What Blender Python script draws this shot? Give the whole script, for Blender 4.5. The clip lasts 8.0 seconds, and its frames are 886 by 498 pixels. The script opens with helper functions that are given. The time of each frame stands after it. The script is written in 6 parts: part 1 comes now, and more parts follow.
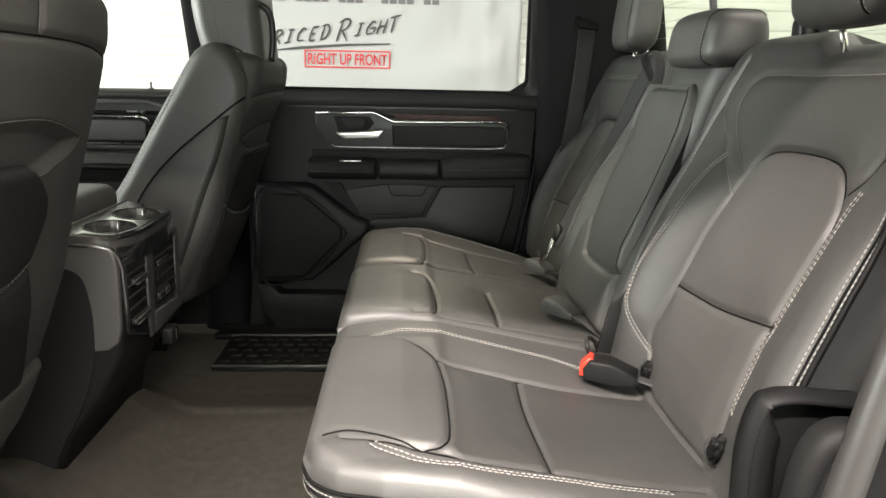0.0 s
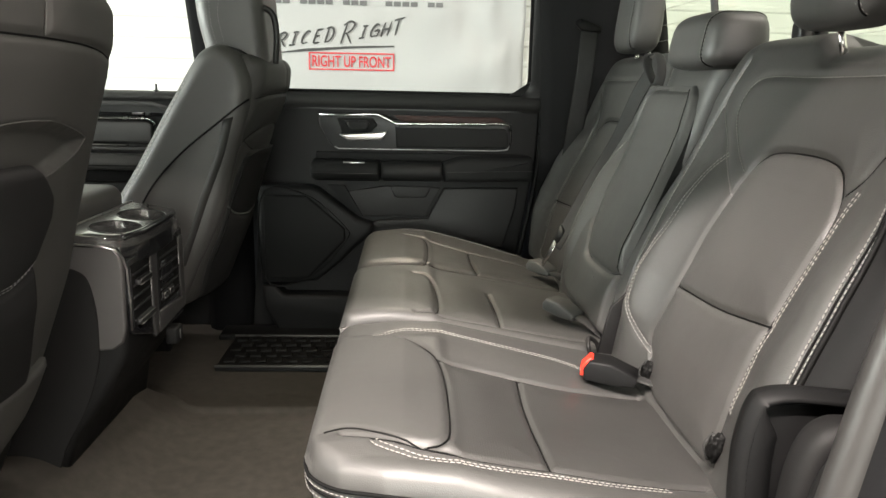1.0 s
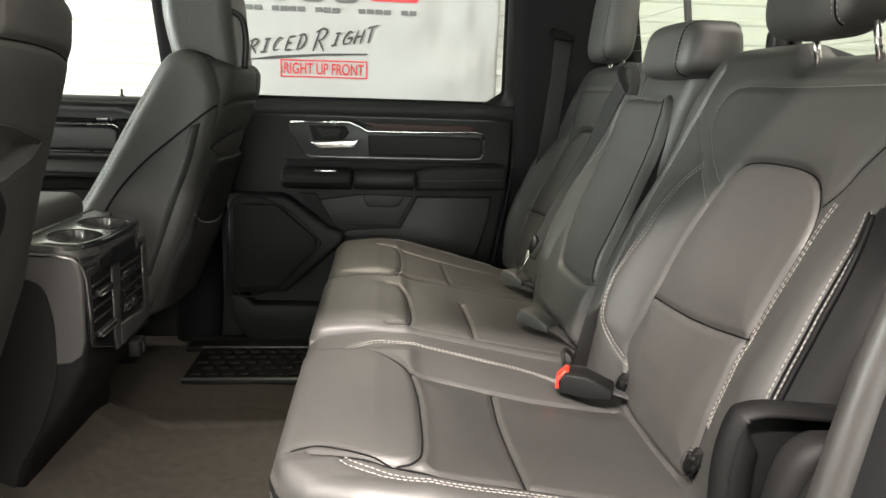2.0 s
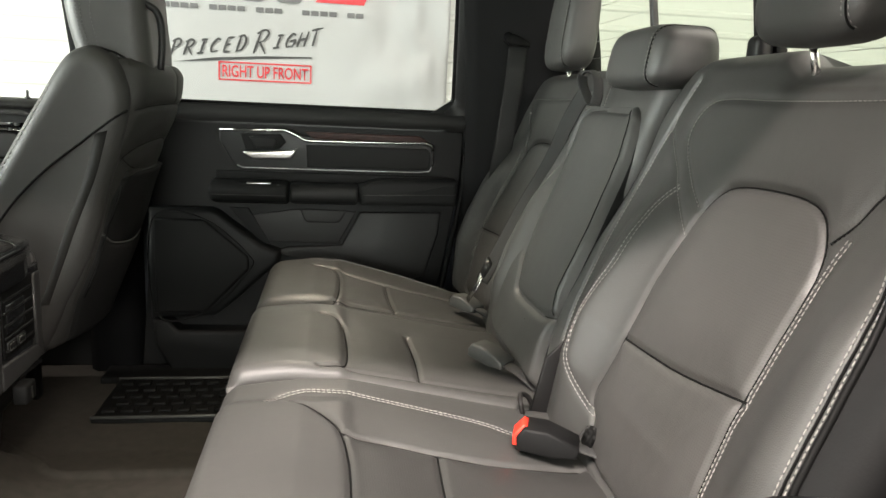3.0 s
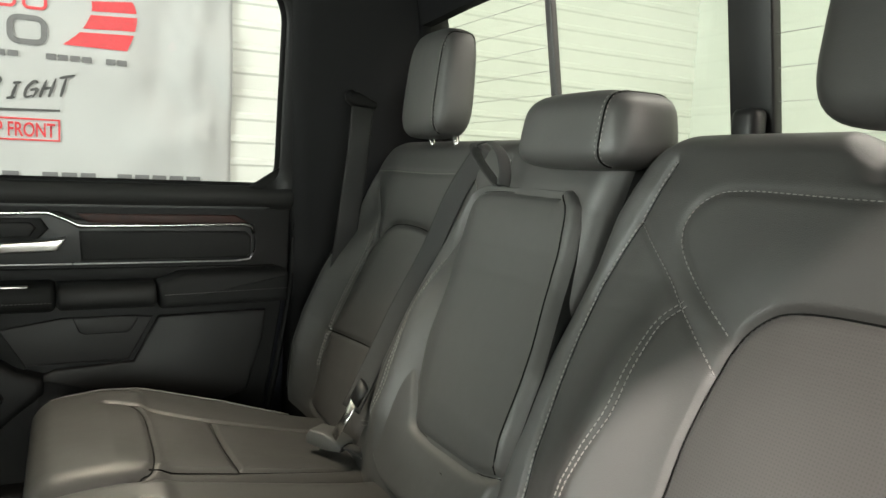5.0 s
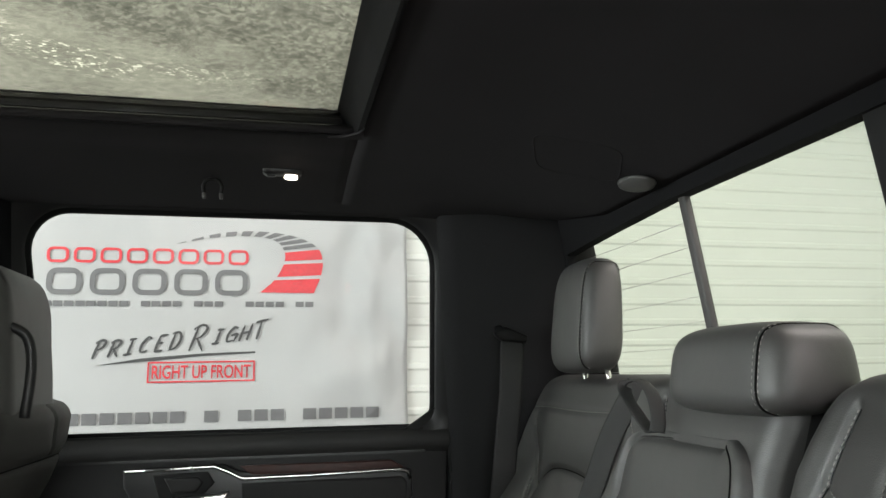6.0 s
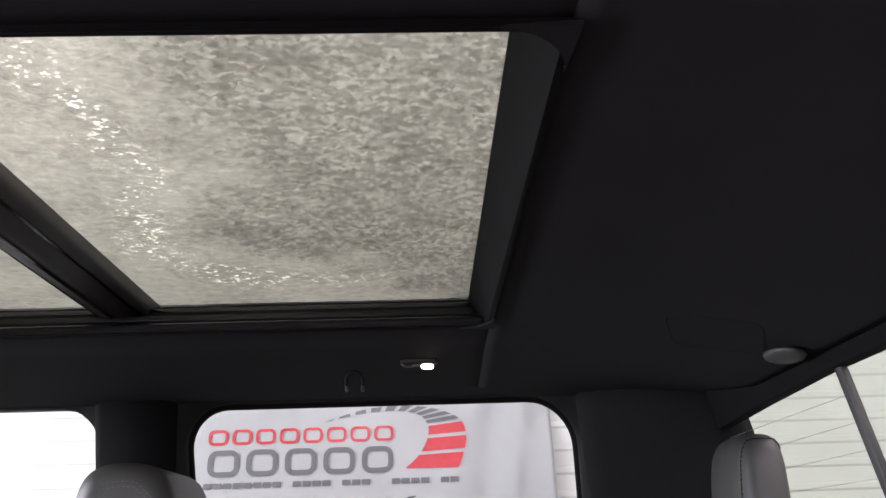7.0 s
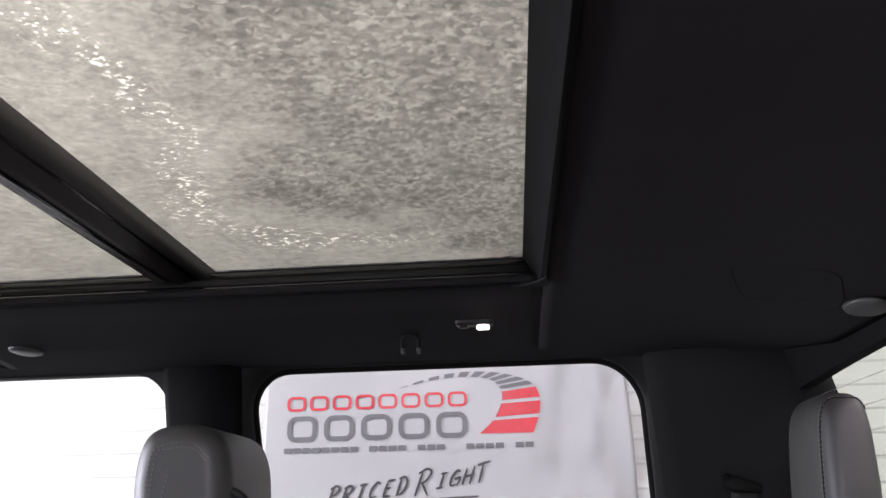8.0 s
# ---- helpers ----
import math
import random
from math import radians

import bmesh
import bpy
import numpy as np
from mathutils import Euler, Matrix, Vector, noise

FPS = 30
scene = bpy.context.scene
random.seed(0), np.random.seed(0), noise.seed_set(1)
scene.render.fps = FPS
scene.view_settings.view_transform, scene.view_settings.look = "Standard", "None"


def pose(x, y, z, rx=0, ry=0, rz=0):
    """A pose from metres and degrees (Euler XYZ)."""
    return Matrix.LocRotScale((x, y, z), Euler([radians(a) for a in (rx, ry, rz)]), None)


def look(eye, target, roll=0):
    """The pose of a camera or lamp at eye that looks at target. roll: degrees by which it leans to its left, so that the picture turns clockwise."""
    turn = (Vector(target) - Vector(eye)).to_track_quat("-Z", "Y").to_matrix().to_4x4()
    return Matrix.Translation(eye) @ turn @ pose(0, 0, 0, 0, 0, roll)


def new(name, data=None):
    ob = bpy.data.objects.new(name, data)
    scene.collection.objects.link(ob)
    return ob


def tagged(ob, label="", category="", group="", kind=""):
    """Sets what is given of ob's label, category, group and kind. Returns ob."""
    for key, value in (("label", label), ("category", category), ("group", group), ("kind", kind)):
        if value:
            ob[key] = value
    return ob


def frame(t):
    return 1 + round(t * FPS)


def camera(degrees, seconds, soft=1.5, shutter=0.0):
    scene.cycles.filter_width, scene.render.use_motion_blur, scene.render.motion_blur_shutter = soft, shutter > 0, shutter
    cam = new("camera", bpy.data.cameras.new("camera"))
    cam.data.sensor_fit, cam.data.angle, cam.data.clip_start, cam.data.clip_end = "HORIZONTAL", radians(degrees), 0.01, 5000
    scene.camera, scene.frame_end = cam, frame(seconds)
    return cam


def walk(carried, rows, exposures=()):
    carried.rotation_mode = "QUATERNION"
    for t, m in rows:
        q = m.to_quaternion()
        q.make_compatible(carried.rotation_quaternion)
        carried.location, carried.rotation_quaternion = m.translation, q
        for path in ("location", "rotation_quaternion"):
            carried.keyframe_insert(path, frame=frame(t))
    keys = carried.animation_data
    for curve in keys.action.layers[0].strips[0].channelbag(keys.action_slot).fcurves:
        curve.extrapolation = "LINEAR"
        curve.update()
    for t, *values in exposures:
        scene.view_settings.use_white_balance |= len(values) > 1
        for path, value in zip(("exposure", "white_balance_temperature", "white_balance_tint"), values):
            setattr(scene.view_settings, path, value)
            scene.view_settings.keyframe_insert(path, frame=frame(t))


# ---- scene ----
cam = camera(62.5, 8.0)
PATH = [
    (0, (0.096, 0.126, 0.812), (0.211, 2.073, 0.369), 1.3),
    (0.5, (0.103, 0.114, 0.813), (0.206, 2.061, 0.367), 1.2),
    (1, (0.1, 0.117, 0.811), (0.203, 2.066, 0.374), 1.3),
    (2.5, (0.108, 0.203, 0.807), (0.351, 2.147, 0.405), 2.3),
    (3, (0.131, 0.305, 0.811), (0.44, 2.243, 0.422), 2.7),
    (3.5, (0.137, 0.417, 0.813), (0.543, 2.345, 0.47), 2.5),
    (4, (0.06, 0.575, 0.823), (0.853, 2.384, 0.508), 2.9),
    (4.2, (0.033, 0.624, 0.833), (0.973, 2.362, 0.522), 2.7),
    (5.3, (0.052, 0.712, 0.846), (0.928, 2.507, 0.73), 2.7),
    (5.5, (0.08, 0.719, 0.853), (0.81, 2.581, 0.831), 1.7),
    (5.7, (0.106, 0.722, 0.873), (0.702, 2.626, 0.956), 0.5),
    (6, (0.133, 0.731, 0.9), (0.566, 2.654, 1.236), -0.9),
    (6.5, (0.131, 0.707, 0.941), (0.351, 2.584, 1.597), -2.4),
    (7, (0.143, 0.701, 0.939), (0.199, 2.552, 1.696), -1.9),
    (7.5, (0.165, 0.712, 0.939), (0.099, 2.558, 1.707), -1.1),
    (8, (0.185, 0.746, 0.934), (0.025, 2.618, 1.618), -1.2),
]
walk(cam, [(t, look(eye, target, roll)) for t, eye, target, roll in PATH], exposures=[(0, 0.52, 6500, 8), (1.2, 0.48, 6500, 8), (4.2, 0.42, 6500, 8), (5.4, 0.33, 6400, 4), (6.5, 0.07, 6050, 21), (8, 0.0, 5950, 29)])

# ---- light: a white service bay, lit by unseen lamps and fill panels added to it ----
world = bpy.data.worlds.new("bay_air")
world.use_nodes = True
world.node_tree.nodes["Background"].inputs[0].default_value = (0.9, 1.0, 0.92, 1)
world.node_tree.nodes["Background"].inputs[1].default_value = 0.03
scene.world = world

NEARFILL = 210   # watts of the unseen fill panel added in the near wall
FRONTFILL = 600   # watts of the unseen fill panel added ahead of the truck
# The first fits the shadow edge on the backrest; the others are added fill.
LAMPS = [(-1.0, -0.76, 3.05, 565, 125), (1.9, -1.9, 2.9, 270, 180), (-3.6, 1.6, 3.35, 270, 180), (2.4, 1.4, 3.35, 75, 180)]   # x, y, z, watts, spread
READING = 34   # watts of the lit reading lamp over the far seat
YC = 1.467      # the cab's middle line; x runs to its rear, y to its far side
FLOOR = 0.06    # cab floor
GROUND = -0.62  # floor of the bay


# ---- materials ----
def mat(name, col, rough=0.5, metal=0.0, noise_scale=0.0, vary=0.0, bump=0.0, bump_scale=200.0, spec=0.5, coat=0.0):
    """A surface with two scales of variation: broad tone and fine relief."""
    m = bpy.data.materials.new(name)
    m.use_nodes = True
    n, l = m.node_tree.nodes, m.node_tree.links
    b = n["Principled BSDF"]
    b.inputs["Roughness"].default_value = rough
    b.inputs["Metallic"].default_value = metal
    b.inputs["Specular IOR Level"].default_value = spec
    b.inputs["Coat Weight"].default_value = coat
    b.inputs["Base Color"].default_value = (*col, 1)
    tc = n.new("ShaderNodeTexCoord")
    if vary:
        nz = n.new("ShaderNodeTexNoise")
        nz.inputs["Scale"].default_value, nz.inputs["Detail"].default_value = noise_scale, 6
        l.new(tc.outputs["Object"], nz.inputs["Vector"])
        mx = n.new("ShaderNodeMix")
        mx.data_type = "RGBA"
        mx.inputs[6].default_value = (*[c * (1 - vary) for c in col], 1)
        mx.inputs[7].default_value = (*[min(1, c * (1 + vary)) for c in col], 1)
        l.new(nz.outputs["Fac"], mx.inputs[0])
        l.new(mx.outputs[2], b.inputs["Base Color"])
        mr = n.new("ShaderNodeMapRange")
        mr.inputs["To Min"].default_value, mr.inputs["To Max"].default_value = max(0.02, rough - 0.08), min(1, rough + 0.08)
        l.new(nz.outputs["Fac"], mr.inputs["Value"])
        l.new(mr.outputs[0], b.inputs["Roughness"])
    if bump:
        bz = n.new("ShaderNodeTexNoise")
        bz.inputs["Scale"].default_value, bz.inputs["Detail"].default_value = bump_scale, 4
        l.new(tc.outputs["Object"], bz.inputs["Vector"])
        bp = n.new("ShaderNodeBump")
        bp.inputs["Strength"].default_value, bp.inputs["Distance"].default_value = bump, 0.0005
        l.new(bz.outputs["Fac"], bp.inputs["Height"])
        l.new(bp.outputs[0], b.inputs["Normal"])
    return m


def leather(name, col, rough, perforated=None, spec=0.5):
    """Grained leather: cells for the grain, slow waves for the give of the foam, rows of holes if perforated."""
    m = mat(name, col, rough, 0, 9, 0.12)
    n, l = m.node_tree.nodes, m.node_tree.links
    b = n["Principled BSDF"]
    b.inputs["Specular IOR Level"].default_value = spec
    tc = n.new("ShaderNodeTexCoord")
    grain = n.new("ShaderNodeTexVoronoi")
    grain.feature = "DISTANCE_TO_EDGE"
    grain.inputs["Scale"].default_value = 420
    soft = n.new("ShaderNodeTexNoise")
    soft.inputs["Scale"].default_value, soft.inputs["Detail"].default_value = 14, 3
    for q in (grain, soft):
        l.new(tc.outputs["Object"], q.inputs["Vector"])
    b1, b2 = n.new("ShaderNodeBump"), n.new("ShaderNodeBump")
    b1.inputs["Strength"].default_value, b1.inputs["Distance"].default_value = 0.25, 0.006
    b2.inputs["Strength"].default_value, b2.inputs["Distance"].default_value = 0.35, 0.0006
    l.new(soft.outputs["Fac"], b1.inputs["Height"])
    l.new(grain.outputs["Distance"], b2.inputs["Height"])
    l.new(b1.outputs[0], b2.inputs["Normal"])
    last = b2
    if perforated:
        holes = n.new("ShaderNodeTexVoronoi")
        holes.inputs["Scale"].default_value, holes.inputs["Randomness"].default_value = 300, 0.0
        flat = n.new("ShaderNodeMapping")
        flat.inputs["Scale"].default_value = perforated
        l.new(tc.outputs["Object"], flat.inputs[0])
        l.new(flat.outputs[0], holes.inputs["Vector"])
        mr = n.new("ShaderNodeMapRange")
        mr.inputs["From Min"].default_value, mr.inputs["From Max"].default_value = 0.16, 0.34
        l.new(holes.outputs["Distance"], mr.inputs["Value"])
        b3 = n.new("ShaderNodeBump")
        b3.inputs["Strength"].default_value, b3.inputs["Distance"].default_value = 0.07, 0.001
        l.new(mr.outputs[0], b3.inputs["Height"])
        l.new(last.outputs[0], b3.inputs["Normal"])
        last = b3
        old = b.inputs["Base Color"].links[0].from_socket
        dark = n.new("ShaderNodeMix")
        dark.data_type, dark.blend_type = "RGBA", "MULTIPLY"
        inv = n.new("ShaderNodeMath")
        inv.operation = "SUBTRACT"
        inv.inputs[0].default_value = 1.0
        l.new(mr.outputs[0], inv.inputs[1])
        l.new(inv.outputs[0], dark.inputs[0])
        l.new(old, dark.inputs[6])
        dark.inputs[7].default_value = (0.78, 0.78, 0.78, 1)
        l.new(dark.outputs[2], b.inputs["Base Color"])
    l.new(last.outputs[0], b.inputs["Normal"])
    return m


LEATHER = leather("black_leather", (0.036, 0.0355, 0.0343), 0.51, None, 0.58)
PERF = leather("perforated_back_leather", (0.050, 0.0485, 0.047), 0.47, (0, 1, 1.06), 0.55)
PERFSEAT = leather("perforated_seat_leather", (0.026, 0.0254, 0.0245), 0.43, (1, 1, 0), 0.8)
BANDLEATHER = leather("dark_band_leather", (0.018, 0.0176, 0.017), 0.62, None, 0.2)
DARKLEATHER = leather("dark_vinyl", (0.0095, 0.0095, 0.0095), 0.66, None, 0.16)
THREAD = mat("pale_thread", (0.22, 0.214, 0.204), 0.7)
DIMTHREAD = mat("grey_thread", (0.13, 0.128, 0.125), 0.7)
DARKTHREAD = mat("dark_seam", (0.004, 0.004, 0.004), 0.8, spec=0.08)
PLASTIC = mat("black_plastic", (0.009, 0.009, 0.0092), 0.45, 0, 30, 0.15, 0.25, 900, 0.3)
HARD = mat("grained_hard_plastic", (0.0075, 0.0073, 0.0074), 0.6, 0, 18, 0.15, 0.4, 700, 0.2)
SOFTTOUCH = mat("soft_black_trim", (0.011, 0.011, 0.011), 0.6, 0, 12, 0.15, 0.3, 600, 0.25)
# Tray base lightened: part of the window's reflection is put into the colour.
TRAY = mat("satin_tray", (0.03, 0.0295, 0.029), 0.24, 0, 8, 0.1, spec=1.0, coat=0.8)
GLOSSBLACK = mat("piano_black", (0.01, 0.01, 0.011), 0.08, 0, 5, 0.1, coat=0.5)
CHROME = mat("satin_chrome", (0.36, 0.35, 0.34), 0.3, 1.0, 40, 0.08)
BRIGHT = mat("polished_chrome", (0.46, 0.45, 0.435), 0.25, 1.0, 40, 0.05)
WOOD = mat("red_brown_wood_veneer", (0.022, 0.007, 0.005), 0.5, 0, 60, 0.5, spec=0.2)
CARPET = mat("charcoal_carpet", (0.0265, 0.0243, 0.021), 0.95, 0, 45, 0.45, 1.0, 700, 0.1)
SIDEBLACK = mat("smooth_black_side_vinyl", (0.005, 0.005, 0.0052), 0.55, 0, 20, 0.15, 0.2, 500, 0.16)
# Seal greyer than the other rubber: light on its edge put into the colour.
SEAL = mat("worn_grey_rubber_seal", (0.019, 0.018, 0.0175), 0.42, 0, 25, 0.2, 0.2, 400, 0.45)
BACKVINYL = mat("grained_seat_back_vinyl", (0.030, 0.0294, 0.028), 0.6, 0, 14, 0.15, 0.5, 900, 0.35)
BLACKCLOTH = mat("black_pocket_cloth", (0.007, 0.007, 0.007), 0.85, 0, 14, 0.2, 0.5, 1100, 0.1)
RUBBER = mat("black_rubber", (0.0032, 0.0032, 0.0032), 0.6, 0, 30, 0.2, 0.3, 500, 0.15)
HEADLINER = mat("black_headliner_cloth", (0.0175, 0.0168, 0.0177), 0.95, 0, 9, 0.2, 0.5, 1200, 0.08)
# Pillar cloth in a lighter copy: light on the quarter put into its colour.
LITPILLAR = mat("black_quarter_cloth", (0.0105, 0.0105, 0.011), 0.9, 0, 12, 0.2, 0.5, 1000, 0.15)
# Roll lighter than the door card: light from above put into its tone.
LITROLL = mat("padded_sill_vinyl", (0.020, 0.0198, 0.0195), 0.65, 0, 14, 0.15, 0.3, 600, 0.2)
LIP = mat("black_sunroof_frame", (0.004, 0.004, 0.0045), 0.8, 0, 12, 0.2, 0.4, 900, 0.12)
PILLAR = mat("black_pillar_cloth", (0.0055, 0.0055, 0.006), 0.9, 0, 12, 0.2, 0.5, 1000, 0.1)
WEBBING = mat("black_belt_webbing", (0.014, 0.014, 0.014), 0.75, 0, 40, 0.2, 0.8, 1500)
RED = mat("red_release_button", (0.75, 0.03, 0.015), 0.4, 0, 20, 0.1)
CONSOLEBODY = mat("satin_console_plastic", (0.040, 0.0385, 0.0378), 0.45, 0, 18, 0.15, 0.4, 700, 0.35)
CONSOLEBAR = mat("satin_dark_bar", (0.026, 0.0255, 0.0255), 0.38, 0, 18, 0.1, 0.1, 700, 0.5)
CONSOLEGREY = mat("console_grained_plastic", (0.0095, 0.0088, 0.0088), 0.55, 0, 18, 0.15, 0.4, 700, 0.28)
GREYPLASTIC = mat("dull_grey_plastic", (0.05, 0.05, 0.048), 0.5, 0, 30, 0.15)
BODY = mat("dark_body_paint", (0.02, 0.022, 0.03), 0.3, 0.2, 6, 0.1, coat=0.4)
SIDING = mat("white_ribbed_sheet", (0.50, 0.51, 0.487), 0.45, 0, 2.5, 0.06)
GREYWALL = mat("grey_bay_paint", (0.28, 0.28, 0.27), 0.7, 0, 2.0, 0.12)
CEILW = mat("pale_bay_ceiling", (0.42, 0.42, 0.39), 0.8, 0, 1.5, 0.15)
CONCRETE = mat("grey_concrete", (0.13, 0.127, 0.12), 0.8, 0, 3, 0.3, 0.5, 60)
VINYL = mat("white_banner_vinyl", (0.315, 0.319, 0.322), 0.4, 0, 3.5, 0.10, 0.6, 3.0)
INK = mat("grey_ink", (0.095, 0.095, 0.10), 0.5)
BLACKINK = mat("black_ink", (0.035, 0.035, 0.037), 0.5)
REDINK = mat("red_ink", (0.45, 0.02, 0.03), 0.5, 0, 60, 0.3)


def clear(name, tint=(1, 1, 1), gloss=0.05):
    m = bpy.data.materials.new(name)
    m.use_nodes = True
    n, l = m.node_tree.nodes, m.node_tree.links
    n.remove(n["Principled BSDF"])
    tr, gl = n.new("ShaderNodeBsdfTransparent"), n.new("ShaderNodeBsdfGlossy")
    tr.inputs[0].default_value = (*tint, 1)
    gl.inputs["Roughness"].default_value = 0.03
    mx = n.new("ShaderNodeMixShader")
    mx.inputs[0].default_value = gloss
    l.new(tr.outputs[0], mx.inputs[1])
    l.new(gl.outputs[0], mx.inputs[2])
    l.new(mx.outputs[0], n["Material Output"].inputs[0])
    return m


GLASS = clear("window_glass", (0.93, 0.96, 0.94))
PRIVACY = clear("tinted_rear_glass", (0.76, 0.82, 0.72))


def lit(name, col, strength):
    m = bpy.data.materials.new(name)
    m.use_nodes = True
    b = m.node_tree.nodes["Principled BSDF"]
    b.inputs["Base Color"].default_value = (0.9, 0.9, 0.9, 1)
    b.inputs["Emission Color"].default_value = (*col, 1)
    b.inputs["Emission Strength"].default_value = strength
    return m


# ---- shapes ----
def thing(name, label, category, at=(0, 0, 0), group="", kind=""):
    ob = new(name)
    ob.location = at
    ob.empty_display_size = 0.05
    return tagged(ob, label, category, group, kind)


def link(name, bm, material, parent=None, label="", smooth=True):
    me = bpy.data.meshes.new(name)
    bm.normal_update()
    bm.to_mesh(me)
    bm.free()
    for m in material if isinstance(material, (list, tuple)) else [material]:
        me.materials.append(m)
    if smooth:
        me.polygons.foreach_set("use_smooth", [True] * len(me.polygons))
    ob = new(name, me)
    if parent:
        ob.parent = parent
        up = parent
        offset = Vector((0, 0, 0))
        while up:
            offset += up.location
            up = up.parent
        ob.location = -offset
    if label:
        ob["label"] = label
    if "stitching" in name or name in ("address_line", "small_words", "heater_lines"):
        ob["kind"] = "stuff"
    return ob


def part(name, bm, material, parent, label="", smooth=True):
    return link(name, bm, material, parent, label, smooth)


def box(x0, x1, y0, y1, z0, z1, r=0.0, seg=2, bm=None):
    bm = bm or bmesh.new()
    made = bmesh.ops.create_cube(bm, size=1, matrix=Matrix.Translation(((x0 + x1) / 2, (y0 + y1) / 2, (z0 + z1) / 2)) @ Matrix.Diagonal((abs(x1 - x0), abs(y1 - y0), abs(z1 - z0), 1)))
    if r:
        edges = list({e for v in made["verts"] for e in v.link_edges})
        bmesh.ops.bevel(bm, geom=edges, offset=r, segments=seg, profile=0.5, affect="EDGES")
    return bm


def prism(pts, axis, a, b, r=0.0, seg=3, bm=None):
    """A flat outline drawn out along an axis; pts are the two other coordinates, in order."""
    bm = bm or bmesh.new()
    k = "xyz".index(axis)

    def at(p, h):
        q = list(p)
        q.insert(k, h)
        return q
    lo = [bm.verts.new(at(p, a)) for p in pts]
    hi = [bm.verts.new(at(p, b)) for p in pts]
    fs = [bm.faces.new(lo), bm.faces.new(hi)]
    for i in range(len(pts)):
        j = (i + 1) % len(pts)
        fs.append(bm.faces.new((lo[i], lo[j], hi[j], hi[i])))
    bmesh.ops.recalc_face_normals(bm, faces=fs)
    if r:
        rim = [e for f in fs[:2] for e in f.edges]
        bmesh.ops.bevel(bm, geom=rim, offset=r, segments=seg, profile=0.5, affect="EDGES")
    return bm


def curve(pts, n=8, closed=False):
    """A smooth line through a few points."""
    pts = [Vector(p) for p in pts]
    out = []
    k = len(pts)
    for i in range(k if closed else k - 1):
        p0 = pts[(i - 1) % k] if closed or i else pts[0] * 2 - pts[1]
        p1, p2 = pts[i], pts[(i + 1) % k]
        p3 = pts[(i + 2) % k] if closed or i + 2 < k else p2 * 2 - p1
        for j in range(n):
            t = j / n
            out.append(0.5 * (2 * p1 + (p2 - p0) * t + (2 * p0 - 5 * p1 + 4 * p2 - p3) * t * t + (3 * p1 - p0 - 3 * p2 + p3) * t ** 3))
    if not closed:
        out.append(pts[-1])
    return out


def tube(pts, r, n=8, closed=False, flat=1.0, up=(0, 0, 1), bm=None):
    """A round or flattened bar along a line."""
    bm = bm or bmesh.new()
    pts = [Vector(p) for p in pts]
    rings = []
    for i, p in enumerate(pts):
        a = pts[i - 1] if i or closed else p
        b = pts[(i + 1) % len(pts)] if i + 1 < len(pts) or closed else p
        d = (b - a).normalized()
        s = d.cross(Vector(up))
        s = s.normalized() if s.length > 1e-4 else d.orthogonal().normalized()
        u = s.cross(d)
        rings.append([bm.verts.new(p + (s * math.cos(w) + u * math.sin(w) * flat) * r) for w in (2 * math.pi * k / n for k in range(n))])
    for i in range(len(rings) if closed else len(rings) - 1):
        A, B = rings[i], rings[(i + 1) % len(rings)]
        for k in range(n):
            bm.faces.new((A[k], A[(k + 1) % n], B[(k + 1) % n], B[k]))
    if not closed:
        bm.faces.new(rings[0][::-1])
        bm.faces.new(rings[-1])
    return bm


def lathe(profile, at, axis="z", n=24, bm=None):
    bm = bm or bmesh.new()
    rings = []
    for r, h in profile:
        ring = []
        for k in range(n):
            w = 2 * math.pi * k / n
            c = (r * math.cos(w), r * math.sin(w), h)
            c = {"z": c, "y": (c[0], c[2], c[1]), "x": (c[2], c[0], c[1])}[axis]
            ring.append(bm.verts.new(Vector(at) + Vector(c)))
        rings.append(ring)
    fs = []
    for A, B in zip(rings, rings[1:]):
        for k in range(n):
            fs.append(bm.faces.new((A[k], A[(k + 1) % n], B[(k + 1) % n], B[k])))
    fs.append(bm.faces.new(rings[0]))
    fs.append(bm.faces.new(rings[-1]))
    bmesh.ops.recalc_face_normals(bm, faces=fs)
    return bm


def stitches(lines, size=0.0050, gap=0.0019, r=0.0009):
    """Short raised threads along lines."""
    bm = bmesh.new()
    for pts in lines:
        pts = [Vector(p) for p in pts]
        run = 0.0
        nxt = 0.0
        for a, b in zip(pts, pts[1:]):
            seg = (b - a).length
            if seg < 1e-6:
                continue
            d = (b - a) / seg
            while nxt <= run + seg:
                p = a + d * (nxt - run)
                s = d.orthogonal().normalized()
                u = s.cross(d)
                e0, e1 = p, p + d * size
                vs = [bm.verts.new(q + (s * c1 + u * c2) * r * f) for q, f in ((e0, 0.5), (e0.lerp(e1, 0.5), 1.0), (e1, 0.5)) for c1, c2 in ((1, 0), (0, 1), (-1, 0), (0, -1))]
                for k in range(2):
                    for i in range(4):
                        j = (i + 1) % 4
                        bm.faces.new((vs[4 * k + i], vs[4 * k + j], vs[4 * k + 4 + j], vs[4 * k + 4 + i]))
                nxt += size + gap
            run += seg
    return bm


def dist(P, lines):
    """Distance of points (n x 2) to polylines."""
    best = np.full(len(P), 9.0)
    for line in lines:
        L = np.array(line, float)
        for a, b in zip(L[:-1], L[1:]):
            d = b - a
            t = np.clip(((P - a) @ d) / max(d @ d, 1e-12), 0, 1)
            best = np.minimum(best, np.hypot(*(P - a - t[:, None] * d).T))
    return best


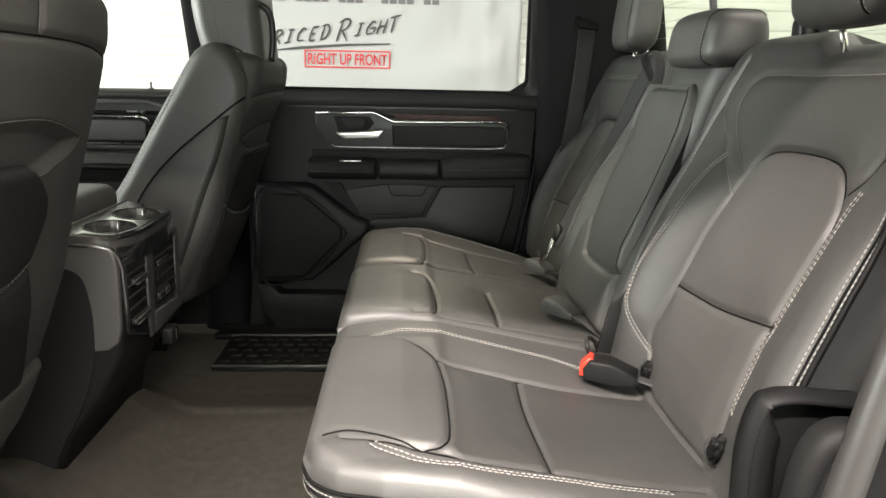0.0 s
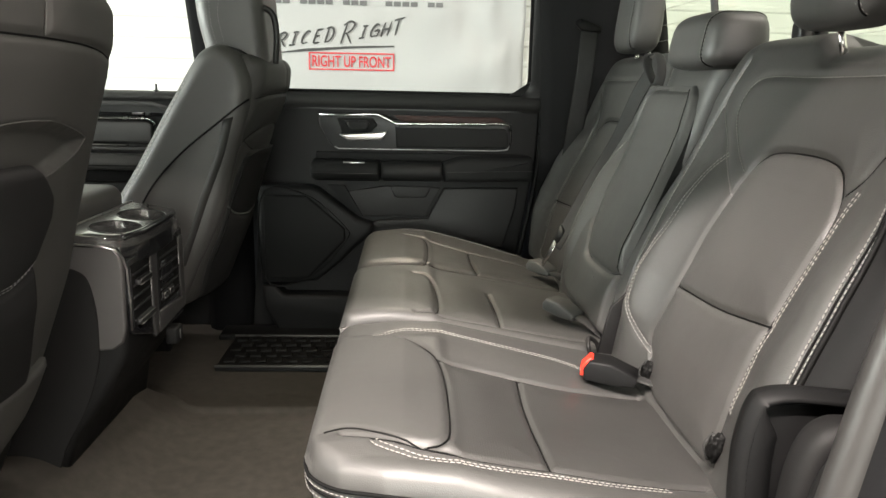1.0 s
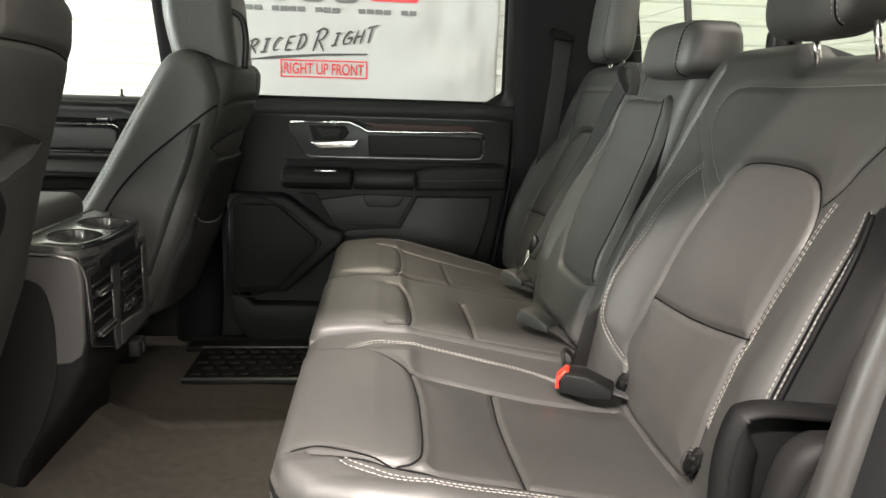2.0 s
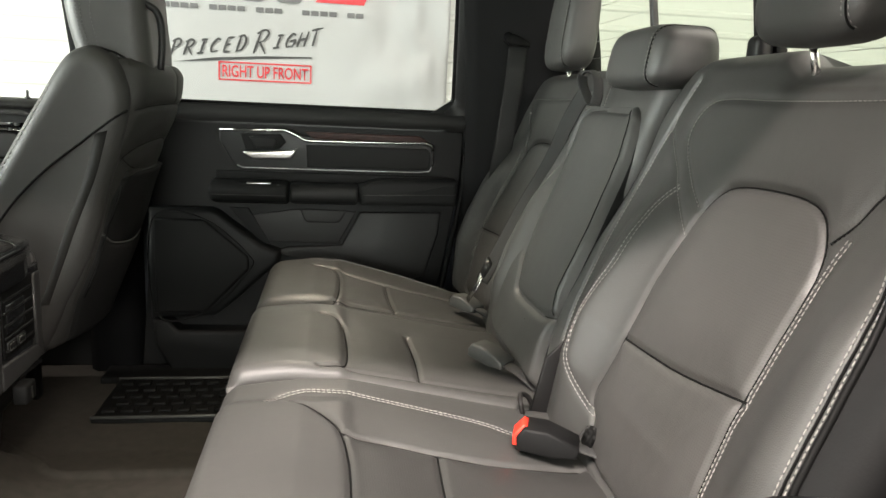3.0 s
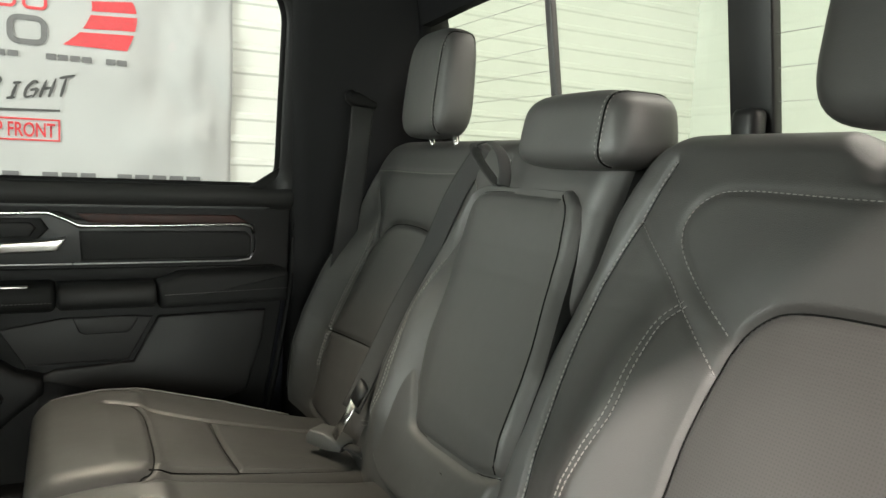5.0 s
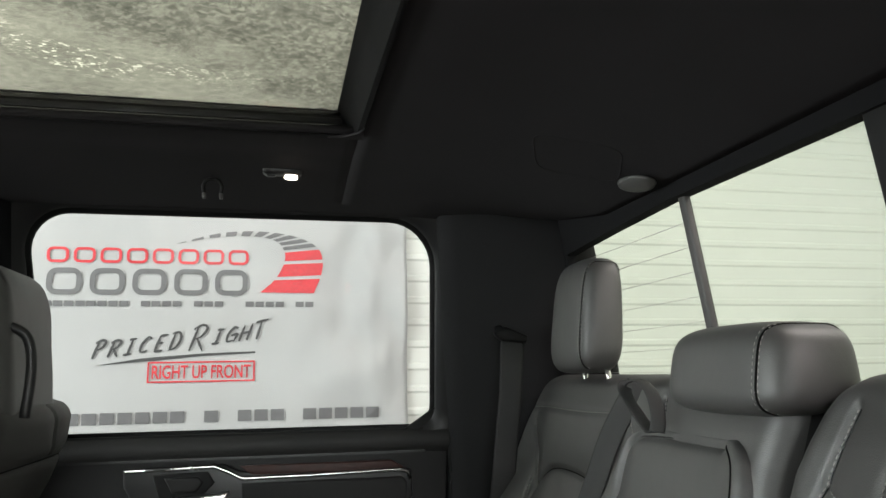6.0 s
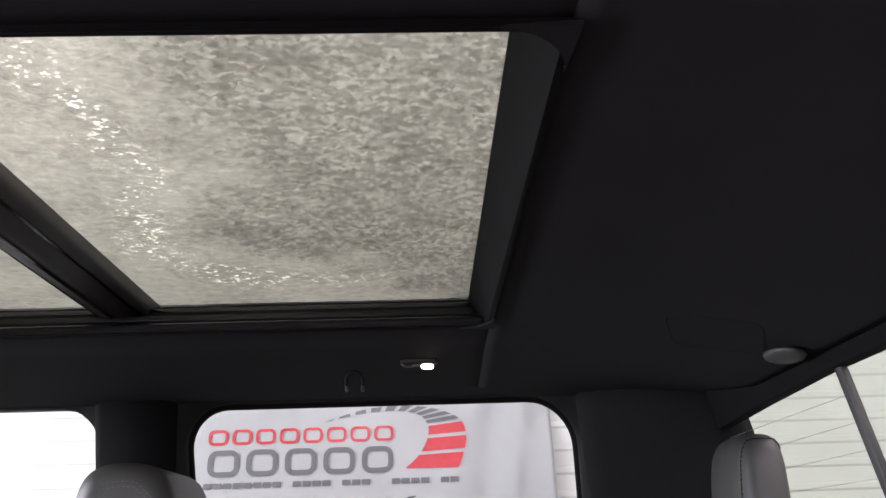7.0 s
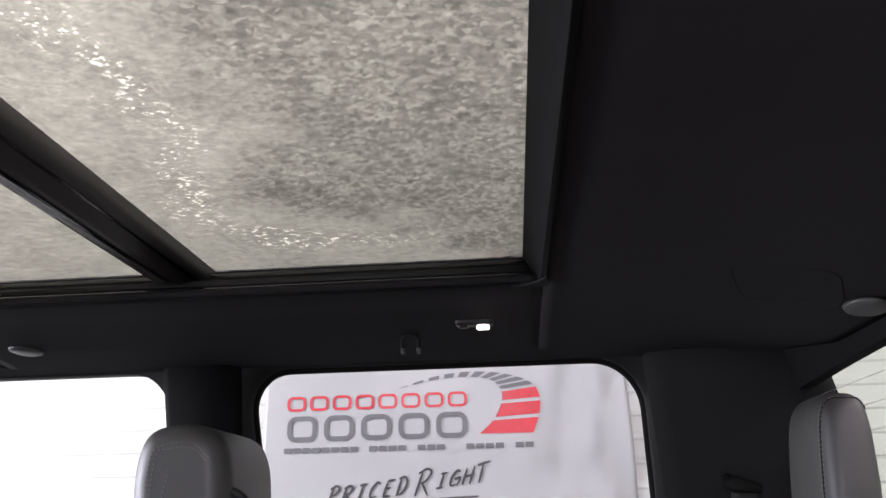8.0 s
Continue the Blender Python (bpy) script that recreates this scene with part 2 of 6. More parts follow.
def inside(P, poly):
    poly = np.array(poly, float)
    c = np.zeros(len(P), bool)
    j = len(poly) - 1
    for i in range(len(poly)):
        xi, yi, xj, yj = *poly[i], *poly[j]
        if yi != yj:
            c ^= ((yi > P[:, 1]) != (yj > P[:, 1])) & (P[:, 0] < (xj - xi) * (P[:, 1] - yi) / (yj - yi) + xi)
        j = i
    return c


def bm_from(verts, faces):
    bm = bmesh.new()
    used = sorted({i for f in faces for i in f})
    vs = {i: bm.verts.new(verts[i]) for i in used}
    for f in faces:
        bm.faces.new([vs[i] for i in f])
    return bm


class Pad:
    """A padded panel: a base profile over a plan (across, along), rounded at its rim, with sunk seams and panels that swell between them."""

    def __init__(self, place, left, right, lo, hi, seams, radius=0.03, groove=0.006, width=0.0045, swell=0.006, step=0.0055, extra=None, round_lo=True, round_hi=True, shallow=()):
        self.place, self.left, self.right, self.lo, self.hi = place, left, right, lo, hi
        self.seams = [[tuple(p) for p in curve([(*q, 0) for q in s], 6)] for s in seams]
        self.seams = [[p[:2] for p in s] for s in self.seams]
        self.shallow = [[p[:2] for p in curve([(*q, 0) for q in s], 6)] for s in shallow]
        self.radius, self.groove, self.width, self.swell, self.step, self.extra = radius, groove, width, swell, step, extra
        self.round_lo, self.round_hi = round_lo, round_hi

    def height(self, P):
        lf, rt = np.interp(P[:, 1], *self.left), np.interp(P[:, 1], *self.right)
        R = self.radius
        ea = np.clip(np.minimum(P[:, 0] - lf, rt - P[:, 0]), 0, R)
        eb = np.full(len(P), R)
        if self.round_lo:
            eb = np.minimum(eb, np.clip(P[:, 1] - self.lo, 0, R))
        if self.round_hi:
            eb = np.minimum(eb, np.clip(self.hi - P[:, 1], 0, R))
        q = np.minimum(1, np.hypot((R - ea) / R, (R - eb) / R))
        h = -R * (1 - np.sqrt(np.clip(1 - q * q, 0, 1)))
        d = dist(P, self.seams) if self.seams else np.full(len(P), 9.0)
        h += -self.groove * np.exp(-(d / self.width) ** 2) + self.swell * (1 - np.exp(-(d / 0.03) ** 2)) - self.swell
        if self.shallow:
            h -= 0.0022 * np.exp(-(dist(P, self.shallow) / 0.0055) ** 2)
        if self.extra:
            h += self.extra(P)
        return h

    def points(self, P):
        return self.place(P, self.height(P))

    def line(self, pts, lift=0.0005, n=8):
        L = np.array([p[:2] for p in curve([(*q, 0) for q in pts], n)])
        return [Vector(v) for v in self.place(L, self.height(L) + lift)]

    def build(self, parent, name, material, back, regions=(), label="", flank=None):
        """back: the way in which its rim is drawn out to close it behind. regions: (name, outline, material)."""
        nv = max(4, int((self.hi - self.lo) / self.step))
        wide = max(b - a for a, b in zip(self.left[1], self.right[1]))
        nu = max(4, int(wide / self.step))
        us = np.linspace(0, 1, nu + 1)
        vs = np.linspace(self.lo, self.hi, nv + 1)
        V, U = np.meshgrid(vs, us, indexing="ij")
        lf, rt = np.interp(V, *self.left), np.interp(V, *self.right)
        P = np.stack([(lf + (rt - lf) * U).ravel(), V.ravel()], 1)
        X = self.points(P)
        idx = np.arange(len(P)).reshape(nv + 1, nu + 1)
        quads = np.stack([idx[:-1, :-1], idx[:-1, 1:], idx[1:, 1:], idx[1:, :-1]], -1).reshape(-1, 4)
        mid = P[quads].mean(1)
        owner = np.zeros(len(quads), int)
        for k, (_, outline, _) in enumerate(regions):
            ring = [p[:2] for p in curve([(*q, 0) for q in outline], 6, True)]
            owner[inside(mid, ring)] = k + 1
        rim = list(idx[0, :]) + list(idx[1:, -1]) + list(idx[-1, -2::-1]) + list(idx[-2:0:-1, 0])
        made = []
        for k in range(len(regions) + 1):
            qs = quads[owner == k]
            used, inv = np.unique(qs, return_inverse=True)
            verts = X[used].tolist()
            faces = inv.reshape(-1, 4).tolist()
            if k == 0:
                pos = {u: i for i, u in enumerate(used)}
                base = len(verts)
                ring = [r for r in rim if r in pos]
                verts += [(X[r] + np.array(back)).tolist() for r in ring]
                m = len(ring)
                for i in range(m):
                    j = (i + 1) % m
                    faces.append([pos[ring[i]], base + i, base + j, pos[ring[j]]])
                faces.append([base + i for i in range(m)])
                if flank:
                    part("flank", bm_from(verts, faces[-m - 1:]), flank, parent, "dark flank")
                    faces = faces[:-m - 1]
            me = bpy.data.meshes.new(name if k == 0 else regions[k - 1][0])
            me.from_pydata(verts, [], faces)
            me.polygons.foreach_set("use_smooth", [True] * len(me.polygons))
            me.materials.append(material if k == 0 else regions[k - 1][2])
            ob = new(me.name, me)
            ob.parent = parent
            ob.location = -parent.location
            made.append(ob)
        if label:
            made[0]["label"] = label
        return made


def cushioned(side, y0, y1, r, n=7):
    """A side outline (x, z) drawn across from y0 to y1, its two rims rounded by drawing the outline in."""
    P = [Vector((*p, 0)) for p in side]
    k = len(P)
    nrm = []
    for i in range(k):
        t = (P[(i + 1) % k] - P[i - 1]).normalized()
        nrm.append(Vector((t.y, -t.x, 0)))
    for _ in range(4):
        nrm = [(nrm[i - 1] + nrm[i] * 2 + nrm[(i + 1) % k]).normalized() for i in range(k)]
    area = sum(P[i - 1].x * P[i].y - P[i].x * P[i - 1].y for i in range(k))
    s = 1 if area > 0 else -1
    bm = bmesh.new()
    rows = []
    for j in range(2 * n + 2):
        a = math.pi / 2 * (j if j <= n else 2 * n + 1 - j) / n
        inset = r * (1 - math.sin(a))
        y = y0 + r * (1 - math.cos(a)) if j <= n else y1 - r * (1 - math.cos(a))
        rows.append([bm.verts.new((P[i].x - s * nrm[i].x * inset, y, P[i].y - s * nrm[i].y * inset)) for i in range(k)])
    for A, B in zip(rows, rows[1:]):
        for i in range(k):
            bm.faces.new((A[i], A[(i + 1) % k], B[(i + 1) % k], B[i]))
    bm.faces.new(rows[0])
    bm.faces.new(rows[-1][::-1])
    bmesh.ops.recalc_face_normals(bm, faces=bm.faces)
    return bm


def mirror(pts):
    """The far seat's pattern is the near one's mirror image."""
    return [(3.0 - p[0], *p[1:]) for p in pts]

# === PLACE ===

# ---- the bay round the truck ----
def ribbed(name, p, along, up, wide, high, pitch, depth, material, label):
    """Sheet with horizontal ribs, each a shallow step."""
    bm = bmesh.new()
    p, along, up = Vector(p), Vector(along), Vector(up)
    out = along.cross(up)
    prof = []
    z = 0.0
    while z < high:
        prof += [(z, 0.0), (z + pitch * 0.62, 0.0), (z + pitch * 0.72, depth), (z + pitch * 0.9, depth)]
        z += pitch
    rows = [[bm.verts.new(p + along * a + up * z + out * d) for a in (0, wide)] for z, d in prof]
    for A, B in zip(rows, rows[1:]):
        bm.faces.new((A[0], A[1], B[1], B[0]))
    back = [bm.verts.new(p + along * a + up * z - out * 0.08) for z in (0, high) for a in (0, wide)]
    bm.faces.new((back[0], back[2], back[3], back[1]))
    return tagged(link(name, bm, material, smooth=False), label, "wall", kind="structure")


ribbed("wall_far", (-6.0, 4.185, GROUND), (1, 0, 0), (0, 0, 1), 10.0, 4.4, 0.105, 0.006, SIDING, "white ribbed metal sheet wall behind the banner")
ribbed("wall_rear", (3.6, 4.8, GROUND), (0, -1, 0), (0, 0, 1), 9.8, 4.4, 0.16, 0.002, SIDING, "white ribbed metal sheet wall behind the truck")
# Unseen closing surfaces; their darker tones are chosen to cut bounced light.
tagged(link("wall_near", box(-6.0, 3.7, -5.1, -5.0, GROUND, 3.8), GREYWALL, smooth=False), "plain unseen bay wall, greyed to cut bounced light", "wall", kind="structure")
tagged(link("wall_front", box(-6.1, -6.0, -5.1, 4.7, GROUND, 3.8), GREYWALL, smooth=False), "plain unseen bay wall, greyed to cut bounced light", "wall", kind="structure")
tagged(link("ground", box(-6.0, 3.7, -5.0, 4.7, GROUND - 0.1, GROUND), CONCRETE, smooth=False), "unseen concrete bay floor, toned down to cut bounced light", "floor", kind="structure")
tagged(link("bay_ceiling", box(-6.0, 3.7, -5.0, 4.7, 3.75, 3.85), CEILW, smooth=False), "plain unseen bay ceiling, toned down to cut bounced light", "ceiling", kind="structure")

LAMPGLOW = lit("lamp_diffuser", (1.0, 0.98, 0.9), 6.0)


def strip_lamp(x, y, z, size, power, spread):
    t = thing("strip_lamp", "unseen strip lamp added under the bay ceiling", "lamp", (x, y, z), "strip lamps of the bay")
    part("housing", box(x - size / 2, x + size / 2, y - 0.14, y + 0.14, z + 0.02, z + 0.09, 0.01), CEILW, t)
    part("diffuser", box(x - size / 2 + 0.03, x + size / 2 - 0.03, y - 0.08, y + 0.08, z, z + 0.02, 0.006), LAMPGLOW, t)
    for rx in (x - size / 3, x + size / 3):
        part("rod", tube([(rx, y, z + 0.08), (rx, y, 3.76)], 0.006, 6), CEILW, t)
    data = bpy.data.lights.new("strip_light", "AREA")
    data.shape, data.size, data.size_y, data.energy, data.color = "RECTANGLE", size, 0.14, power, LAMPCOL
    data.spread = radians(spread)
    ob = new("strip_light", data)
    ob.location = (x, y, z - 0.02)
    return t


LAMPCOL = (1.0, 0.88, 0.81)
# Unseen glowing panel and area lamp, added to light the cab from the side.
near_fill = thing("window_2", "unseen glowing panel in the near wall, added as fill light", "window", (-0.5, -4.98, 0.9), kind="structure")
for k in range(4):
    part("pane", box(-2.1 + 0.8 * k, -1.36 + 0.8 * k, -4.995, -4.985, 0.45, 2.25, 0.004), lit("daylit_pane", (0.95, 1.0, 0.93), 2.0) if k == 0 else bpy.data.materials["daylit_pane"], near_fill, "glowing pane added as fill light")
part("window_frame", box(-2.2, 1.2, -5.0, -4.99, 0.35, 2.35, 0.004), GREYWALL, near_fill)
data = bpy.data.lights.new("window_light", "AREA")
data.shape, data.size, data.size_y, data.energy, data.color = "RECTANGLE", 3.2, 1.8, NEARFILL, (0.95, 1.0, 0.93)
wl = new("window_light", data)
wl.matrix_world = look((-0.5, -4.96, 1.35), (-0.5, 0, 1.35))
# Unseen glowing panel and area lamp, added to light the backrests from ahead.
front_fill = thing("window_3", "unseen glowing panel in the front wall, added as fill light", "window", (-5.98, 1.2, 0.9), kind="structure")
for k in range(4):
    part("pane", box(-5.995, -5.985, -0.38 + 0.8 * k, 0.36 + 0.8 * k, 0.35, 2.15, 0.004), bpy.data.materials["daylit_pane"], front_fill, "glowing pane added as fill light")
part("window_frame", box(-6.0, -5.99, -0.5, 2.9, 0.25, 2.25, 0.004), GREYWALL, front_fill)
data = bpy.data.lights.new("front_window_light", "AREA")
data.shape, data.size, data.size_y, data.energy, data.color = "RECTANGLE", 3.2, 1.8, FRONTFILL, (0.95, 1.0, 0.93)
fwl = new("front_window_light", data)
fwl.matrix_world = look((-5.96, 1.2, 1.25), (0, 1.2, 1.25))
for lx, ly, lz, lw, ls in LAMPS:
    strip_lamp(lx, ly, lz, 3.2 if ly > -1 and ly < 0 else 2.4, lw, ls)

# ---- banner beyond the far door ----
banner = thing("banner", "white vinyl banner with red and grey print, hung before the wall", "banner", (-0.6, 4.15, 0.2))
bx0, bx1, bz0, bz1 = -0.97, 0.725, 0.25, 1.72
bm = bmesh.new()
nx, nz = 90, 50
def ripple(x, z):
    k = 1 / (1 + math.exp(-(x - 0.35) / 0.07))
    return 0.028 * k * noise.noise(Vector((x * 6, z * 5, 2))) + 0.006 * k * noise.noise(Vector((x * 19, z * 15, 5))) + 0.006 * noise.noise(Vector((x * 1.2, z * 1.5, 7)))
grid = [[bm.verts.new((bx0 + (bx1 - bx0) * i / nx, 4.16 + ripple(bx0 + (bx1 - bx0) * i / nx, bz0 + (bz1 - bz0) * j / nz), bz0 + (bz1 - bz0) * j / nz)) for i in range(nx + 1)] for j in range(nz + 1)]
for j in range(nz):
    for i in range(nx):
        bm.faces.new((grid[j][i], grid[j][i + 1], grid[j + 1][i + 1], grid[j + 1][i]))
sheet = part("sheet", bm, VINYL, banner)
sheet.modifiers.new("thick", "SOLIDIFY").thickness = 0.002
YB = 4.1568


def print_mesh(name, polys, material, label):
    bm = bmesh.new()
    for pts in polys:
        prism([(x, z) for x, z in pts], "y", YB - 0.0015, YB, bm=bm)
    for v in bm.verts:
        v.co.y += ripple(v.co.x, v.co.z)
    return part(name, bm, material, banner, label, smooth=False)


def lettering(name, text, x0, x1, z0, z1, material, label, thick=0.0):
    """Words in the built-in font, as a thin print of that width and height."""
    cu = bpy.data.curves.new(name, "FONT")
    cu.body, cu.extrude, cu.offset = text, 0.0, thick
    tmp = bpy.data.objects.new(name, cu)
    scene.collection.objects.link(tmp)
    bpy.context.view_layer.update()
    me = bpy.data.meshes.new_from_object(tmp.evaluated_get(bpy.context.evaluated_depsgraph_get()))
    bpy.data.objects.remove(tmp)
    co = np.array([v.co[:] for v in me.vertices])
    lo, hi = co.min(0), co.max(0)
    for v in me.vertices:
        px = x0 + (v.co.x - lo[0]) / (hi[0] - lo[0]) * (x1 - x0)
        pz = z0 + (v.co.y - lo[1]) / (hi[1] - lo[1]) * (z1 - z0)
        v.co = (px, YB - 0.002 + ripple(px, pz), pz)
    me.materials.clear()
    me.materials.append(material)
    ob = new(name, me)
    ob.parent = banner
    ob.location = -banner.location
    ob["label"] = label
    return ob


def bars(x0, x1, z0, z1, n, skip=()):
    """A row of plain blocks in place of a word."""
    w = (x1 - x0) / n
    return [[(x0 + w * k + w * 0.08, z0), (x0 + w * (k + 1) - w * 0.1, z0), (x0 + w * (k + 1) - w * 0.1, z1), (x0 + w * k + w * 0.08, z1)] for k in range(n) if k not in skip]


def rings(x0, x1, z0, z1, n, t, skip=()):
    """A row of plain hollow blocks with rounded corners, their bars t thick."""
    out = []
    for (l, lo), _, (r, hi), _ in bars(x0, x1, z0, z1, n, skip):
        rad = 0.36 * (hi - lo)
        A = rounded_block(l, r, lo, hi, rad)
        B = rounded_block(l + t, r - t, lo + t, hi - t, max(0.004, rad - t))
        out += [[A[k], A[(k + 1) % len(A)], B[(k + 1) % len(A)], B[k]] for k in range(len(A))]
    return out


def rounded_block(x0, x1, z0, z1, r):
    return [(cx + r * math.cos(a), cz + r * math.sin(a)) for cx, cz, q in ((x1 - r, z1 - r, 0), (x0 + r, z1 - r, 1), (x0 + r, z0 + r, 2), (x1 - r, z0 + r, 3)) for a in (math.pi / 2 * (q + k / 5) for k in range(6))]


for x0, x1, z0, z1, n, t, ink, label in ((-0.868, 0.0, 1.403, 1.472, 8, 0.012, REDINK, "red hollow block"), (-0.868, 0.006, 1.262, 1.380, 5, 0.023, INK, "grey hollow block")):
    w = (x1 - x0) / n
    for k in range(n):
        print_mesh("block", rings(x0 + w * k, x0 + w * (k + 1), z0, z1, 1, t), ink, label)
print_mesh("small_words", bars(-0.868, 0.289, 1.212, 1.236, 26, (8, 13, 17, 18, 23)), INK, "thin grey row of small bars")
print_mesh("address_line", bars(-0.966, 0.595, 0.706, 0.755, 22, (10, 12, 16)), INK, "grey row of bars along the lower rim")
swoosh_red, swoosh_grey = [], []
# the swoosh: a band of blocks that widens from a thin tail to a broad foot
rim_out = curve([(-0.325, 1.497, 0), (-0.15, 1.547, 0), (0.02, 1.562, 0), (0.18, 1.545, 0), (0.29, 1.50, 0), (0.325, 1.43, 0), (0.315, 1.35, 0), (0.286, 1.276, 0)], 14)
rim_in = curve([(-0.325, 1.495, 0), (-0.15, 1.53, 0), (0.0, 1.538, 0), (0.10, 1.522, 0), (0.145, 1.48, 0), (0.15, 1.42, 0), (0.11, 1.34, 0), (0.044, 1.278, 0)], 14)
steps = [0, 5, 11, 17, 23, 29, 35, 41, 47, 53, 60, 72, 85, 98]
for k, (a, b) in enumerate(zip(steps, steps[1:])):
    b2 = b - (2 if k < 9 else 3) if b < 98 else 98
    shape = [(rim_out[i].x, rim_out[i].y) for i in range(a, b2 + 1)] + [(rim_in[i].x, rim_in[i].y) for i in range(b2, a - 1, -1)]
    (swoosh_red if k > 9 else swoosh_grey).append(shape)
print_mesh("swoosh_tail", swoosh_grey, INK, "grey fan of slanting blocks")
print_mesh("swoosh_foot", swoosh_red, REDINK, "red fan of blocks")
# the slogan in tapered brush strokes, letter by letter
STROKES = {
    "P": [[(.1, 0), (.25, 1)], [(0, .85), (.45, 1), (.8, .85), (.6, .55), (.2, .45)]],
    "R": [[(.1, 0), (.25, 1)], [(0, .85), (.45, 1), (.8, .85), (.6, .55), (.2, .45)], [(.35, .48), (.9, -.06)]],
    "I": [[(.45, 0), (.5, 1)], [(.2, .98), (.8, 1.02)], [(.1, 0), (.75, .03)]],
    "C": [[(.85, .9), (.5, 1), (.15, .55), (.25, .08), (.8, .12)]],
    "E": [[(.2, 0), (.25, 1)], [(.25, 1), (.9, 1.04)], [(.22, .5), (.7, .55)], [(.2, 0), (.85, .03)]],
    "D": [[(.2, 0), (.3, 1)], [(.05, .95), (.6, 1), (.9, .6), (.65, .12), (.1, 0)]],
    "G": [[(.85, .9), (.5, 1), (.15, .55), (.25, .06), (.75, .12)], [(.45, .45), (.95, .5), (.8, 0)]],
    "H": [[(.15, 0), (.25, 1)], [(.8, 0), (.9, 1.06)], [(.1, .48), (1, .55)]],
    "T": [[(.5, 0), (.55, 1)], [(.05, .95), (1.15, 1.08)]]}


def brushed(word, rows, label):
    """rows: left, foot, width and height of each letter."""
    polys = []
    for letter, (x0, z0, w, h) in zip(word, rows):
        for stroke in STROKES[letter]:
            line = [Vector((x0 + w * (u + 0.42 * v), z0 + h * v + 0.12 * w * u, 0)) for u, v in stroke]
            line = curve([tuple(p) for p in line], 6)
            up, down = [], []
            for k, p in enumerate(line):
                t = (line[min(k + 1, len(line) - 1)] - line[max(k - 1, 0)]).normalized()
                half = 0.0058 * (0.35 + 0.65 * math.sin(math.pi * min(1, 0.18 + 0.8 * k / (len(line) - 1))))
                up.append((p.x - t.y * half, p.y + t.x * half))
                down.append((p.x + t.y * half, p.y - t.x * half))
            polys.append(up + down[::-1])
    return print_mesh("slogan", polys, BLACKINK, label)


brushed("PRICED", [(-0.655 + 0.0615 * k, z, 0.05, h) for k, (z, h) in enumerate([(0.984, 0.078), (0.990, 0.072), (0.999, 0.066), (1.006, 0.066), (1.012, 0.068), (1.018, 0.076)])], "black slanting brush lettering")
brushed("RIGHT", [(-0.262, 1.014, 0.072, 0.112), (-0.165, 1.044, 0.048, 0.062), (-0.108, 1.05, 0.05, 0.066), (-0.05, 1.056, 0.05, 0.072), (0.008, 1.062, 0.05, 0.082)], "black slanting brush lettering")
print_mesh("slogan_underline", [[(-0.64, 0.955), (-0.45, 0.985), (-0.2, 1.004), (0.03, 1.012), (0.03, 1.004), (-0.2, 0.992), (-0.45, 0.97)]], BLACKINK, "black brush stroke")
lettering("stamp_words", "RIGHT UP FRONT", -0.405, 0.012, 0.895, 0.954, REDINK, "red stamped lettering", 0.014)
print_mesh("stamp_frame", [[(-0.424, 0.962), (0.03, 0.964), (0.03, 0.971), (-0.424, 0.969)], [(-0.424, 0.878), (0.03, 0.88), (0.03, 0.887), (-0.424, 0.885)],
                           [(-0.424, 0.885), (-0.417, 0.885), (-0.417, 0.962), (-0.424, 0.962)], [(0.023, 0.887), (0.03, 0.887), (0.03, 0.964), (0.023, 0.964)]], REDINK, "red stamped frame")

# ---- cab shell ----
FARSIDE, NEARSIDE = 2.40, 2 * YC - 2.40


def shell(name, bm, label, material=BODY, category="body panel"):
    return tagged(link(name, bm, material, smooth=False), label, category, kind="structure")


# roof skin with its opening, back panel, sides below the windows, pillars
RX0, RX1 = -1.55, 0.72
bm = bmesh.new()
box(0.255, RX1, NEARSIDE + 0.16, FARSIDE - 0.16, 1.345, 1.375, bm=bm)
box(RX0, -0.80, NEARSIDE + 0.16, FARSIDE - 0.16, 1.345, 1.375, bm=bm)
box(-0.80, 0.255, NEARSIDE + 0.16, 1.015, 1.345, 1.375, bm=bm)
box(-0.80, 0.255, 1.93, FARSIDE - 0.16, 1.345, 1.375, bm=bm)
shell("roof", bm, "dark painted steel roof skin with a sunroof opening", category="roof")
bm = bmesh.new()
box(0.80, 0.86, NEARSIDE, FARSIDE, GROUND + 0.4, 0.84, bm=bm)
box(0.76, 0.78, NEARSIDE + 0.02, 0.60, 0.84, 1.22, bm=bm)
box(0.76, 0.78, 2.33, FARSIDE - 0.02, 0.84, 1.22, bm=bm)
box(0.70, 0.74, NEARSIDE + 0.1, FARSIDE - 0.1, 1.20, 1.345, bm=bm)
shell("wall_back", bm, "dark steel back panel of the cab round its window")
for side, y0, y1, name in ((1, 2.385, 2.44, "wall_side_far"), (-1, NEARSIDE - 0.04, NEARSIDE + 0.015, "wall_side_near")):
    bm = bmesh.new()
    box(-2.2, RX1 + 0.1 if side > 0 else -0.43, y0, y1, GROUND + 0.35, 0.765, bm=bm)
    if side < 0:
        box(0.56, 0.8, y0, y1, GROUND + 0.35, 0.765, bm=bm)
        box(-0.43, 0.56, y0, y1, GROUND + 0.35, 0.03, bm=bm)
    shell(name, bm, "dark painted cab side below the windows")
tagged(link("wall_firewall", box(-2.2, -2.1, NEARSIDE, FARSIDE, GROUND + 0.35, 0.75), PLASTIC, smooth=False), "plain black bulkhead closing the cab front", "wall", kind="structure")

# floor: flat carpet that climbs to the front seats' risers
bm = bmesh.new()
nx, ny = 260, 320


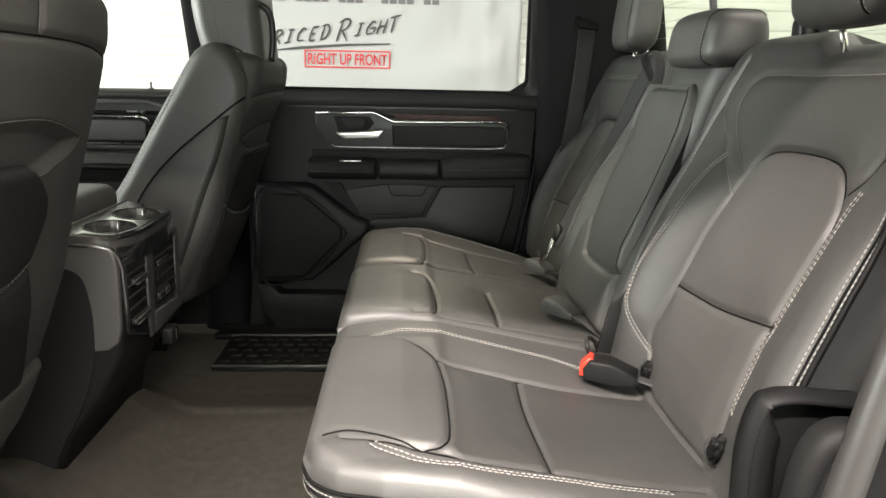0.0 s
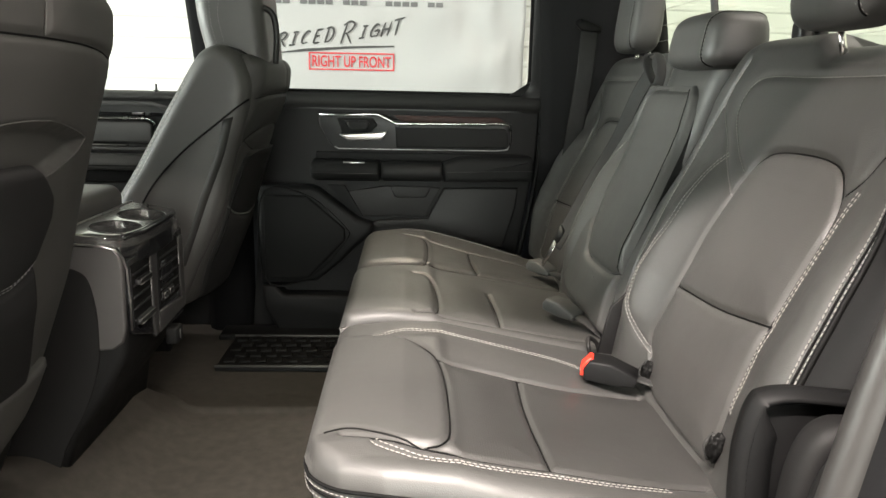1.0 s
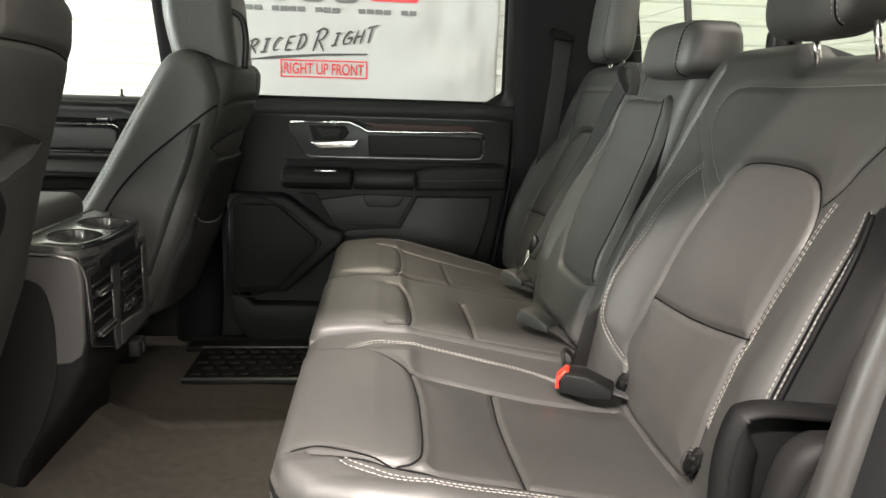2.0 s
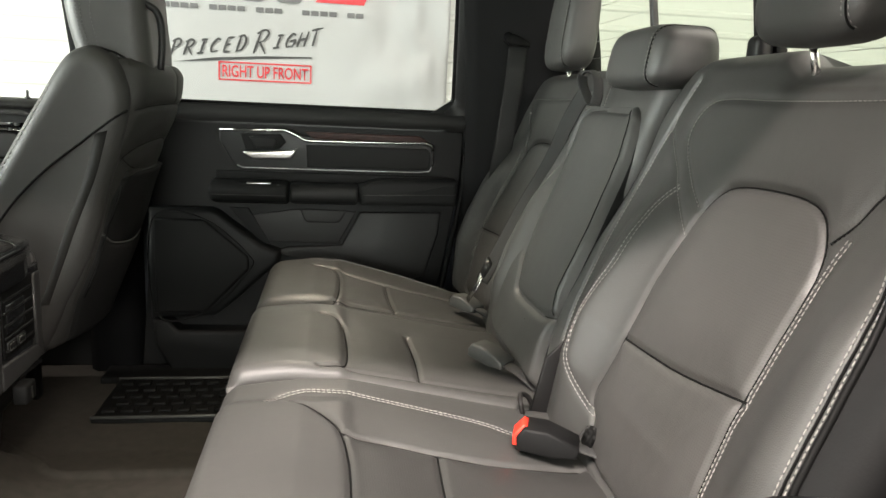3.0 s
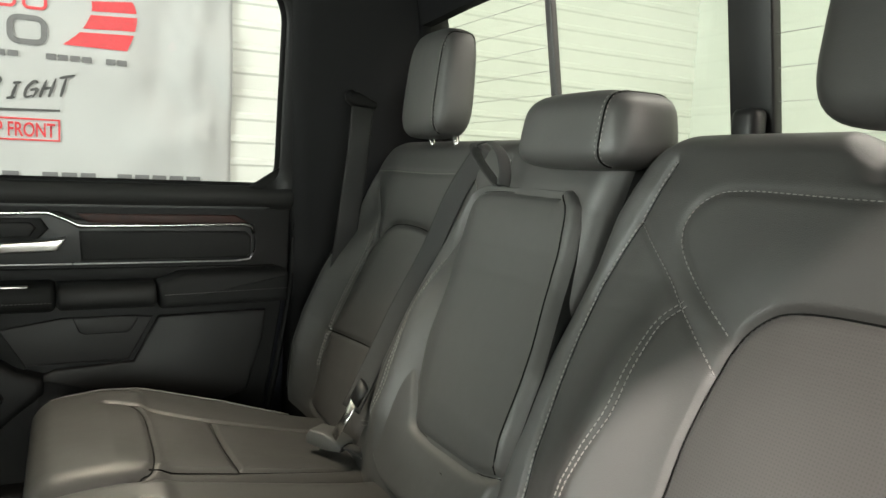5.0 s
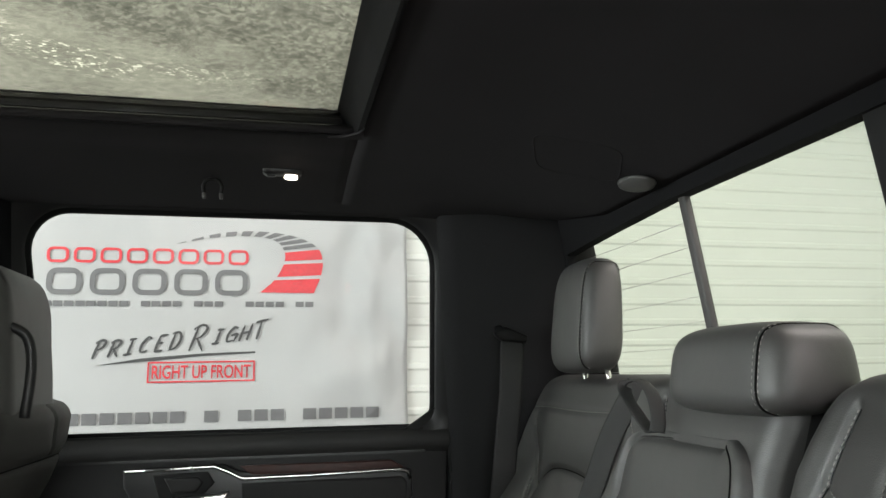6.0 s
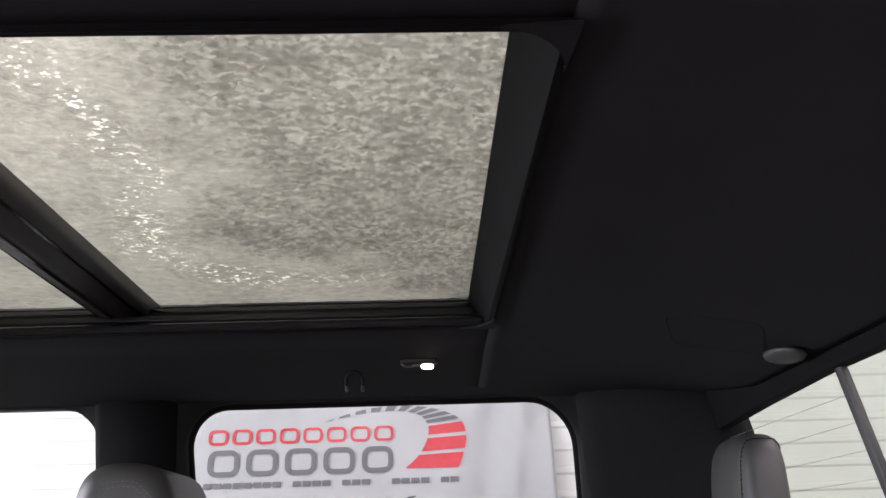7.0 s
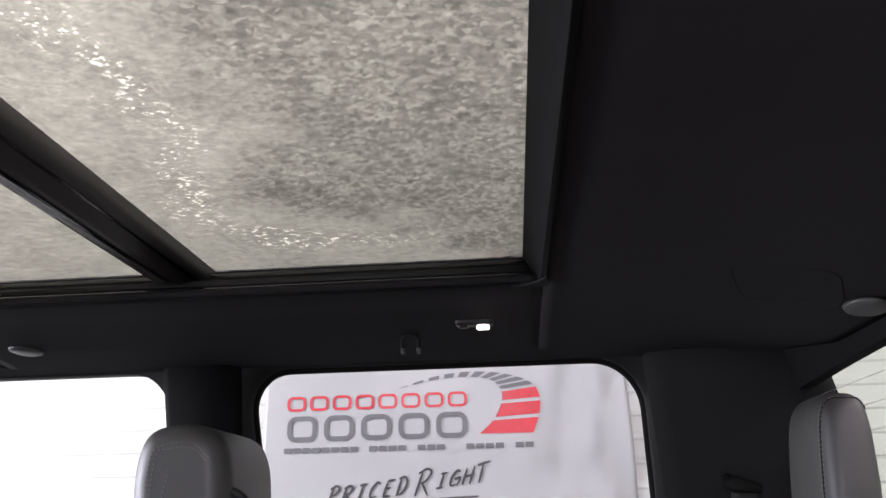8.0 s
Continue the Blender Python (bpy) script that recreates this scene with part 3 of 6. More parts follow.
def floor_z(x, y):
    s = min(1, max(0, (-0.33 - x - 0.35 * max(0, y - 1.62)) / 0.24))
    s = s * s * (3 - 2 * s)
    w = min(1, max(0, (1.82 - y) / 0.12))
    z = FLOOR + 0.11 * s * w
    # a moulded crease across the carpet
    d = abs(y - 1.712) if x > -0.40 else abs((y - 1.712) * 0.68 + (x + 0.40) * 0.73)
    z += 0.010 * math.exp(-(d / 0.006) ** 2) + 0.010 * max(0, min(1, (y - 1.70) / 0.03)) * w
    return z + 0.003 * noise.noise(Vector((x * 6, y * 6, 0))) + 0.0012 * noise.noise(Vector((x * 40, y * 40, 3)))


grid = [[bm.verts.new((x, y, floor_z(x, y))) for x in [-2.1 + 2.9 * i / nx for i in range(nx + 1)]] for y in [NEARSIDE + (FARSIDE - NEARSIDE) * j / ny for j in range(ny + 1)]]
for j in range(ny):
    for i in range(nx):
        bm.faces.new((grid[j][i], grid[j][i + 1], grid[j + 1][i + 1], grid[j + 1][i]))
fl = tagged(link("floor", bm, CARPET), "charcoal carpet on the cab floor, slightly worn", "floor", kind="structure")
fl.modifiers.new("thick", "SOLIDIFY").thickness = 0.02

# ceiling: one black cloth headliner, falling to the sides and to the back window
SR = dict(x0=-0.80, x1=0.244, y0=1.086, y1=1.785)   # sunroof mouth


def liner_z(x, y):
    q = max(0, x - 0.27) / 0.40
    side = min(1, max(0, (abs(y - YC) - 0.42) / 0.22))
    z = 1.250 - 0.078 * q ** 1.4 * (1 - 0.75 * side)
    e = max(0, abs(y - YC) - 0.42)
    z -= 0.12 * e
    z += 0.02 * math.exp(-((max(0, SR["y0"] - y, y - SR["y1"], x - SR["x1"])) / 0.03) ** 2) * 0.3
    return z


def liner_patch(bm, x0, x1, y0, y1, step=0.02):
    nx, ny = max(1, round((x1 - x0) / step)), max(1, round((y1 - y0) / step))
    g = [[bm.verts.new((x0 + (x1 - x0) * i / nx, y0 + (y1 - y0) * j / ny, liner_z(x0 + (x1 - x0) * i / nx, y0 + (y1 - y0) * j / ny))) for i in range(nx + 1)] for j in range(ny + 1)]
    for j in range(ny):
        for i in range(nx):
            bm.faces.new((g[j][i], g[j + 1][i], g[j + 1][i + 1], g[j][i + 1]))


LY0, LY1 = 2 * YC - 2.175, 2.175
bm = bmesh.new()
liner_patch(bm, SR["x1"], 0.69, LY0, LY1)
liner_patch(bm, SR["x0"], SR["x1"], LY0, SR["y0"])
liner_patch(bm, SR["x0"], SR["x1"], SR["y1"], LY1)
liner_patch(bm, RX0, SR["x0"], LY0, LY1)
bmesh.ops.remove_doubles(bm, verts=bm.verts, dist=0.002)
cl = tagged(link("ceiling", bm, HEADLINER), "black cloth headliner under the roof", "ceiling", kind="structure")
sd = cl.modifiers.new("thick", "SOLIDIFY")
sd.thickness, sd.offset = 0.012, -1

# ---- sunroof: flared frame, track rail, cross bar, two wet panes ----
sunroof = thing("sunroof", "closed double glass sunroof, wet and part covered with slush", "sunroof", (-0.2, YC, 1.3))


def flared(name, pts, material, label=""):
    """Strip between two rings of four corners: the opening's lower lip and its upper rim."""
    lo, hi = pts
    bm = bmesh.new()
    A = [bm.verts.new(p) for p in lo]
    B = [bm.verts.new(p) for p in hi]
    for k in range(4):
        bm.faces.new((A[k], A[(k + 1) % 4], B[(k + 1) % 4], B[k]))
    ob = part(name, bm, material, sunroof, label, smooth=False)
    ob.modifiers.new("thick", "SOLIDIFY").thickness = 0.008
    return ob


def ring(x0, x1, y0, y1, z):
    return [(x0, y0, z), (x1, y0, z), (x1, y1, z), (x0, y1, z)]


flared("frame", (ring(-0.80, 0.246, 1.083, 1.782, 1.250), ring(-0.81, 0.221, 1.060, 1.888, 1.322)), LIP, "black flared frame")
for y, z, w in ((1.800, 1.266, 0.010), (1.835, 1.290, 0.008), (1.868, 1.312, 0.008)):
    part("track_rail", box(-0.80, 0.222, y - w, y + w, z - 0.006, z + 0.006, 0.003), GLOSSBLACK if z != 1.290 else PLASTIC, sunroof, "thin black track rail")
part("cross_bar", prism([(-0.395, 1.334), (-0.392, 1.306), (-0.376, 1.304), (-0.374, 1.296), (-0.334, 1.294), (-0.331, 1.306), (-0.310, 1.308), (-0.305, 1.334)], "y", 1.05, 1.90, 0.002), CONSOLEBODY, sunroof, "black stepped cross bar between the panes")


for x, z in ((-0.384, 1.3045), (-0.354, 1.2935), (-0.320, 1.3065)):
    part("bar_ridge", tube([(x, 1.08, z), (x, 1.89, z)], 0.003, 6), GLOSSBLACK, sunroof, "thin glossy ridge")


def ice_mat():
    """Slush grains, grey and lumpy, thinning out to pale melt water; its glints are painted into the colour."""
    m = bpy.data.materials.new("slush_and_melt_water")
    m.use_nodes = True
    n, l = m.node_tree.nodes, m.node_tree.links
    n.remove(n["Principled BSDF"])
    tc, mp = n.new("ShaderNodeTexCoord"), n.new("ShaderNodeMapping")
    mp.inputs["Scale"].default_value = (0.85, 1.15, 1)
    l.new(tc.outputs["Object"], mp.inputs[0])

    def tex(kind, scale, detail=0, rough=0.5, distort=0.0):
        q = n.new(kind)
        q.inputs["Scale"].default_value = scale
        if kind == "ShaderNodeTexNoise":
            q.inputs["Detail"].default_value, q.inputs["Roughness"].default_value, q.inputs["Distortion"].default_value = detail, rough, distort
        l.new(mp.outputs[0], q.inputs["Vector"])
        return q

    def ramp(src, stops):
        r = n.new("ShaderNodeValToRGB")
        while len(r.color_ramp.elements) < len(stops):
            r.color_ramp.elements.new(0.5)
        for e, (p, c) in zip(r.color_ramp.elements, stops):
            e.position, e.color = p, (c, c * 1.05, c * 0.90, 1)
        l.new(src, r.inputs[0])
        return r

    def calc(op, a, b):
        q = n.new("ShaderNodeMath")
        q.operation = op
        for k, v in enumerate((a, b)):
            if isinstance(v, (int, float)):
                q.inputs[k].default_value = v
            else:
                l.new(v, q.inputs[k])
        return q.outputs[0]
    grain, lumps, drift, glint, flow = tex("ShaderNodeTexNoise", 260, 3, 0.6), tex("ShaderNodeTexVoronoi", 150), tex("ShaderNodeTexNoise", 11, 5, 0.6), tex("ShaderNodeTexVoronoi", 170), tex("ShaderNodeTexNoise", 80, 5, 0.6, 0.5)
    flake = n.new("ShaderNodeSeparateColor")
    l.new(lumps.outputs["Color"], flake.inputs[0])
    body = calc("ADD", calc("MULTIPLY", grain.outputs["Fac"], 0.26), calc("ADD", calc("MULTIPLY", drift.outputs["Fac"], 0.40), calc("SUBTRACT", calc("MULTIPLY", flake.outputs[0], 0.26), calc("MULTIPLY", lumps.outputs["Distance"], 0.10))))
    slush = ramp(body, [(0.26, ICE * 0.42), (0.42, ICE * 0.62), (0.60, ICE * 0.98)])
    wet = ramp(calc("ADD", calc("MULTIPLY", flow.outputs["Fac"], 0.4), calc("ADD", calc("MULTIPLY", grain.outputs["Fac"], 0.3), calc("MULTIPLY", drift.outputs["Fac"], 0.3))), [(0.40, ICE * 0.66), (0.5, ICE * 0.91), (0.60, ICE * 1.15)])
    spark_paint = ramp(calc("ADD", calc("MULTIPLY", flow.outputs["Fac"], 1.0), calc("MULTIPLY", glint.outputs["Distance"], -0.35)), [(0.37, 0.0), (0.48, ICE * 2.8)])
    at = n.new("ShaderNodeAttribute")
    at.attribute_name = "slush"
    # painted glints gather along the melt line, out beyond the slush
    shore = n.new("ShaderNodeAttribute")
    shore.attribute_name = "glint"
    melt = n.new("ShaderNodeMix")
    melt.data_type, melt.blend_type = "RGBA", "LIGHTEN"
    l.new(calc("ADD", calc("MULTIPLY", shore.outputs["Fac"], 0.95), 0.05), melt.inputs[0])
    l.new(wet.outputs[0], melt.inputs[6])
    l.new(spark_paint.outputs[0], melt.inputs[7])
    mx = n.new("ShaderNodeMix")
    mx.data_type = "RGBA"
    l.new(at.outputs["Fac"], mx.inputs[0])
    l.new(melt.outputs[2], mx.inputs[6])
    l.new(slush.outputs[0], mx.inputs[7])
    tl, df, ms = n.new("ShaderNodeBsdfTranslucent"), n.new("ShaderNodeBsdfDiffuse"), n.new("ShaderNodeMixShader")
    l.new(mx.outputs[2], tl.inputs[0])
    l.new(mx.outputs[2], df.inputs[0])
    ms.inputs[0].default_value = 0.15
    l.new(tl.outputs[0], ms.inputs[1])
    l.new(df.outputs[0], ms.inputs[2])
    l.new(ms.outputs[0], n["Material Output"].inputs[0])
    return m


ICE = 0.245
MELT = ice_mat()
SUNGLASS = clear("sunroof_glass", (0.9, 0.91, 0.88), 0.015)
for x0, x1 in ((-0.33, 0.25), (-0.82, -0.37)):
    part("pane", box(x0, x1, 1.04, 1.92, 1.334, 1.340, 0.002), SUNGLASS, sunroof, "clear glass pane").visible_shadow = False


def ice_sheet(name, x0, x1, y0, y1, outlines, label, cell=0.004):
    """A crust over a pane; the slush share falls off softly and unevenly outside its outlines."""
    nx, ny = int((x1 - x0) / cell), int((y1 - y0) / cell)
    P = np.array([(x0 + (x1 - x0) * i / nx, y0 + (y1 - y0) * j / ny) for j in range(ny + 1) for i in range(nx + 1)])
    jit = np.array([(0.05 * noise.noise(Vector((x * 12, y * 14, 1))) + 0.022 * noise.noise(Vector((x * 45, y * 60, 4))) + 0.012 * noise.noise(Vector((x * 140, y * 170, 2)))) for x, y in P])
    share, edge = np.zeros(len(P)), np.zeros(len(P))
    for outline in outlines:
        ring2 = [p[:2] for p in curve([(*q, 0) for q in outline], 6, True)]
        d = dist(P, [ring2 + ring2[:1]]) * np.where(inside(P, ring2), 1, -1)
        if outline is outlines[0]:
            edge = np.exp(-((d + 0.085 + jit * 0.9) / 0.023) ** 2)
        share = np.maximum(share, np.clip((d + jit + 0.030) / 0.075, 0, 1))
    lump = [(0.003 * noise.noise(Vector((x * 70, y * 110, 3))) + 0.0025 * noise.noise(Vector((x * 200, y * 260, 5)))) for x, y in P]
    verts = [(x, y, 1.3465 + (0.25 + s) * h) for (x, y), s, h in zip(P, share, lump)]
    faces = [(a, a + 1, a + nx + 2, a + nx + 1) for j in range(ny) for a in range(j * (nx + 1), j * (nx + 1) + nx)]
    me = bpy.data.meshes.new(name)
    me.from_pydata(verts, [], faces)
    me.polygons.foreach_set("use_smooth", [True] * len(faces))
    me.attributes.new("slush", "FLOAT", "POINT").data.foreach_set("value", share.astype(np.float32))
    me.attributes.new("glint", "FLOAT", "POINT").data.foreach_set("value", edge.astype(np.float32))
    me.materials.append(MELT)
    ob = new(name, me)
    ob.parent, ob.location = sunroof, -sunroof.location
    ob["label"], ob["kind"] = label, "stuff"
    return ob


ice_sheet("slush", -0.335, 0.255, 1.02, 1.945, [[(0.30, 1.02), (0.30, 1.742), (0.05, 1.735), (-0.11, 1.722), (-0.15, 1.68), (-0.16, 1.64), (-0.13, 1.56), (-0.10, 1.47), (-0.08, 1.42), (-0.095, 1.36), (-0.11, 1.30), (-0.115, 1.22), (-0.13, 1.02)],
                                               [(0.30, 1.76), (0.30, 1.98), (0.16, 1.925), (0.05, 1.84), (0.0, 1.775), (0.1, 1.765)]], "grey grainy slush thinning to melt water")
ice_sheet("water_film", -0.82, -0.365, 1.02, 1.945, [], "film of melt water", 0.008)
for cyc, sg in ((SR["y0"] - 0.003, 1), (SR["y1"] - 0.003, -1)):
    arc = [(0.246 - 0.05 + 0.05 * math.cos(a), cyc + sg * (0.05 - 0.05 * math.sin(a))) for a in (math.pi / 2 * k / 8 for k in range(9))]
    part("corner_gusset", prism([(0.250, cyc - sg * 0.004)] + arc, "z", 1.2475, 1.2515), HEADLINER, sunroof, "black cloth corner", smooth=False)

# ---- windows of the far side ----
def panel_with_hole(outer, inner, y_of, thick, name, material, parent, label=""):
    """A frame between two rounded outlines in x, z; y follows the side's lean."""
    bm = bmesh.new()
    n = len(inner)
    A = [bm.verts.new((x, y_of(z), z)) for x, z in outer]
    B = [bm.verts.new((x, y_of(z), z)) for x, z in inner]
    C = [bm.verts.new((x, y_of(z) + thick, z)) for x, z in inner]
    for k in range(n):
        j = (k + 1) % n
        bm.faces.new((A[k], A[j], B[j], B[k]))
        bm.faces.new((B[k], B[j], C[j], C[k]))
    return part(name, bm, material, parent, label)


def rounded(x0, x1, z0, z1, r, n=6, lean=0.0):
    """Rounded rectangle; r for the corners (lo-left, lo-right, hi-right, hi-left)."""
    out = []
    for (cx, cz, a0), rr in zip(((x0, z0, 180), (x1, z0, 270), (x1, z1, 0), (x0, z1, 90)), r):
        sx, sz = (1 if cx == x0 else -1), (1 if cz == z0 else -1)
        for k in range(n + 1):
            a = radians(a0 + 90 * k / n)
            px, pz = cx + sx * rr + rr * math.cos(a), cz + sz * rr + rr * math.sin(a)
            out.append((px + lean * (pz - z0), pz))
    return out


def side_y(z):
    return 2.345 - 0.36 * max(0, z - 0.78)


def outset(pts, d, n=7):
    cx, cz = sum(p[0] for p in pts) / len(pts), sum(p[1] for p in pts) / len(pts)
    out = []
    for i, p in enumerate(pts):
        a, b = Vector(pts[i - 1]), Vector(pts[(i + 1) % len(pts)])
        t = (b - a).normalized()
        out.append((p[0] + t.y * d, p[1] - t.x * d))
    return out


REARWIN = rounded(-0.312, 0.468, 0.785, 1.216, (0.012, 0.05, 0.095, 0.085), 8, -0.06)
FRONTWIN = rounded(-1.35, -0.505, 0.77, 1.215, (0.012, 0.012, 0.08, 0.25), 8, 0.02)


# ---- far rear door ----
door = thing("door_1", "closed black trimmed rear door with chrome edged bezel", "door", (0.08, 2.32, 0.5), kind="structure")
frame_outer = outset(REARWIN, 0.05)
panel_with_hole(frame_outer, REARWIN, lambda z: side_y(z) - 0.03, 0.035, "window_frame", PLASTIC, door, "black window surround")
panel_with_hole(outset(REARWIN, 0.004), outset(REARWIN, -0.008), lambda z: side_y(z) - 0.008, 0.012, "weather_strip", RUBBER, door, "black rubber seal")
bm = bmesh.new()
bm.faces.new([bm.verts.new((x, side_y(z), z)) for x, z in outset(REARWIN, 0.006)])
pane = part("pane", bm, GLASS, door, "clear side glass", smooth=False)
pane.visible_shadow = False
DY = 2.325
# door card in stacked layers: upper roll, bezel field, armrest, lower panel with speaker and pocket
part("upper_roll", prism([(2.37, 0.70), (2.37, 0.782), (2.34, 0.786), (2.312, 0.782), (2.300, 0.768), (2.301, 0.752), (2.312, 0.742), (2.325, 0.735)], "x", -0.37, 0.497, 0.006), LITROLL, door, "padded black sill roll, lightened in colour for the light on it")
part("card", prism([(-0.375, 0.06), (0.40, 0.06), (0.455, 0.36), (0.492, 0.60), (0.497, 0.752), (-0.365, 0.745), (-0.335, 0.52)], "y", DY, 2.375, 0.006), HARD, door, "black grained door card")
bezel_out = [(-0.160, 0.722), (0.03, 0.727), (0.062, 0.712), (0.385, 0.712), (0.414, 0.70), (0.416, 0.645), (0.40, 0.622), (-0.105, 0.617), (-0.125, 0.632), (-0.158, 0.69)]
part("bezel", prism(bezel_out, "y", DY - 0.012, DY + 0.002, 0.006), PLASTIC, door, "black handle bezel")
part("bezel_field", prism([(0.066, 0.688), (0.392, 0.688), (0.404, 0.676), (0.404, 0.64), (0.394, 0.629), (0.07, 0.627)], "y", DY - 0.018, DY - 0.004, 0.006), DARKLEATHER, door, "black leather inlay")
part("veneer", prism([(0.062, 0.722), (0.37, 0.722), (0.395, 0.708), (0.395, 0.702), (0.085, 0.704)], "y", DY - 0.016, DY - 0.004, 0.003), WOOD, door, "red brown veneer strip")
chrome_top = [(-0.156, DY - 0.016, 0.720), (-0.06, DY - 0.017, 0.722), (0.012, DY - 0.017, 0.724), (0.04, DY - 0.017, 0.712), (0.066, DY - 0.018, 0.698), (0.2, DY - 0.018, 0.699), (0.385, DY - 0.018, 0.703), (0.404, DY - 0.017, 0.698), (0.410, DY - 0.016, 0.682)]
part("chrome_strip", tube(chrome_top, 0.0042, 8), BRIGHT, door, "bright chrome strip")
part("lower_chrome_strip", tube([(0.410, DY - 0.016, 0.682), (0.411, DY - 0.016, 0.645), (0.402, DY - 0.016, 0.627), (0.37, DY - 0.016, 0.623), (0.1, DY - 0.016, 0.622), (-0.10, DY - 0.016, 0.622), (-0.113, DY - 0.016, 0.628)], 0.0017, 6), CHROME, door, "thin dull chrome line")
# Flat black plate; the recess's shade is put into its colour.
part("handle_cup", prism([(-0.106, 0.712), (0.0, 0.714), (0.014, 0.692), (-0.016, 0.66), (-0.05, 0.648), (-0.086, 0.652)], "y", DY - 0.0145, DY + 0.005, 0.004), RUBBER, door, "black plate drawn for the recess behind the handle")
part("door_handle", prism([(-0.096, 0.665), (-0.05, 0.667), (0.03, 0.673), (0.043, 0.677), (0.036, 0.664), (0.026, 0.651), (-0.070, 0.647), (-0.082, 0.654)], "y", DY - 0.042, DY - 0.018, 0.003), CHROME, door, "silver pull handle")
part("lock_plate", prism([(-0.082, 0.704), (-0.018, 0.705), (-0.008, 0.694), (-0.02, 0.676), (-0.066, 0.675)], "y", DY - 0.020, DY - 0.010, 0.004), HARD, door, "black lock plate")
# armrest: one long padded bar in three lengths
part("armrest_front", prism([(DY + 0.01, 0.522), (DY + 0.01, 0.592), (2.272, 0.588), (2.252, 0.580), (2.25, 0.556), (2.262, 0.538)], "x", -0.18, 0.022, 0.010), DARKLEATHER, door, "padded black armrest with switch")
part("armrest_middle", prism([(DY + 0.01, 0.524), (DY + 0.01, 0.588), (2.276, 0.584), (2.26, 0.575), (2.258, 0.552), (2.27, 0.537)], "x", 0.026, 0.206, 0.008), SOFTTOUCH, door)
part("armrest_rear", prism([(0.21, 0.586), (0.255, 0.604), (0.47, 0.609), (0.476, 0.60), (0.474, 0.54), (0.214, 0.534)], "y", 2.25, DY + 0.01, 0.014), DARKLEATHER, door, "padded black leather armrest")
part("armrest_stitching", stitches([[(0.22, 2.2488, 0.563), (0.468, 2.2488, 0.57)], [(-0.17, 2.2468, 0.556), (0.018, 2.2468, 0.556)]], 0.004, 0.003, 0.0007), DIMTHREAD, door, "grey stitches")
part("window_switch", box(-0.085, -0.022, 2.262, 2.272, 0.5815, 0.588, 0.002), CHROME, door, "small silver window switch")
# Black strip drawn where shade falls above the armrest.
part("armrest_shadow_gap", box(-0.17, 0.46, DY - 0.006, DY + 0.006, 0.585, 0.612, 0.003), RUBBER, door)
part("lower_card", prism([(0.166, 0.415), (0.214, 0.508), (0.44, 0.512), (0.435, 0.45), (0.40, 0.33), (0.30, 0.30), (-0.02, 0.392), (0.02, 0.408)], "y", DY - 0.014, DY + 0.002, 0.006), CONSOLEGREY, door, "black lower door panel")
part("bottle_pocket", prism([(-0.095, 0.49), (0.036, 0.512), (0.205, 0.508), (0.158, 0.418), (-0.036, 0.418)], "y", DY - 0.008, DY + 0.002, 0.004), CONSOLEGREY, door, "recessed door panel")
part("grip_pocket", prism([(0.052, 0.512), (0.178, 0.512), (0.162, 0.482), (0.152, 0.476), (0.074, 0.476), (0.064, 0.482)], "y", DY - 0.013, DY - 0.004, 0.004), CONSOLEGREY, door, "small moulded grip")
# Housing and map pocket are blacker: footwell shade put into their colour.
part("speaker_surround", prism([(-0.335, 0.512), (-0.18, 0.514), (-0.158, 0.505), (-0.045, 0.418), (0.0, 0.402), (0.0, 0.37), (-0.05, 0.33), (-0.10, 0.28), (-0.17, 0.222), (-0.335, 0.215)], "y", 2.268, DY + 0.01, 0.014), SIDEBLACK, door, "raised speaker housing, blackened for the footwell's shade")
# Black wedge put in for the shade between housing and pocket.
part("pocket_mouth", prism([(-0.135, 0.513), (-0.085, 0.512), (-0.030, 0.42), (-0.03, 0.408), (-0.06, 0.424)], "y", DY - 0.012, DY + 0.004, 0.002), RUBBER, door, "black wedge drawn for the shade beside the pocket")
part("speaker_grille", prism([(-0.322, 0.488), (-0.192, 0.487), (-0.08, 0.39), (-0.078, 0.355), (-0.19, 0.236), (-0.318, 0.232)], "y", 2.258, 2.272, 0.008), RUBBER, door, "black speaker mesh")
part("grille_ring", tube(curve([(-0.322, 2.262, 0.488), (-0.192, 2.262, 0.487), (-0.082, 2.262, 0.395), (-0.08, 2.262, 0.35), (-0.19, 2.262, 0.236), (-0.318, 2.262, 0.232)], 6, True), 0.0025, 6, True), RUBBER, door)
part("map_pocket", prism([(-0.33, 0.21), (-0.29, 0.212), (-0.265, 0.182), (0.3, 0.176), (0.36, 0.06), (-0.28, 0.06), (-0.325, 0.14)], "y", 2.262, DY + 0.01, 0.012), RUBBER, door, "moulded map pocket, blackened for the footwell's shade")
part("seal", tube(curve([(0.500, 2.31, 0.79), (0.497, 2.31, 0.6), (0.462, 2.31, 0.36), (0.41, 2.31, 0.1)], 6), 0.007, 8), RUBBER, door, "rubber door seal")

part("corner_trim", prism([(0.398, 0.783), (0.466, 0.828), (0.475, 0.783)], "y", 2.312, 2.33, 0.002), RUBBER, door, "black corner fillet of the window")

# ---- far front door, seen past the front seat ----
door2 = thing("door_2", "closed black trimmed front door with chrome line", "door", (-0.9, 2.32, 0.5), kind="structure")
panel_with_hole(outset(FRONTWIN, 0.055), FRONTWIN, lambda z: side_y(z) - 0.03, 0.035, "window_frame", PLASTIC, door2, "black window surround")
bm = bmesh.new()
bm.faces.new([bm.verts.new((x, side_y(z), z)) for x, z in outset(FRONTWIN, 0.006)])
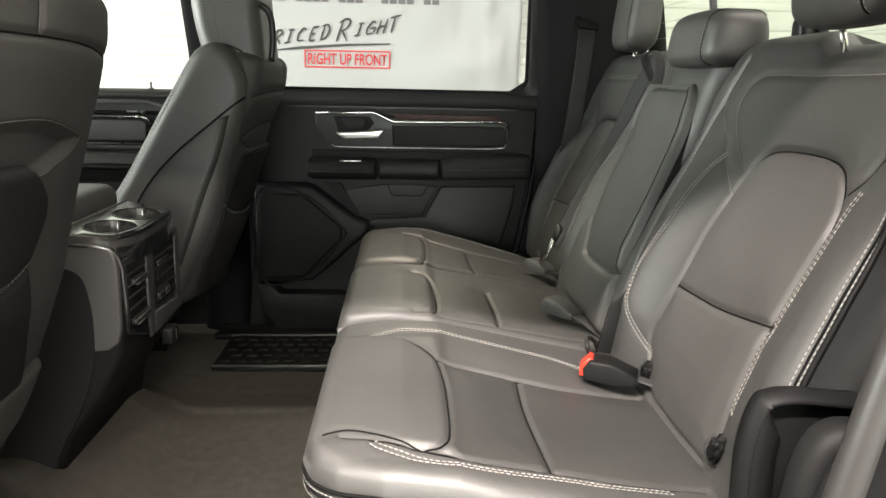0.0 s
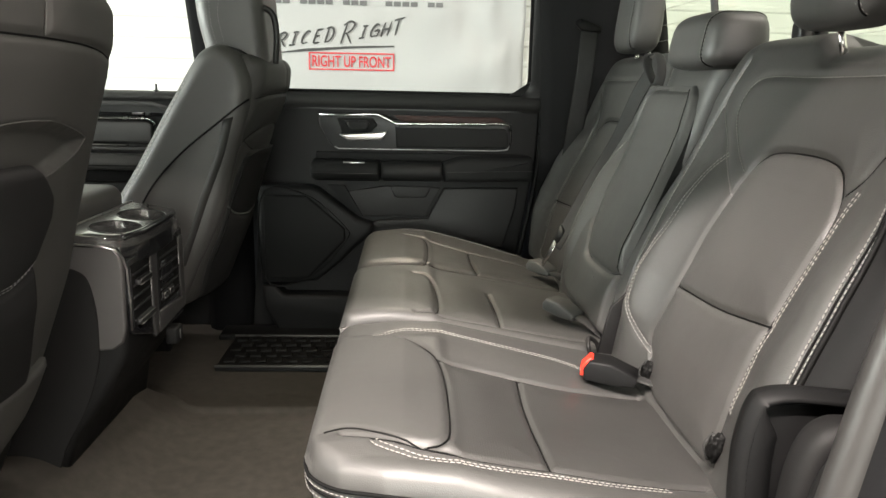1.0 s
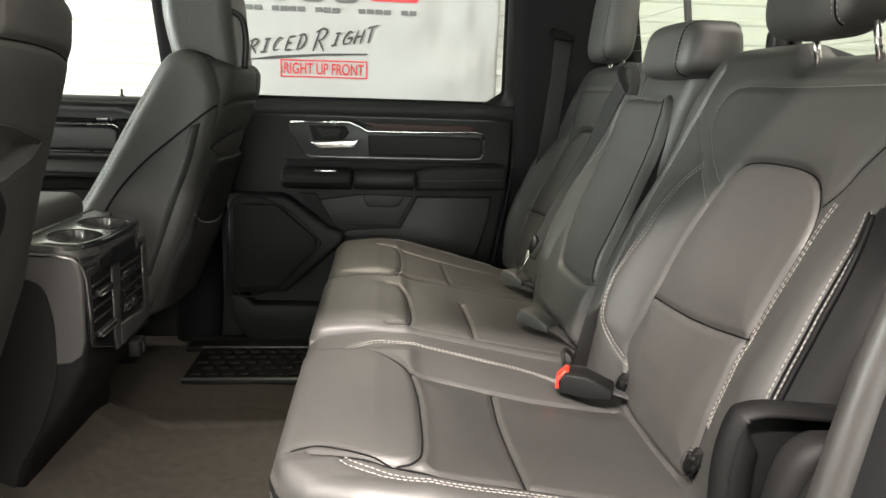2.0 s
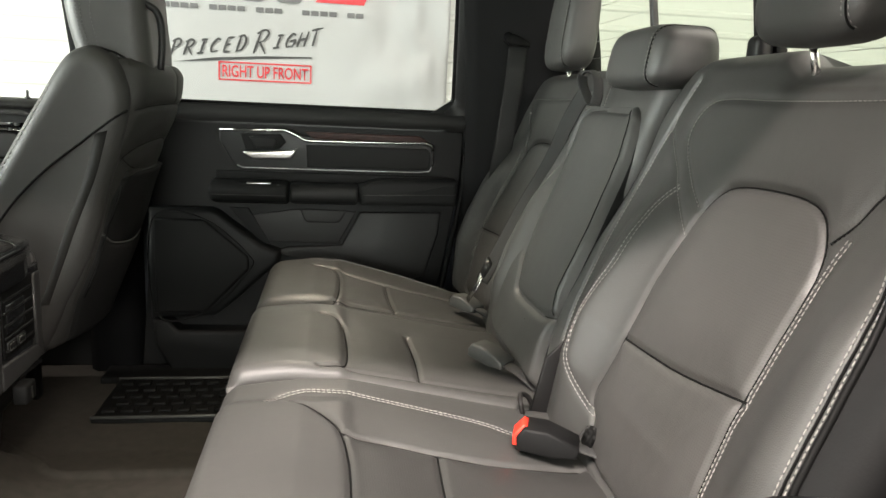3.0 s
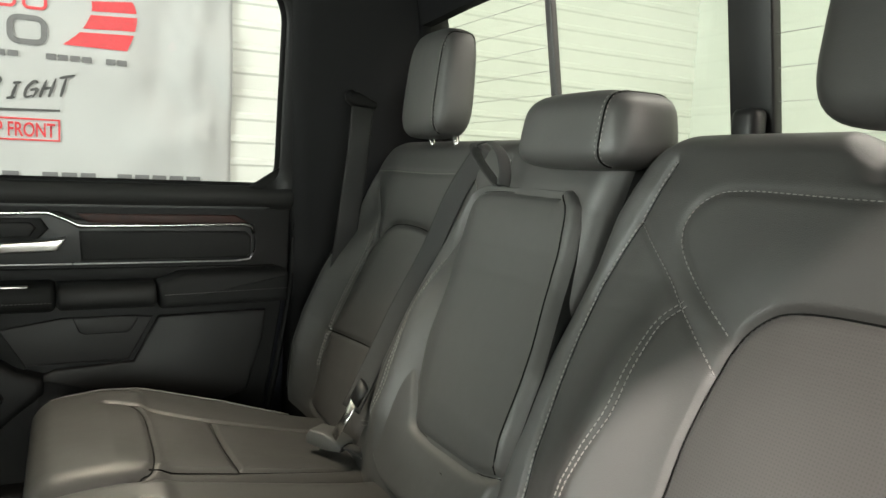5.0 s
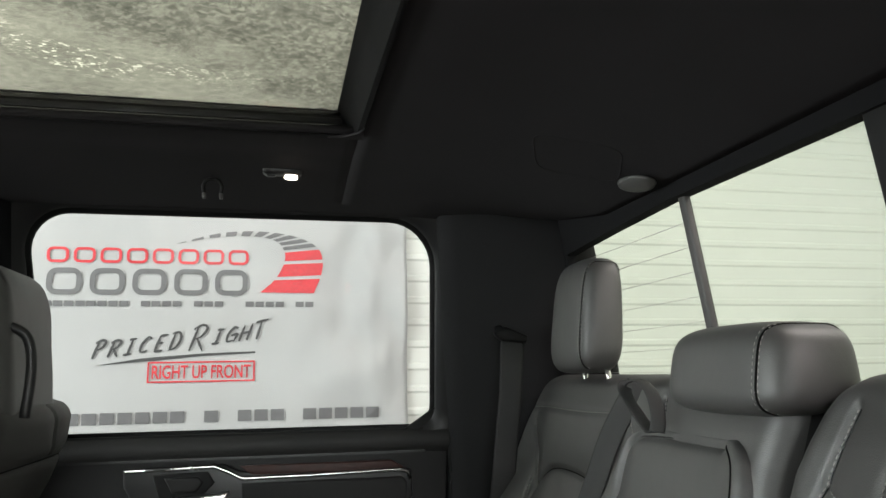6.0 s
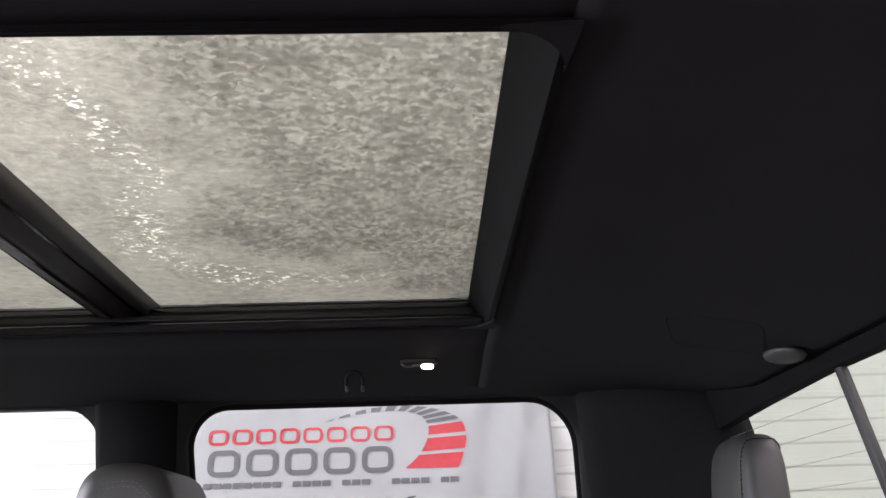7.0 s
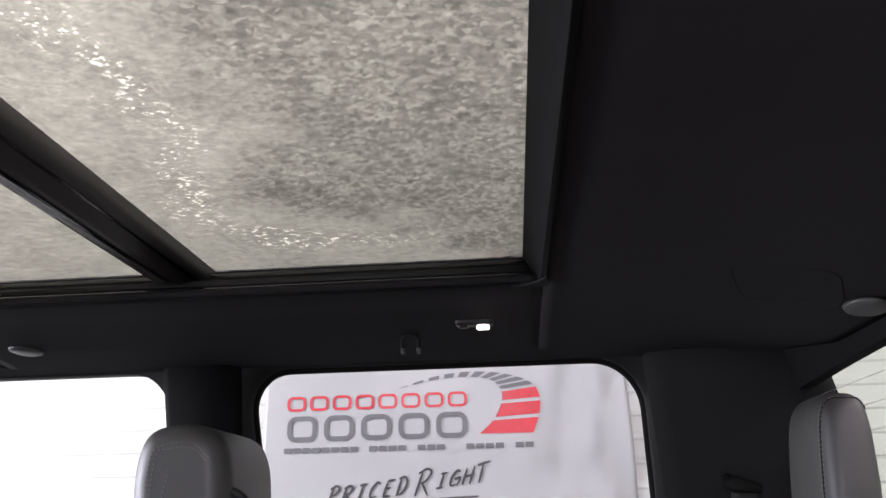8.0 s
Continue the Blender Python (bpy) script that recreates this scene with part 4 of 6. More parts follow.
pane = part("pane", bm, GLASS, door2, "clear side glass", smooth=False)
pane.visible_shadow = False
part("card", prism([(-1.5, 0.06), (-0.47, 0.06), (-0.47, 0.735), (-1.5, 0.735)], "y", DY + 0.012, 2.375, 0.006), HARD, door2, "black grained door card")
# Trim lighter than the rear door's: light from ahead is put into its colour.
part("upper_roll", prism([(2.37, 0.70), (2.37, 0.775), (2.34, 0.778), (2.318, 0.774), (2.304, 0.764), (2.304, 0.756), (2.316, 0.750), (2.335, 0.745)], "x", -1.5, -0.47, 0.004), CONSOLEBODY, door2, "padded black sill roll, lightened in colour for the light on it")
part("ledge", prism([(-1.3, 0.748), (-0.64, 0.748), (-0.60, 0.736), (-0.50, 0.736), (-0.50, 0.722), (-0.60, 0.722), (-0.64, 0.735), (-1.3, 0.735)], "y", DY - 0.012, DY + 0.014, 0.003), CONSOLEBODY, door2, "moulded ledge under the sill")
part("recess", prism([(-1.3, 0.734), (-0.645, 0.734), (-0.615, 0.722), (-0.615, 0.704), (-1.3, 0.704)], "y", DY + 0.002, DY + 0.014, 0.002), GLOSSBLACK, door2, "dark recess of the door bezel")
part("chrome_strip", tube([(-1.3, DY - 0.012, 0.698), (-0.655, DY - 0.012, 0.698), (-0.642, DY - 0.012, 0.693), (-0.634, DY - 0.012, 0.680)], 0.0046, 8), BRIGHT, door2, "bright chrome strip")
part("inlay", prism([(-1.3, 0.690), (-0.66, 0.690), (-0.645, 0.682), (-0.645, 0.627), (-1.3, 0.627)], "y", DY - 0.012, DY + 0.014, 0.006), CONSOLEBODY, door2, "smooth inlay, light from ahead put into its grey")
part("lower_chrome_strip", tube([(-1.3, DY - 0.008, 0.6205), (-0.60, DY - 0.008, 0.6205)], 0.0022, 6), CHROME, door2, "thin chrome line")
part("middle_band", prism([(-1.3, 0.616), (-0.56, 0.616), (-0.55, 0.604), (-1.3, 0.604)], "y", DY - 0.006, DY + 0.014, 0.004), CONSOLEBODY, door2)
part("armrest", prism([(DY + 0.014, 0.552), (DY + 0.014, 0.594), (2.275, 0.597), (2.256, 0.590), (2.252, 0.560), (2.262, 0.552)], "x", -1.3, -0.5, 0.006), CONSOLEBODY, door2, "padded armrest, light from ahead put into its grey")
part("armrest_seam", tube([(-1.3, 2.2525, 0.566), (-0.5, 2.2525, 0.566)], 0.0016, 6), DARKTHREAD, door2)
part("lower_panel", prism([(-1.3, 0.512), (-0.5, 0.512), (-0.5, 0.20), (-1.3, 0.20)], "y", DY - 0.012, DY + 0.014, 0.01), CONSOLEGREY, door2, "dark lower door panel")
part("lock_knob", lathe([(0.009, 0), (0.009, 0.004), (0.004, 0.007), (0.003, 0.012), (0.0032, 0.022), (0.001, 0.024)], (-0.630, 2.332, 0.774)), GREYPLASTIC, door2, "small grey lock knob")
part("seat_switch", box(-0.700, -0.668, DY - 0.008, DY + 0.004, 0.708, 0.718, 0.003), CHROME, door2, "small silver switch")
part("seat_button", lathe([(0.007, 0), (0.007, 0.008), (0.005, 0.011), (0.001, 0.012)], (-0.655, DY - 0.008, 0.713), "y", 14), GREYPLASTIC, door2, "small grey button")

# ---- pillars ----
def pillar(name, x0b, x1b, x0t, x1t, label, y_in=0.0, z0=0.06, z1=1.232):
    bm = bmesh.new()
    lv = [z0, 0.45, 0.78, 0.95, 1.1, z1]
    rows = []
    for z in lv:
        f = max(0, (z - 0.45) / (z1 - 0.45))
        a, b = x0b + (x0t - x0b) * f, x1b + (x1t - x1b) * f
        y = side_y(z) - 0.045 - y_in
        rows.append([bm.verts.new(p) for p in ((a, y + 0.12, z), (a, y + 0.02, z), (a + 0.02, y, z), (b - 0.02, y, z), (b, y + 0.02, z), (b, y + 0.12, z))])
    for A, B in zip(rows, rows[1:]):
        for k in range(5):
            bm.faces.new((A[k], A[k + 1], B[k + 1], B[k]))
    bm.faces.new(rows[0])
    bm.faces.new(rows[-1][::-1])
    bmesh.ops.recalc_face_normals(bm, faces=bm.faces)
    return tagged(link(name, bm, PILLAR), label, "pillar", kind="structure")


pillar("trim_middle_pillar", -0.50, -0.375, -0.505, -0.345, "black cloth trimmed middle pillar", 0.01)
# rear quarter: a wide cloth panel from the door round to the back window
bm = bmesh.new()
rows = []
for z in (0.06, 0.4, 0.70, 0.80, 0.95, 1.08, 1.17, 1.225):
    y = side_y(z) - 0.05
    xe = 0.775 - max(0, z - 0.84) * 0.17
    xs = 0.502 if z < 0.79 else 0.50 - 0.055 * (z - 0.79) / 0.43
    rows.append([bm.verts.new(p) for p in ((xs, y + 0.06, z), (xs + 0.006, y + 0.006, z), (xs + 0.03, y - 0.004, z), (xs + 0.10, y - 0.028, z), (xe - 0.05, max(y - 0.075, 2.105), z), (xe, max(y - 0.10, 2.10), z), (xe + 0.01, 2.098, z), (xe + 0.03, 2.098, z))])
for A, B in zip(rows, rows[1:]):
    for k in range(len(A) - 1):
        bm.faces.new((A[k], A[k + 1], B[k + 1], B[k]))
bmesh.ops.recalc_face_normals(bm, faces=bm.faces)
q = tagged(link("trim_rear_quarter", bm, LITPILLAR), "black cloth trimmed rear quarter panel", "pillar", kind="structure")
q.modifiers.new("thick", "SOLIDIFY").thickness = 0.01
# roof rail trims over the doors
for sgn, nm in ((1, "trim_roof_rail"), (-1, "trim_roof_rail_near")):
    ys = [2.158, 2.172, 2.20, 2.215, 2.20, 2.165]
    zs = [1.228, 1.222, 1.232, 1.25, 1.262, 1.25]
    pts = [(y if sgn > 0 else 2 * YC - y, z) for y, z in zip(ys, zs)]
    tagged(link(nm, prism(pts, "x", RX0, 0.66, 0.004), PILLAR), "black roof rail trim over the door", "trim", kind="structure")

# ---- back window: fixed outer panes and a middle slider ----
def rear_x(z):
    return 0.700 + (1.147 - z) * 0.16


bw = thing("window_1", "black framed sliding back window of the cab", "window", (0.72, YC, 1.0), kind="structure")
for y0, y1, nm in ((0.85, 1.265, "pane"), (1.29, 1.655, "sliding_pane"), (1.675, 2.10, "pane")):
    bm = bmesh.new()
    bm.faces.new([bm.verts.new((rear_x(z) + 0.006, y, z)) for y, z in ((y0, 0.84), (y1, 0.84), (y1, 1.17), (y0, 1.17))])
    p = part(nm, bm, PRIVACY, bw, "slightly green tinted glass", smooth=False)
    p.visible_shadow = False


def rear_bar(name, y0, y1, z0, z1, deep, material, label=""):
    bm = bmesh.new()
    vs = [bm.verts.new((rear_x(z) + d, y, z)) for d in (-deep, 0.010) for y, z in ((y0, z0), (y1, z0), (y1, z1), (y0, z1))]
    for f in ((0, 1, 2, 3), (7, 6, 5, 4), (0, 4, 5, 1), (1, 5, 6, 2), (2, 6, 7, 3), (3, 7, 4, 0)):
        bm.faces.new([vs[k] for k in f])
    bmesh.ops.recalc_face_normals(bm, faces=bm.faces)
    bmesh.ops.bevel(bm, geom=bm.edges[:], offset=0.003, segments=2, profile=0.5, affect="EDGES")
    return part(name, bm, material, bw, label)


rear_bar("mullion", 1.656, 1.673, 0.83, 1.17, 0.002, CONSOLEBODY, "grey slider post")
rear_bar("mullion", 1.258, 1.318, 0.83, 1.17, 0.006, PLASTIC, "broad black slider post")
bm = bmesh.new()
low = [(0.80, 1.127), (1.03, 1.139), (1.25, 1.147), (1.69, 1.147), (1.90, 1.139), (2.13, 1.127)]
strip = [[bm.verts.new((rear_x(z) + d, y, z)) for d, z in ((-0.012, zl), (-0.012, 1.215), (0.010, 1.215), (0.010, zl))] for y, zl in low]
for A, B in zip(strip, strip[1:]):
    for k in range(4):
        bm.faces.new((A[k], A[(k + 1) % 4], B[(k + 1) % 4], B[k]))
bm.faces.new(strip[0])
bm.faces.new(strip[-1][::-1])
bmesh.ops.recalc_face_normals(bm, faces=bm.faces)
part("header", bm, PILLAR, bw, "black header trim that droops at its ends", smooth=False)
rear_bar("sill", 0.80, 2.13, 0.70, 0.835, 0.012, PLASTIC, "black lower trim")
rear_bar("jamb", 2.085, 2.14, 0.80, 1.17, 0.012, PILLAR)
rear_bar("jamb", 0.794, 0.849, 0.80, 1.17, 0.012, PILLAR)
part("latch", box(rear_x(0.92) - 0.03, rear_x(0.92) - 0.004, 1.262, 1.298, 0.87, 0.925, 0.010, 3), PLASTIC, bw, "black slider latch")
bm = bmesh.new()
for k in range(8):
    z = 0.86 + 0.036 * k
    for y0, y1 in ((0.86, 1.262), (1.676, 2.09)):
        box(rear_x(z) + 0.004, rear_x(z) + 0.0052, y0, y1, z, z + 0.0006, bm=bm)
part("heater_lines", bm, GREYWALL, bw, "thin heater lines", smooth=False)

# ---- rear bench ----
BZ = np.array([.25, .35, .40, .45, .521, .60, .695, .733, .79, .83, .88, .93])
BX = np.array([.462, .468, .478, .488, .511, .548, .597, .612, .628, .640, .660, .690])
CXS = np.array([-.10, -.03, 0, .05, .1, .16, .27, .36, .42, .55])
CZS = np.array([.398, .404, .408, .414, .419, .418, .394, .375, .363, .345])
NB = np.array([-0.92, 0, 0.39])


def back_place(off=0.0):
    def place(P, h):
        x = np.interp(P[:, 1], BZ, BX)
        X = np.stack([x, P[:, 0], P[:, 1]], 1)
        return X + (h + off)[:, None] * NB if isinstance(off, np.ndarray) else X + (h + off)[:, None] * NB
    return place


def cushion_place(P, h):
    z = np.interp(P[:, 1], CXS, CZS)
    return np.stack([P[:, 1], P[:, 0], z + h], 1)


bench = thing("rear_bench_seat", "black leather split rear bench with pale stitching", "seat", (0.3, YC, 0.12))

# seams of the near backrest, as (across, height)
INSERT = [(1.182, .405), (1.198, .434), (1.191, .471), (1.182, .522), (1.184, .60), (1.181, .65), (1.172, .695), (1.15, .722), (1.12, .733), (1.06, .737), (1.0, .735), (.962, .725), (.938, .70), (.923, .665), (.92, .60), (.92, .54), (.921, .47), (.922, .40), (.93, .36), (1.14, .36)]
CROSS = [(1.182, .522), (1.05, .528), (.915, .545)]
LOOP = [(1.175, .41), (1.225, .425), (1.262, .455), (1.275, .50), (1.268, .55), (1.256, .60), (1.258, .65), (1.258, .69), (1.243, .713)]
VLEFT = [(1.349, .797), (1.283, .745), (1.224, .696), (1.185, .665)]
VRIGHT = [(.80, .832), (.90, .834), (1.0, .833), (1.1, .833), (1.205, .835), (1.248, .828), (1.272, .805), (1.272, .776), (1.243, .742), (1.182, .697)]
SIDE = [(.903, .706), (.909, .665), (.908, .612), (.908, .56), (.909, .508), (.911, .46), (.912, .44)]
SLASH = [(.932, .70), (.912, .721), (.895, .75), (.85, .80)]
OUTER = [(.833, .703), (.812, .67), (.801, .632), (.797, .59), (.795, .55), (.793, .51), (.795, .45), (.802, .40)]
INNER = [(1.325, .865), (1.349, .795), (1.371, .747), (1.383, .704), (1.383, .645), (1.376, .582), (1.371, .54), (1.362, .46)]
FARCROSS = [(1.182, .527), (1.05, .521), (.90, .511)]


def bolsters(cy):
    """Side bolsters stand proud of the hollow for the back."""
    def f(P):
        d = np.abs(P[:, 0] - cy)
        low = np.clip((0.75 - P[:, 1]) / 0.14, 0, 1)
        low = low * low * (3 - 2 * low) * np.clip((P[:, 1] - 0.30) / 0.16, 0.25, 1)
        return 0.026 * low * np.exp(-((d - 0.225) / 0.045) ** 2) - 0.004 * low * np.exp(-(d / 0.1) ** 2)
    return f


def double(pad, pts, w=0.0036, lift=0.0012):
    """Two parallel stitched lines either side of a seam."""
    L = np.array([p[:2] for p in curve([(*q, 0) for q in pts], 10)])
    t = np.gradient(L, axis=0)
    t /= np.linalg.norm(t, axis=1)[:, None] + 1e-9
    nrm = np.stack([-t[:, 1], t[:, 0]], 1)
    out = []
    for s in (-w, w):
        Q = L + nrm * s
        out.append([Vector(v) for v in pad.place(Q, pad.height(Q) + lift)])
    return out


def backrest(name, flip, left, right, label):
    m = mirror if flip else (lambda p: p)
    cy = 3.0 - 1.045 if flip else 1.045
    cross = FARCROSS if flip else CROSS
    grooves = [INSERT + INSERT[:1], cross, SLASH, INNER]
    pad = Pad(back_place(), left, right, 0.335, 0.905, [m(g) for g in grooves], 0.034, 0.006, 0.004, 0.006, 0.0036, bolsters(cy), round_lo=False, shallow=[m(LOOP), m(OUTER), m(SIDE), m(VLEFT), m(VRIGHT)])
    pad.build(bench, name, LEATHER, (0.11, 0, -0.03), [("insert", m(INSERT), PERF), ("side_panel", m([(.70, .735), (.79, .73), (.823, .702), (.803, .668), (.792, .632), (.788, .59), (.786, .55), (.784, .51), (.786, .45), (.793, .33), (.70, .33)]), SIDEBLACK)], label, SIDEBLACK)
    lines = double(pad, m(LOOP)) + double(pad, m(SIDE), 0.0032) + double(pad, m(OUTER), 0.0036)
    part("stitching", stitches(lines), THREAD, bench, "pale grey stitches")
    part("yoke_stitching", stitches([pad.line(m(VLEFT), 0.001), pad.line(m(VRIGHT), 0.001), pad.line(m(INNER), 0.004)], 0.0046, 0.0022, 0.0009), THREAD, bench, "pale grey stitches")
    edge = [(.823, .700), (.803, .668), (.792, .632), (.788, .59), (.786, .55), (.784, .51), (.786, .45), (.793, .36)]
    part("side_piping", tube(pad.line(m(edge), 0.001), 0.0034, 8), RUBBER, bench, "black piping before the side panel")
    # black tubes draw the seams and the shadow lines in their creases
    for s, r in ((INSERT[:-2], 0.001), (cross, 0.0013), (SLASH, 0.0014), (OUTER, 0.0014), (INNER, 0.0007)):
        part("seam", tube(pad.line(m(s), 0.0012), r, 6), DARKTHREAD, bench, "dark sewn seam")
    return pad


BL = [[.30, .36, .45, .60, .75, .85, .905], [.775, .76, .745, .738, .745, .765, .805]]
BR = [[.30, .36, .45, .60, .70, .80, .86, .905], [1.36, 1.40, 1.425, 1.428, 1.422, 1.404, 1.38, 1.35]]
backrest("backrest", False, BL, BR, "black leather backrest with perforated insert")
# its top drops behind the shoulder, under the head restraint
for ob in bench.children:
    for v in ob.data.vertices:
        w = v.co
        k = min(1, max(0, (1.135 - w.y) / 0.05)) * min(1, max(0, (w.z - 0.838) / 0.045))
        w.z -= 0.022 * k * k * (3 - 2 * k)
FR = [[.30, .36, .45, .60, .70, .80, .86, .905], [2.20, 2.235, 2.255, 2.26, 2.25, 2.215, 2.18, 2.14]]
backrest("backrest", True, [[.30, .36, .6, .8, .905], [1.425, 1.425, 1.425, 1.42, 1.40]], FR, "black leather backrest with perforated insert")

# folding armrest in the middle, upright
AL = [[.36, .475, .54, .60, .69, .777, .80, .824], [1.402, 1.400, 1.398, 1.404, 1.432, 1.444, 1.452, 1.475]]
AR = [[.36, .386, .41, .441, .52, .617, .70, .75, .80, .815, .824], [1.665, 1.724, 1.755, 1.776, 1.785, 1.783, 1.775, 1.762, 1.743, 1.72, 1.695]]
arm = thing("folding_armrest", "black leather middle armrest folded up into the backrest", "armrest", (0.45, 1.5, 0.36))
ARMFIELD = [(1.406, .478), (1.45, .468), (1.51, .465), (1.59, .464), (1.628, .470), (1.640, .49), (1.668, .535), (1.700, .60), (1.722, .68), (1.730, .75), (1.716, .80), (1.66, .812), (1.50, .812)]
arm_pad = Pad(back_place(0.014), AL, AR, 0.360, 0.824, [ARMFIELD], 0.016, 0.009, 0.006, 0.007, 0.004)
# Flank darker than the cover: the gap's shade is put into its colour.
arm_pad.build(arm, "cover", LEATHER, (0.10, 0, -0.03), (), "black leather cover", DARKLEATHER)
part("seam", tube(arm_pad.line(ARMFIELD, 0.0006), 0.0009, 6), DARKTHREAD, arm, "dark sewn seam")
part("piping", tube(arm_pad.line([(1.492, .812), (1.468, .79), (1.458, .75), (1.448, .69), (1.422, .61), (1.414, .54), (1.414, .48)], 0.0003), 0.0011, 8), DARKTHREAD, arm, "dark piping")
part("screw", lathe([(0.006, 0), (0.005, 0.003), (0.001, 0.004)], arm_pad.line([(1.515, .435), (1.516, .436)])[0] + Vector((0.002, 0, 0)), "x", 12), RUBBER, arm, "small black plug")
strap = curve([(0.600, 1.610, 0.822), (0.602, 1.640, 0.838), (0.606, 1.682, 0.862), (0.612, 1.700, 0.880), (0.620, 1.674, 0.886), (0.618, 1.636, 0.870), (0.612, 1.612, 0.842), (0.606, 1.606, 0.822)], 8)
part("pull_strap", tube(strap, 0.010, 10, flat=0.18, up=(0, 0.6, -0.8)), WEBBING, arm, "black webbing pull loop")

# cushions
CPAD = [(.088, 1.222), (.112, 1.203), (.135, 1.172), (.149, 1.14), (.157, 1.08), (.158, 1.0), (.155, .91), (.145, .874), (.12, .864)]
CTOP = [(.149, 1.141), (.21, 1.142), (.271, 1.137), (.333, 1.136), (.39, 1.142), (.46, 1.15)]
CBOT = [(.03, .895), (.075, .88), (.13, .862), (.18, .857), (.27, .866), (.35, .872), (.46, .885)]
CMID = [(.269, 1.137), (.265, 1.046), (.266, .956), (.268, .867)]
C1 = [(.053, 1.219), (.070, 1.248), (.10, 1.262), (.134, 1.262), (.18, 1.256), (.264, 1.249), (.342, 1.240), (.386, 1.222), (.44, 1.20)]
C2 = [(.066, .874), (.078, .864), (.115, .846), (.16, .838), (.214, .84), (.271, .848), (.33, .853), (.41, .866)]
C3 = [(.008, .900), (.022, .906), (.036, .907), (.06, .897), (.12, .866)]


def sw(pts):
    return [(b, a) for a, b in pts]


def dish(c):
    return lambda P: -0.010 * np.exp(-((P[:, 0] - c) / 0.16) ** 2) * np.clip(P[:, 1] / 0.12, 0, 1) + 0.006 * np.exp(-((P[:, 0] - c) / 0.2) ** 2) * np.exp(-((P[:, 1] - 0.06) / 0.07) ** 2) + 0.009 / (1 + np.exp((P[:, 1] - 0.158) / 0.004)) * np.clip((0.2 - np.abs(P[:, 0] - c)) / 0.03, 0, 1)


def cushion(name, left, right, seams, stitched, regions, label, dishat, rad=0.04, sewn=()):
    pad = Pad(cushion_place, left, right, -0.014, 0.50, seams, rad, 0.006, 0.0045, 0.0042, 0.0035, dish(dishat), round_hi=False, shallow=list(stitched) + list(sewn))
    pad.build(bench, name, LEATHER, (0.02, 0, -0.11), regions, label)
    for s in seams[:4]:
        part("seam", tube(pad.line(s, 0.0014), 0.0012, 6), DARKTHREAD, bench, "dark sewn seam")
    for s in sewn:
        part("seam", tube(pad.line(s, 0.0008), 0.0011, 6), DARKTHREAD, bench, "dark sewn seam")
    if stitched:
        part("stitching", stitches([l for s in stitched for l in double(pad, s)]), THREAD, bench, "pale grey stitches")
    return pad


NEARFIELD = sw([(.158, 1.14), (.21, 1.142), (.271, 1.137), (.333, 1.136), (.46, 1.15), (.49, 1.12), (.49, .90), (.46, .885), (.35, .872), (.27, .866), (.165, .86), (.158, 1.0)])
cushion("cushion", [[-.014, 0, .03, .08, .2, .5], [.895, .862, .832, .81, .792, .79]], [[-.014, .5], [1.325, 1.335]],
                       [sw(CPAD), sw(CTOP), sw(CBOT), sw(CMID)], [sw(C1), sw(C2)], [("insert", NEARFIELD, PERFSEAT)], "black leather seat cushion with perforated insert", 1.045, 0.027, [sw(C3)])
cushion("cushion", [[-.014, .5], [1.34, 1.345]], [[-.014, .5], [1.69, 1.73]],
                      [sw([(.12, 1.362), (.14, 1.365), (.158, 1.38), (.164, 1.47), (.158, 1.58), (.14, 1.625), (.12, 1.632)]), sw([(.275, 1.38), (.28, 1.49), (.276, 1.60)]), sw([(.13, 1.362), (.275, 1.38), (.45, 1.40)])],
                      [], [], "black leather middle cushion", 1.5, 0.025)
far_cushion = cushion("cushion", [[-.014, .5], [1.705, 1.745]], [[-.014, .02, .1, .2, .3, .42, .5], [2.11, 2.135, 2.145, 2.135, 2.115, 2.07, 2.05]],
                      [sw([(.11, 1.722), (.13, 1.728), (.148, 1.75), (.155, 1.87), (.153, 1.98), (.13, 2.02), (.10, 2.03)]), sw([(.267, 1.755), (.264, 1.87), (.264, 1.985)]), sw([(.14, 1.74), (.267, 1.755), (.45, 1.78)]), sw([(.13, 2.02), (.264, 1.985), (.44, 1.97)])],
                      [], [], "black leather far cushion", 1.9)
# stitched rim of the near cushion: piping and two sewn rows below it
RIM = [(-0.014, 1.30), (-0.014, 1.1), (-0.014, 0.93), (-0.012, 0.893), (0.0, 0.862), (0.03, 0.832), (0.08, 0.81), (0.2, 0.792), (0.42, 0.79)]


def rim_line(drop, out):
    pts = []
    for x, y in RIM:
        d = Vector((x - 0.12, y - 1.15, 0)).normalized()
        if x < -0.011:
            d = Vector((-1, 0, 0))
        elif x > 0.1:
            d = Vector((0, -1, 0))
        pts.append((x + d.x * out, y + d.y * out, float(np.interp(x, CXS, CZS)) - 0.027 - drop))
    return curve(pts, 10)


edge_rows = [rim_line(0.007, 0.0015), rim_line(0.019, 0.0008)]
part("edge_piping", tube(rim_line(0.001, 0.0006), 0.0022, 6), DARKTHREAD, bench, "dark piping round the cushion edge")
part("edge_seam", tube(rim_line(0.013, -0.0002), 0.0018, 6), DARKTHREAD, bench, "dark seam between two sewn rows")
part("edge_stitching", stitches(edge_rows, 0.005, 0.0022, 0.0007), THREAD, bench, "pale stitches round the cushion edge")
part("far_edge_piping", tube(far_cushion.line(sw([(0.0, 2.10), (.08, 2.118), (.2, 2.105), (.3, 2.085), (.42, 2.04)]), 0.001), 0.002, 6), GREYPLASTIC, bench, "thin pale piping")
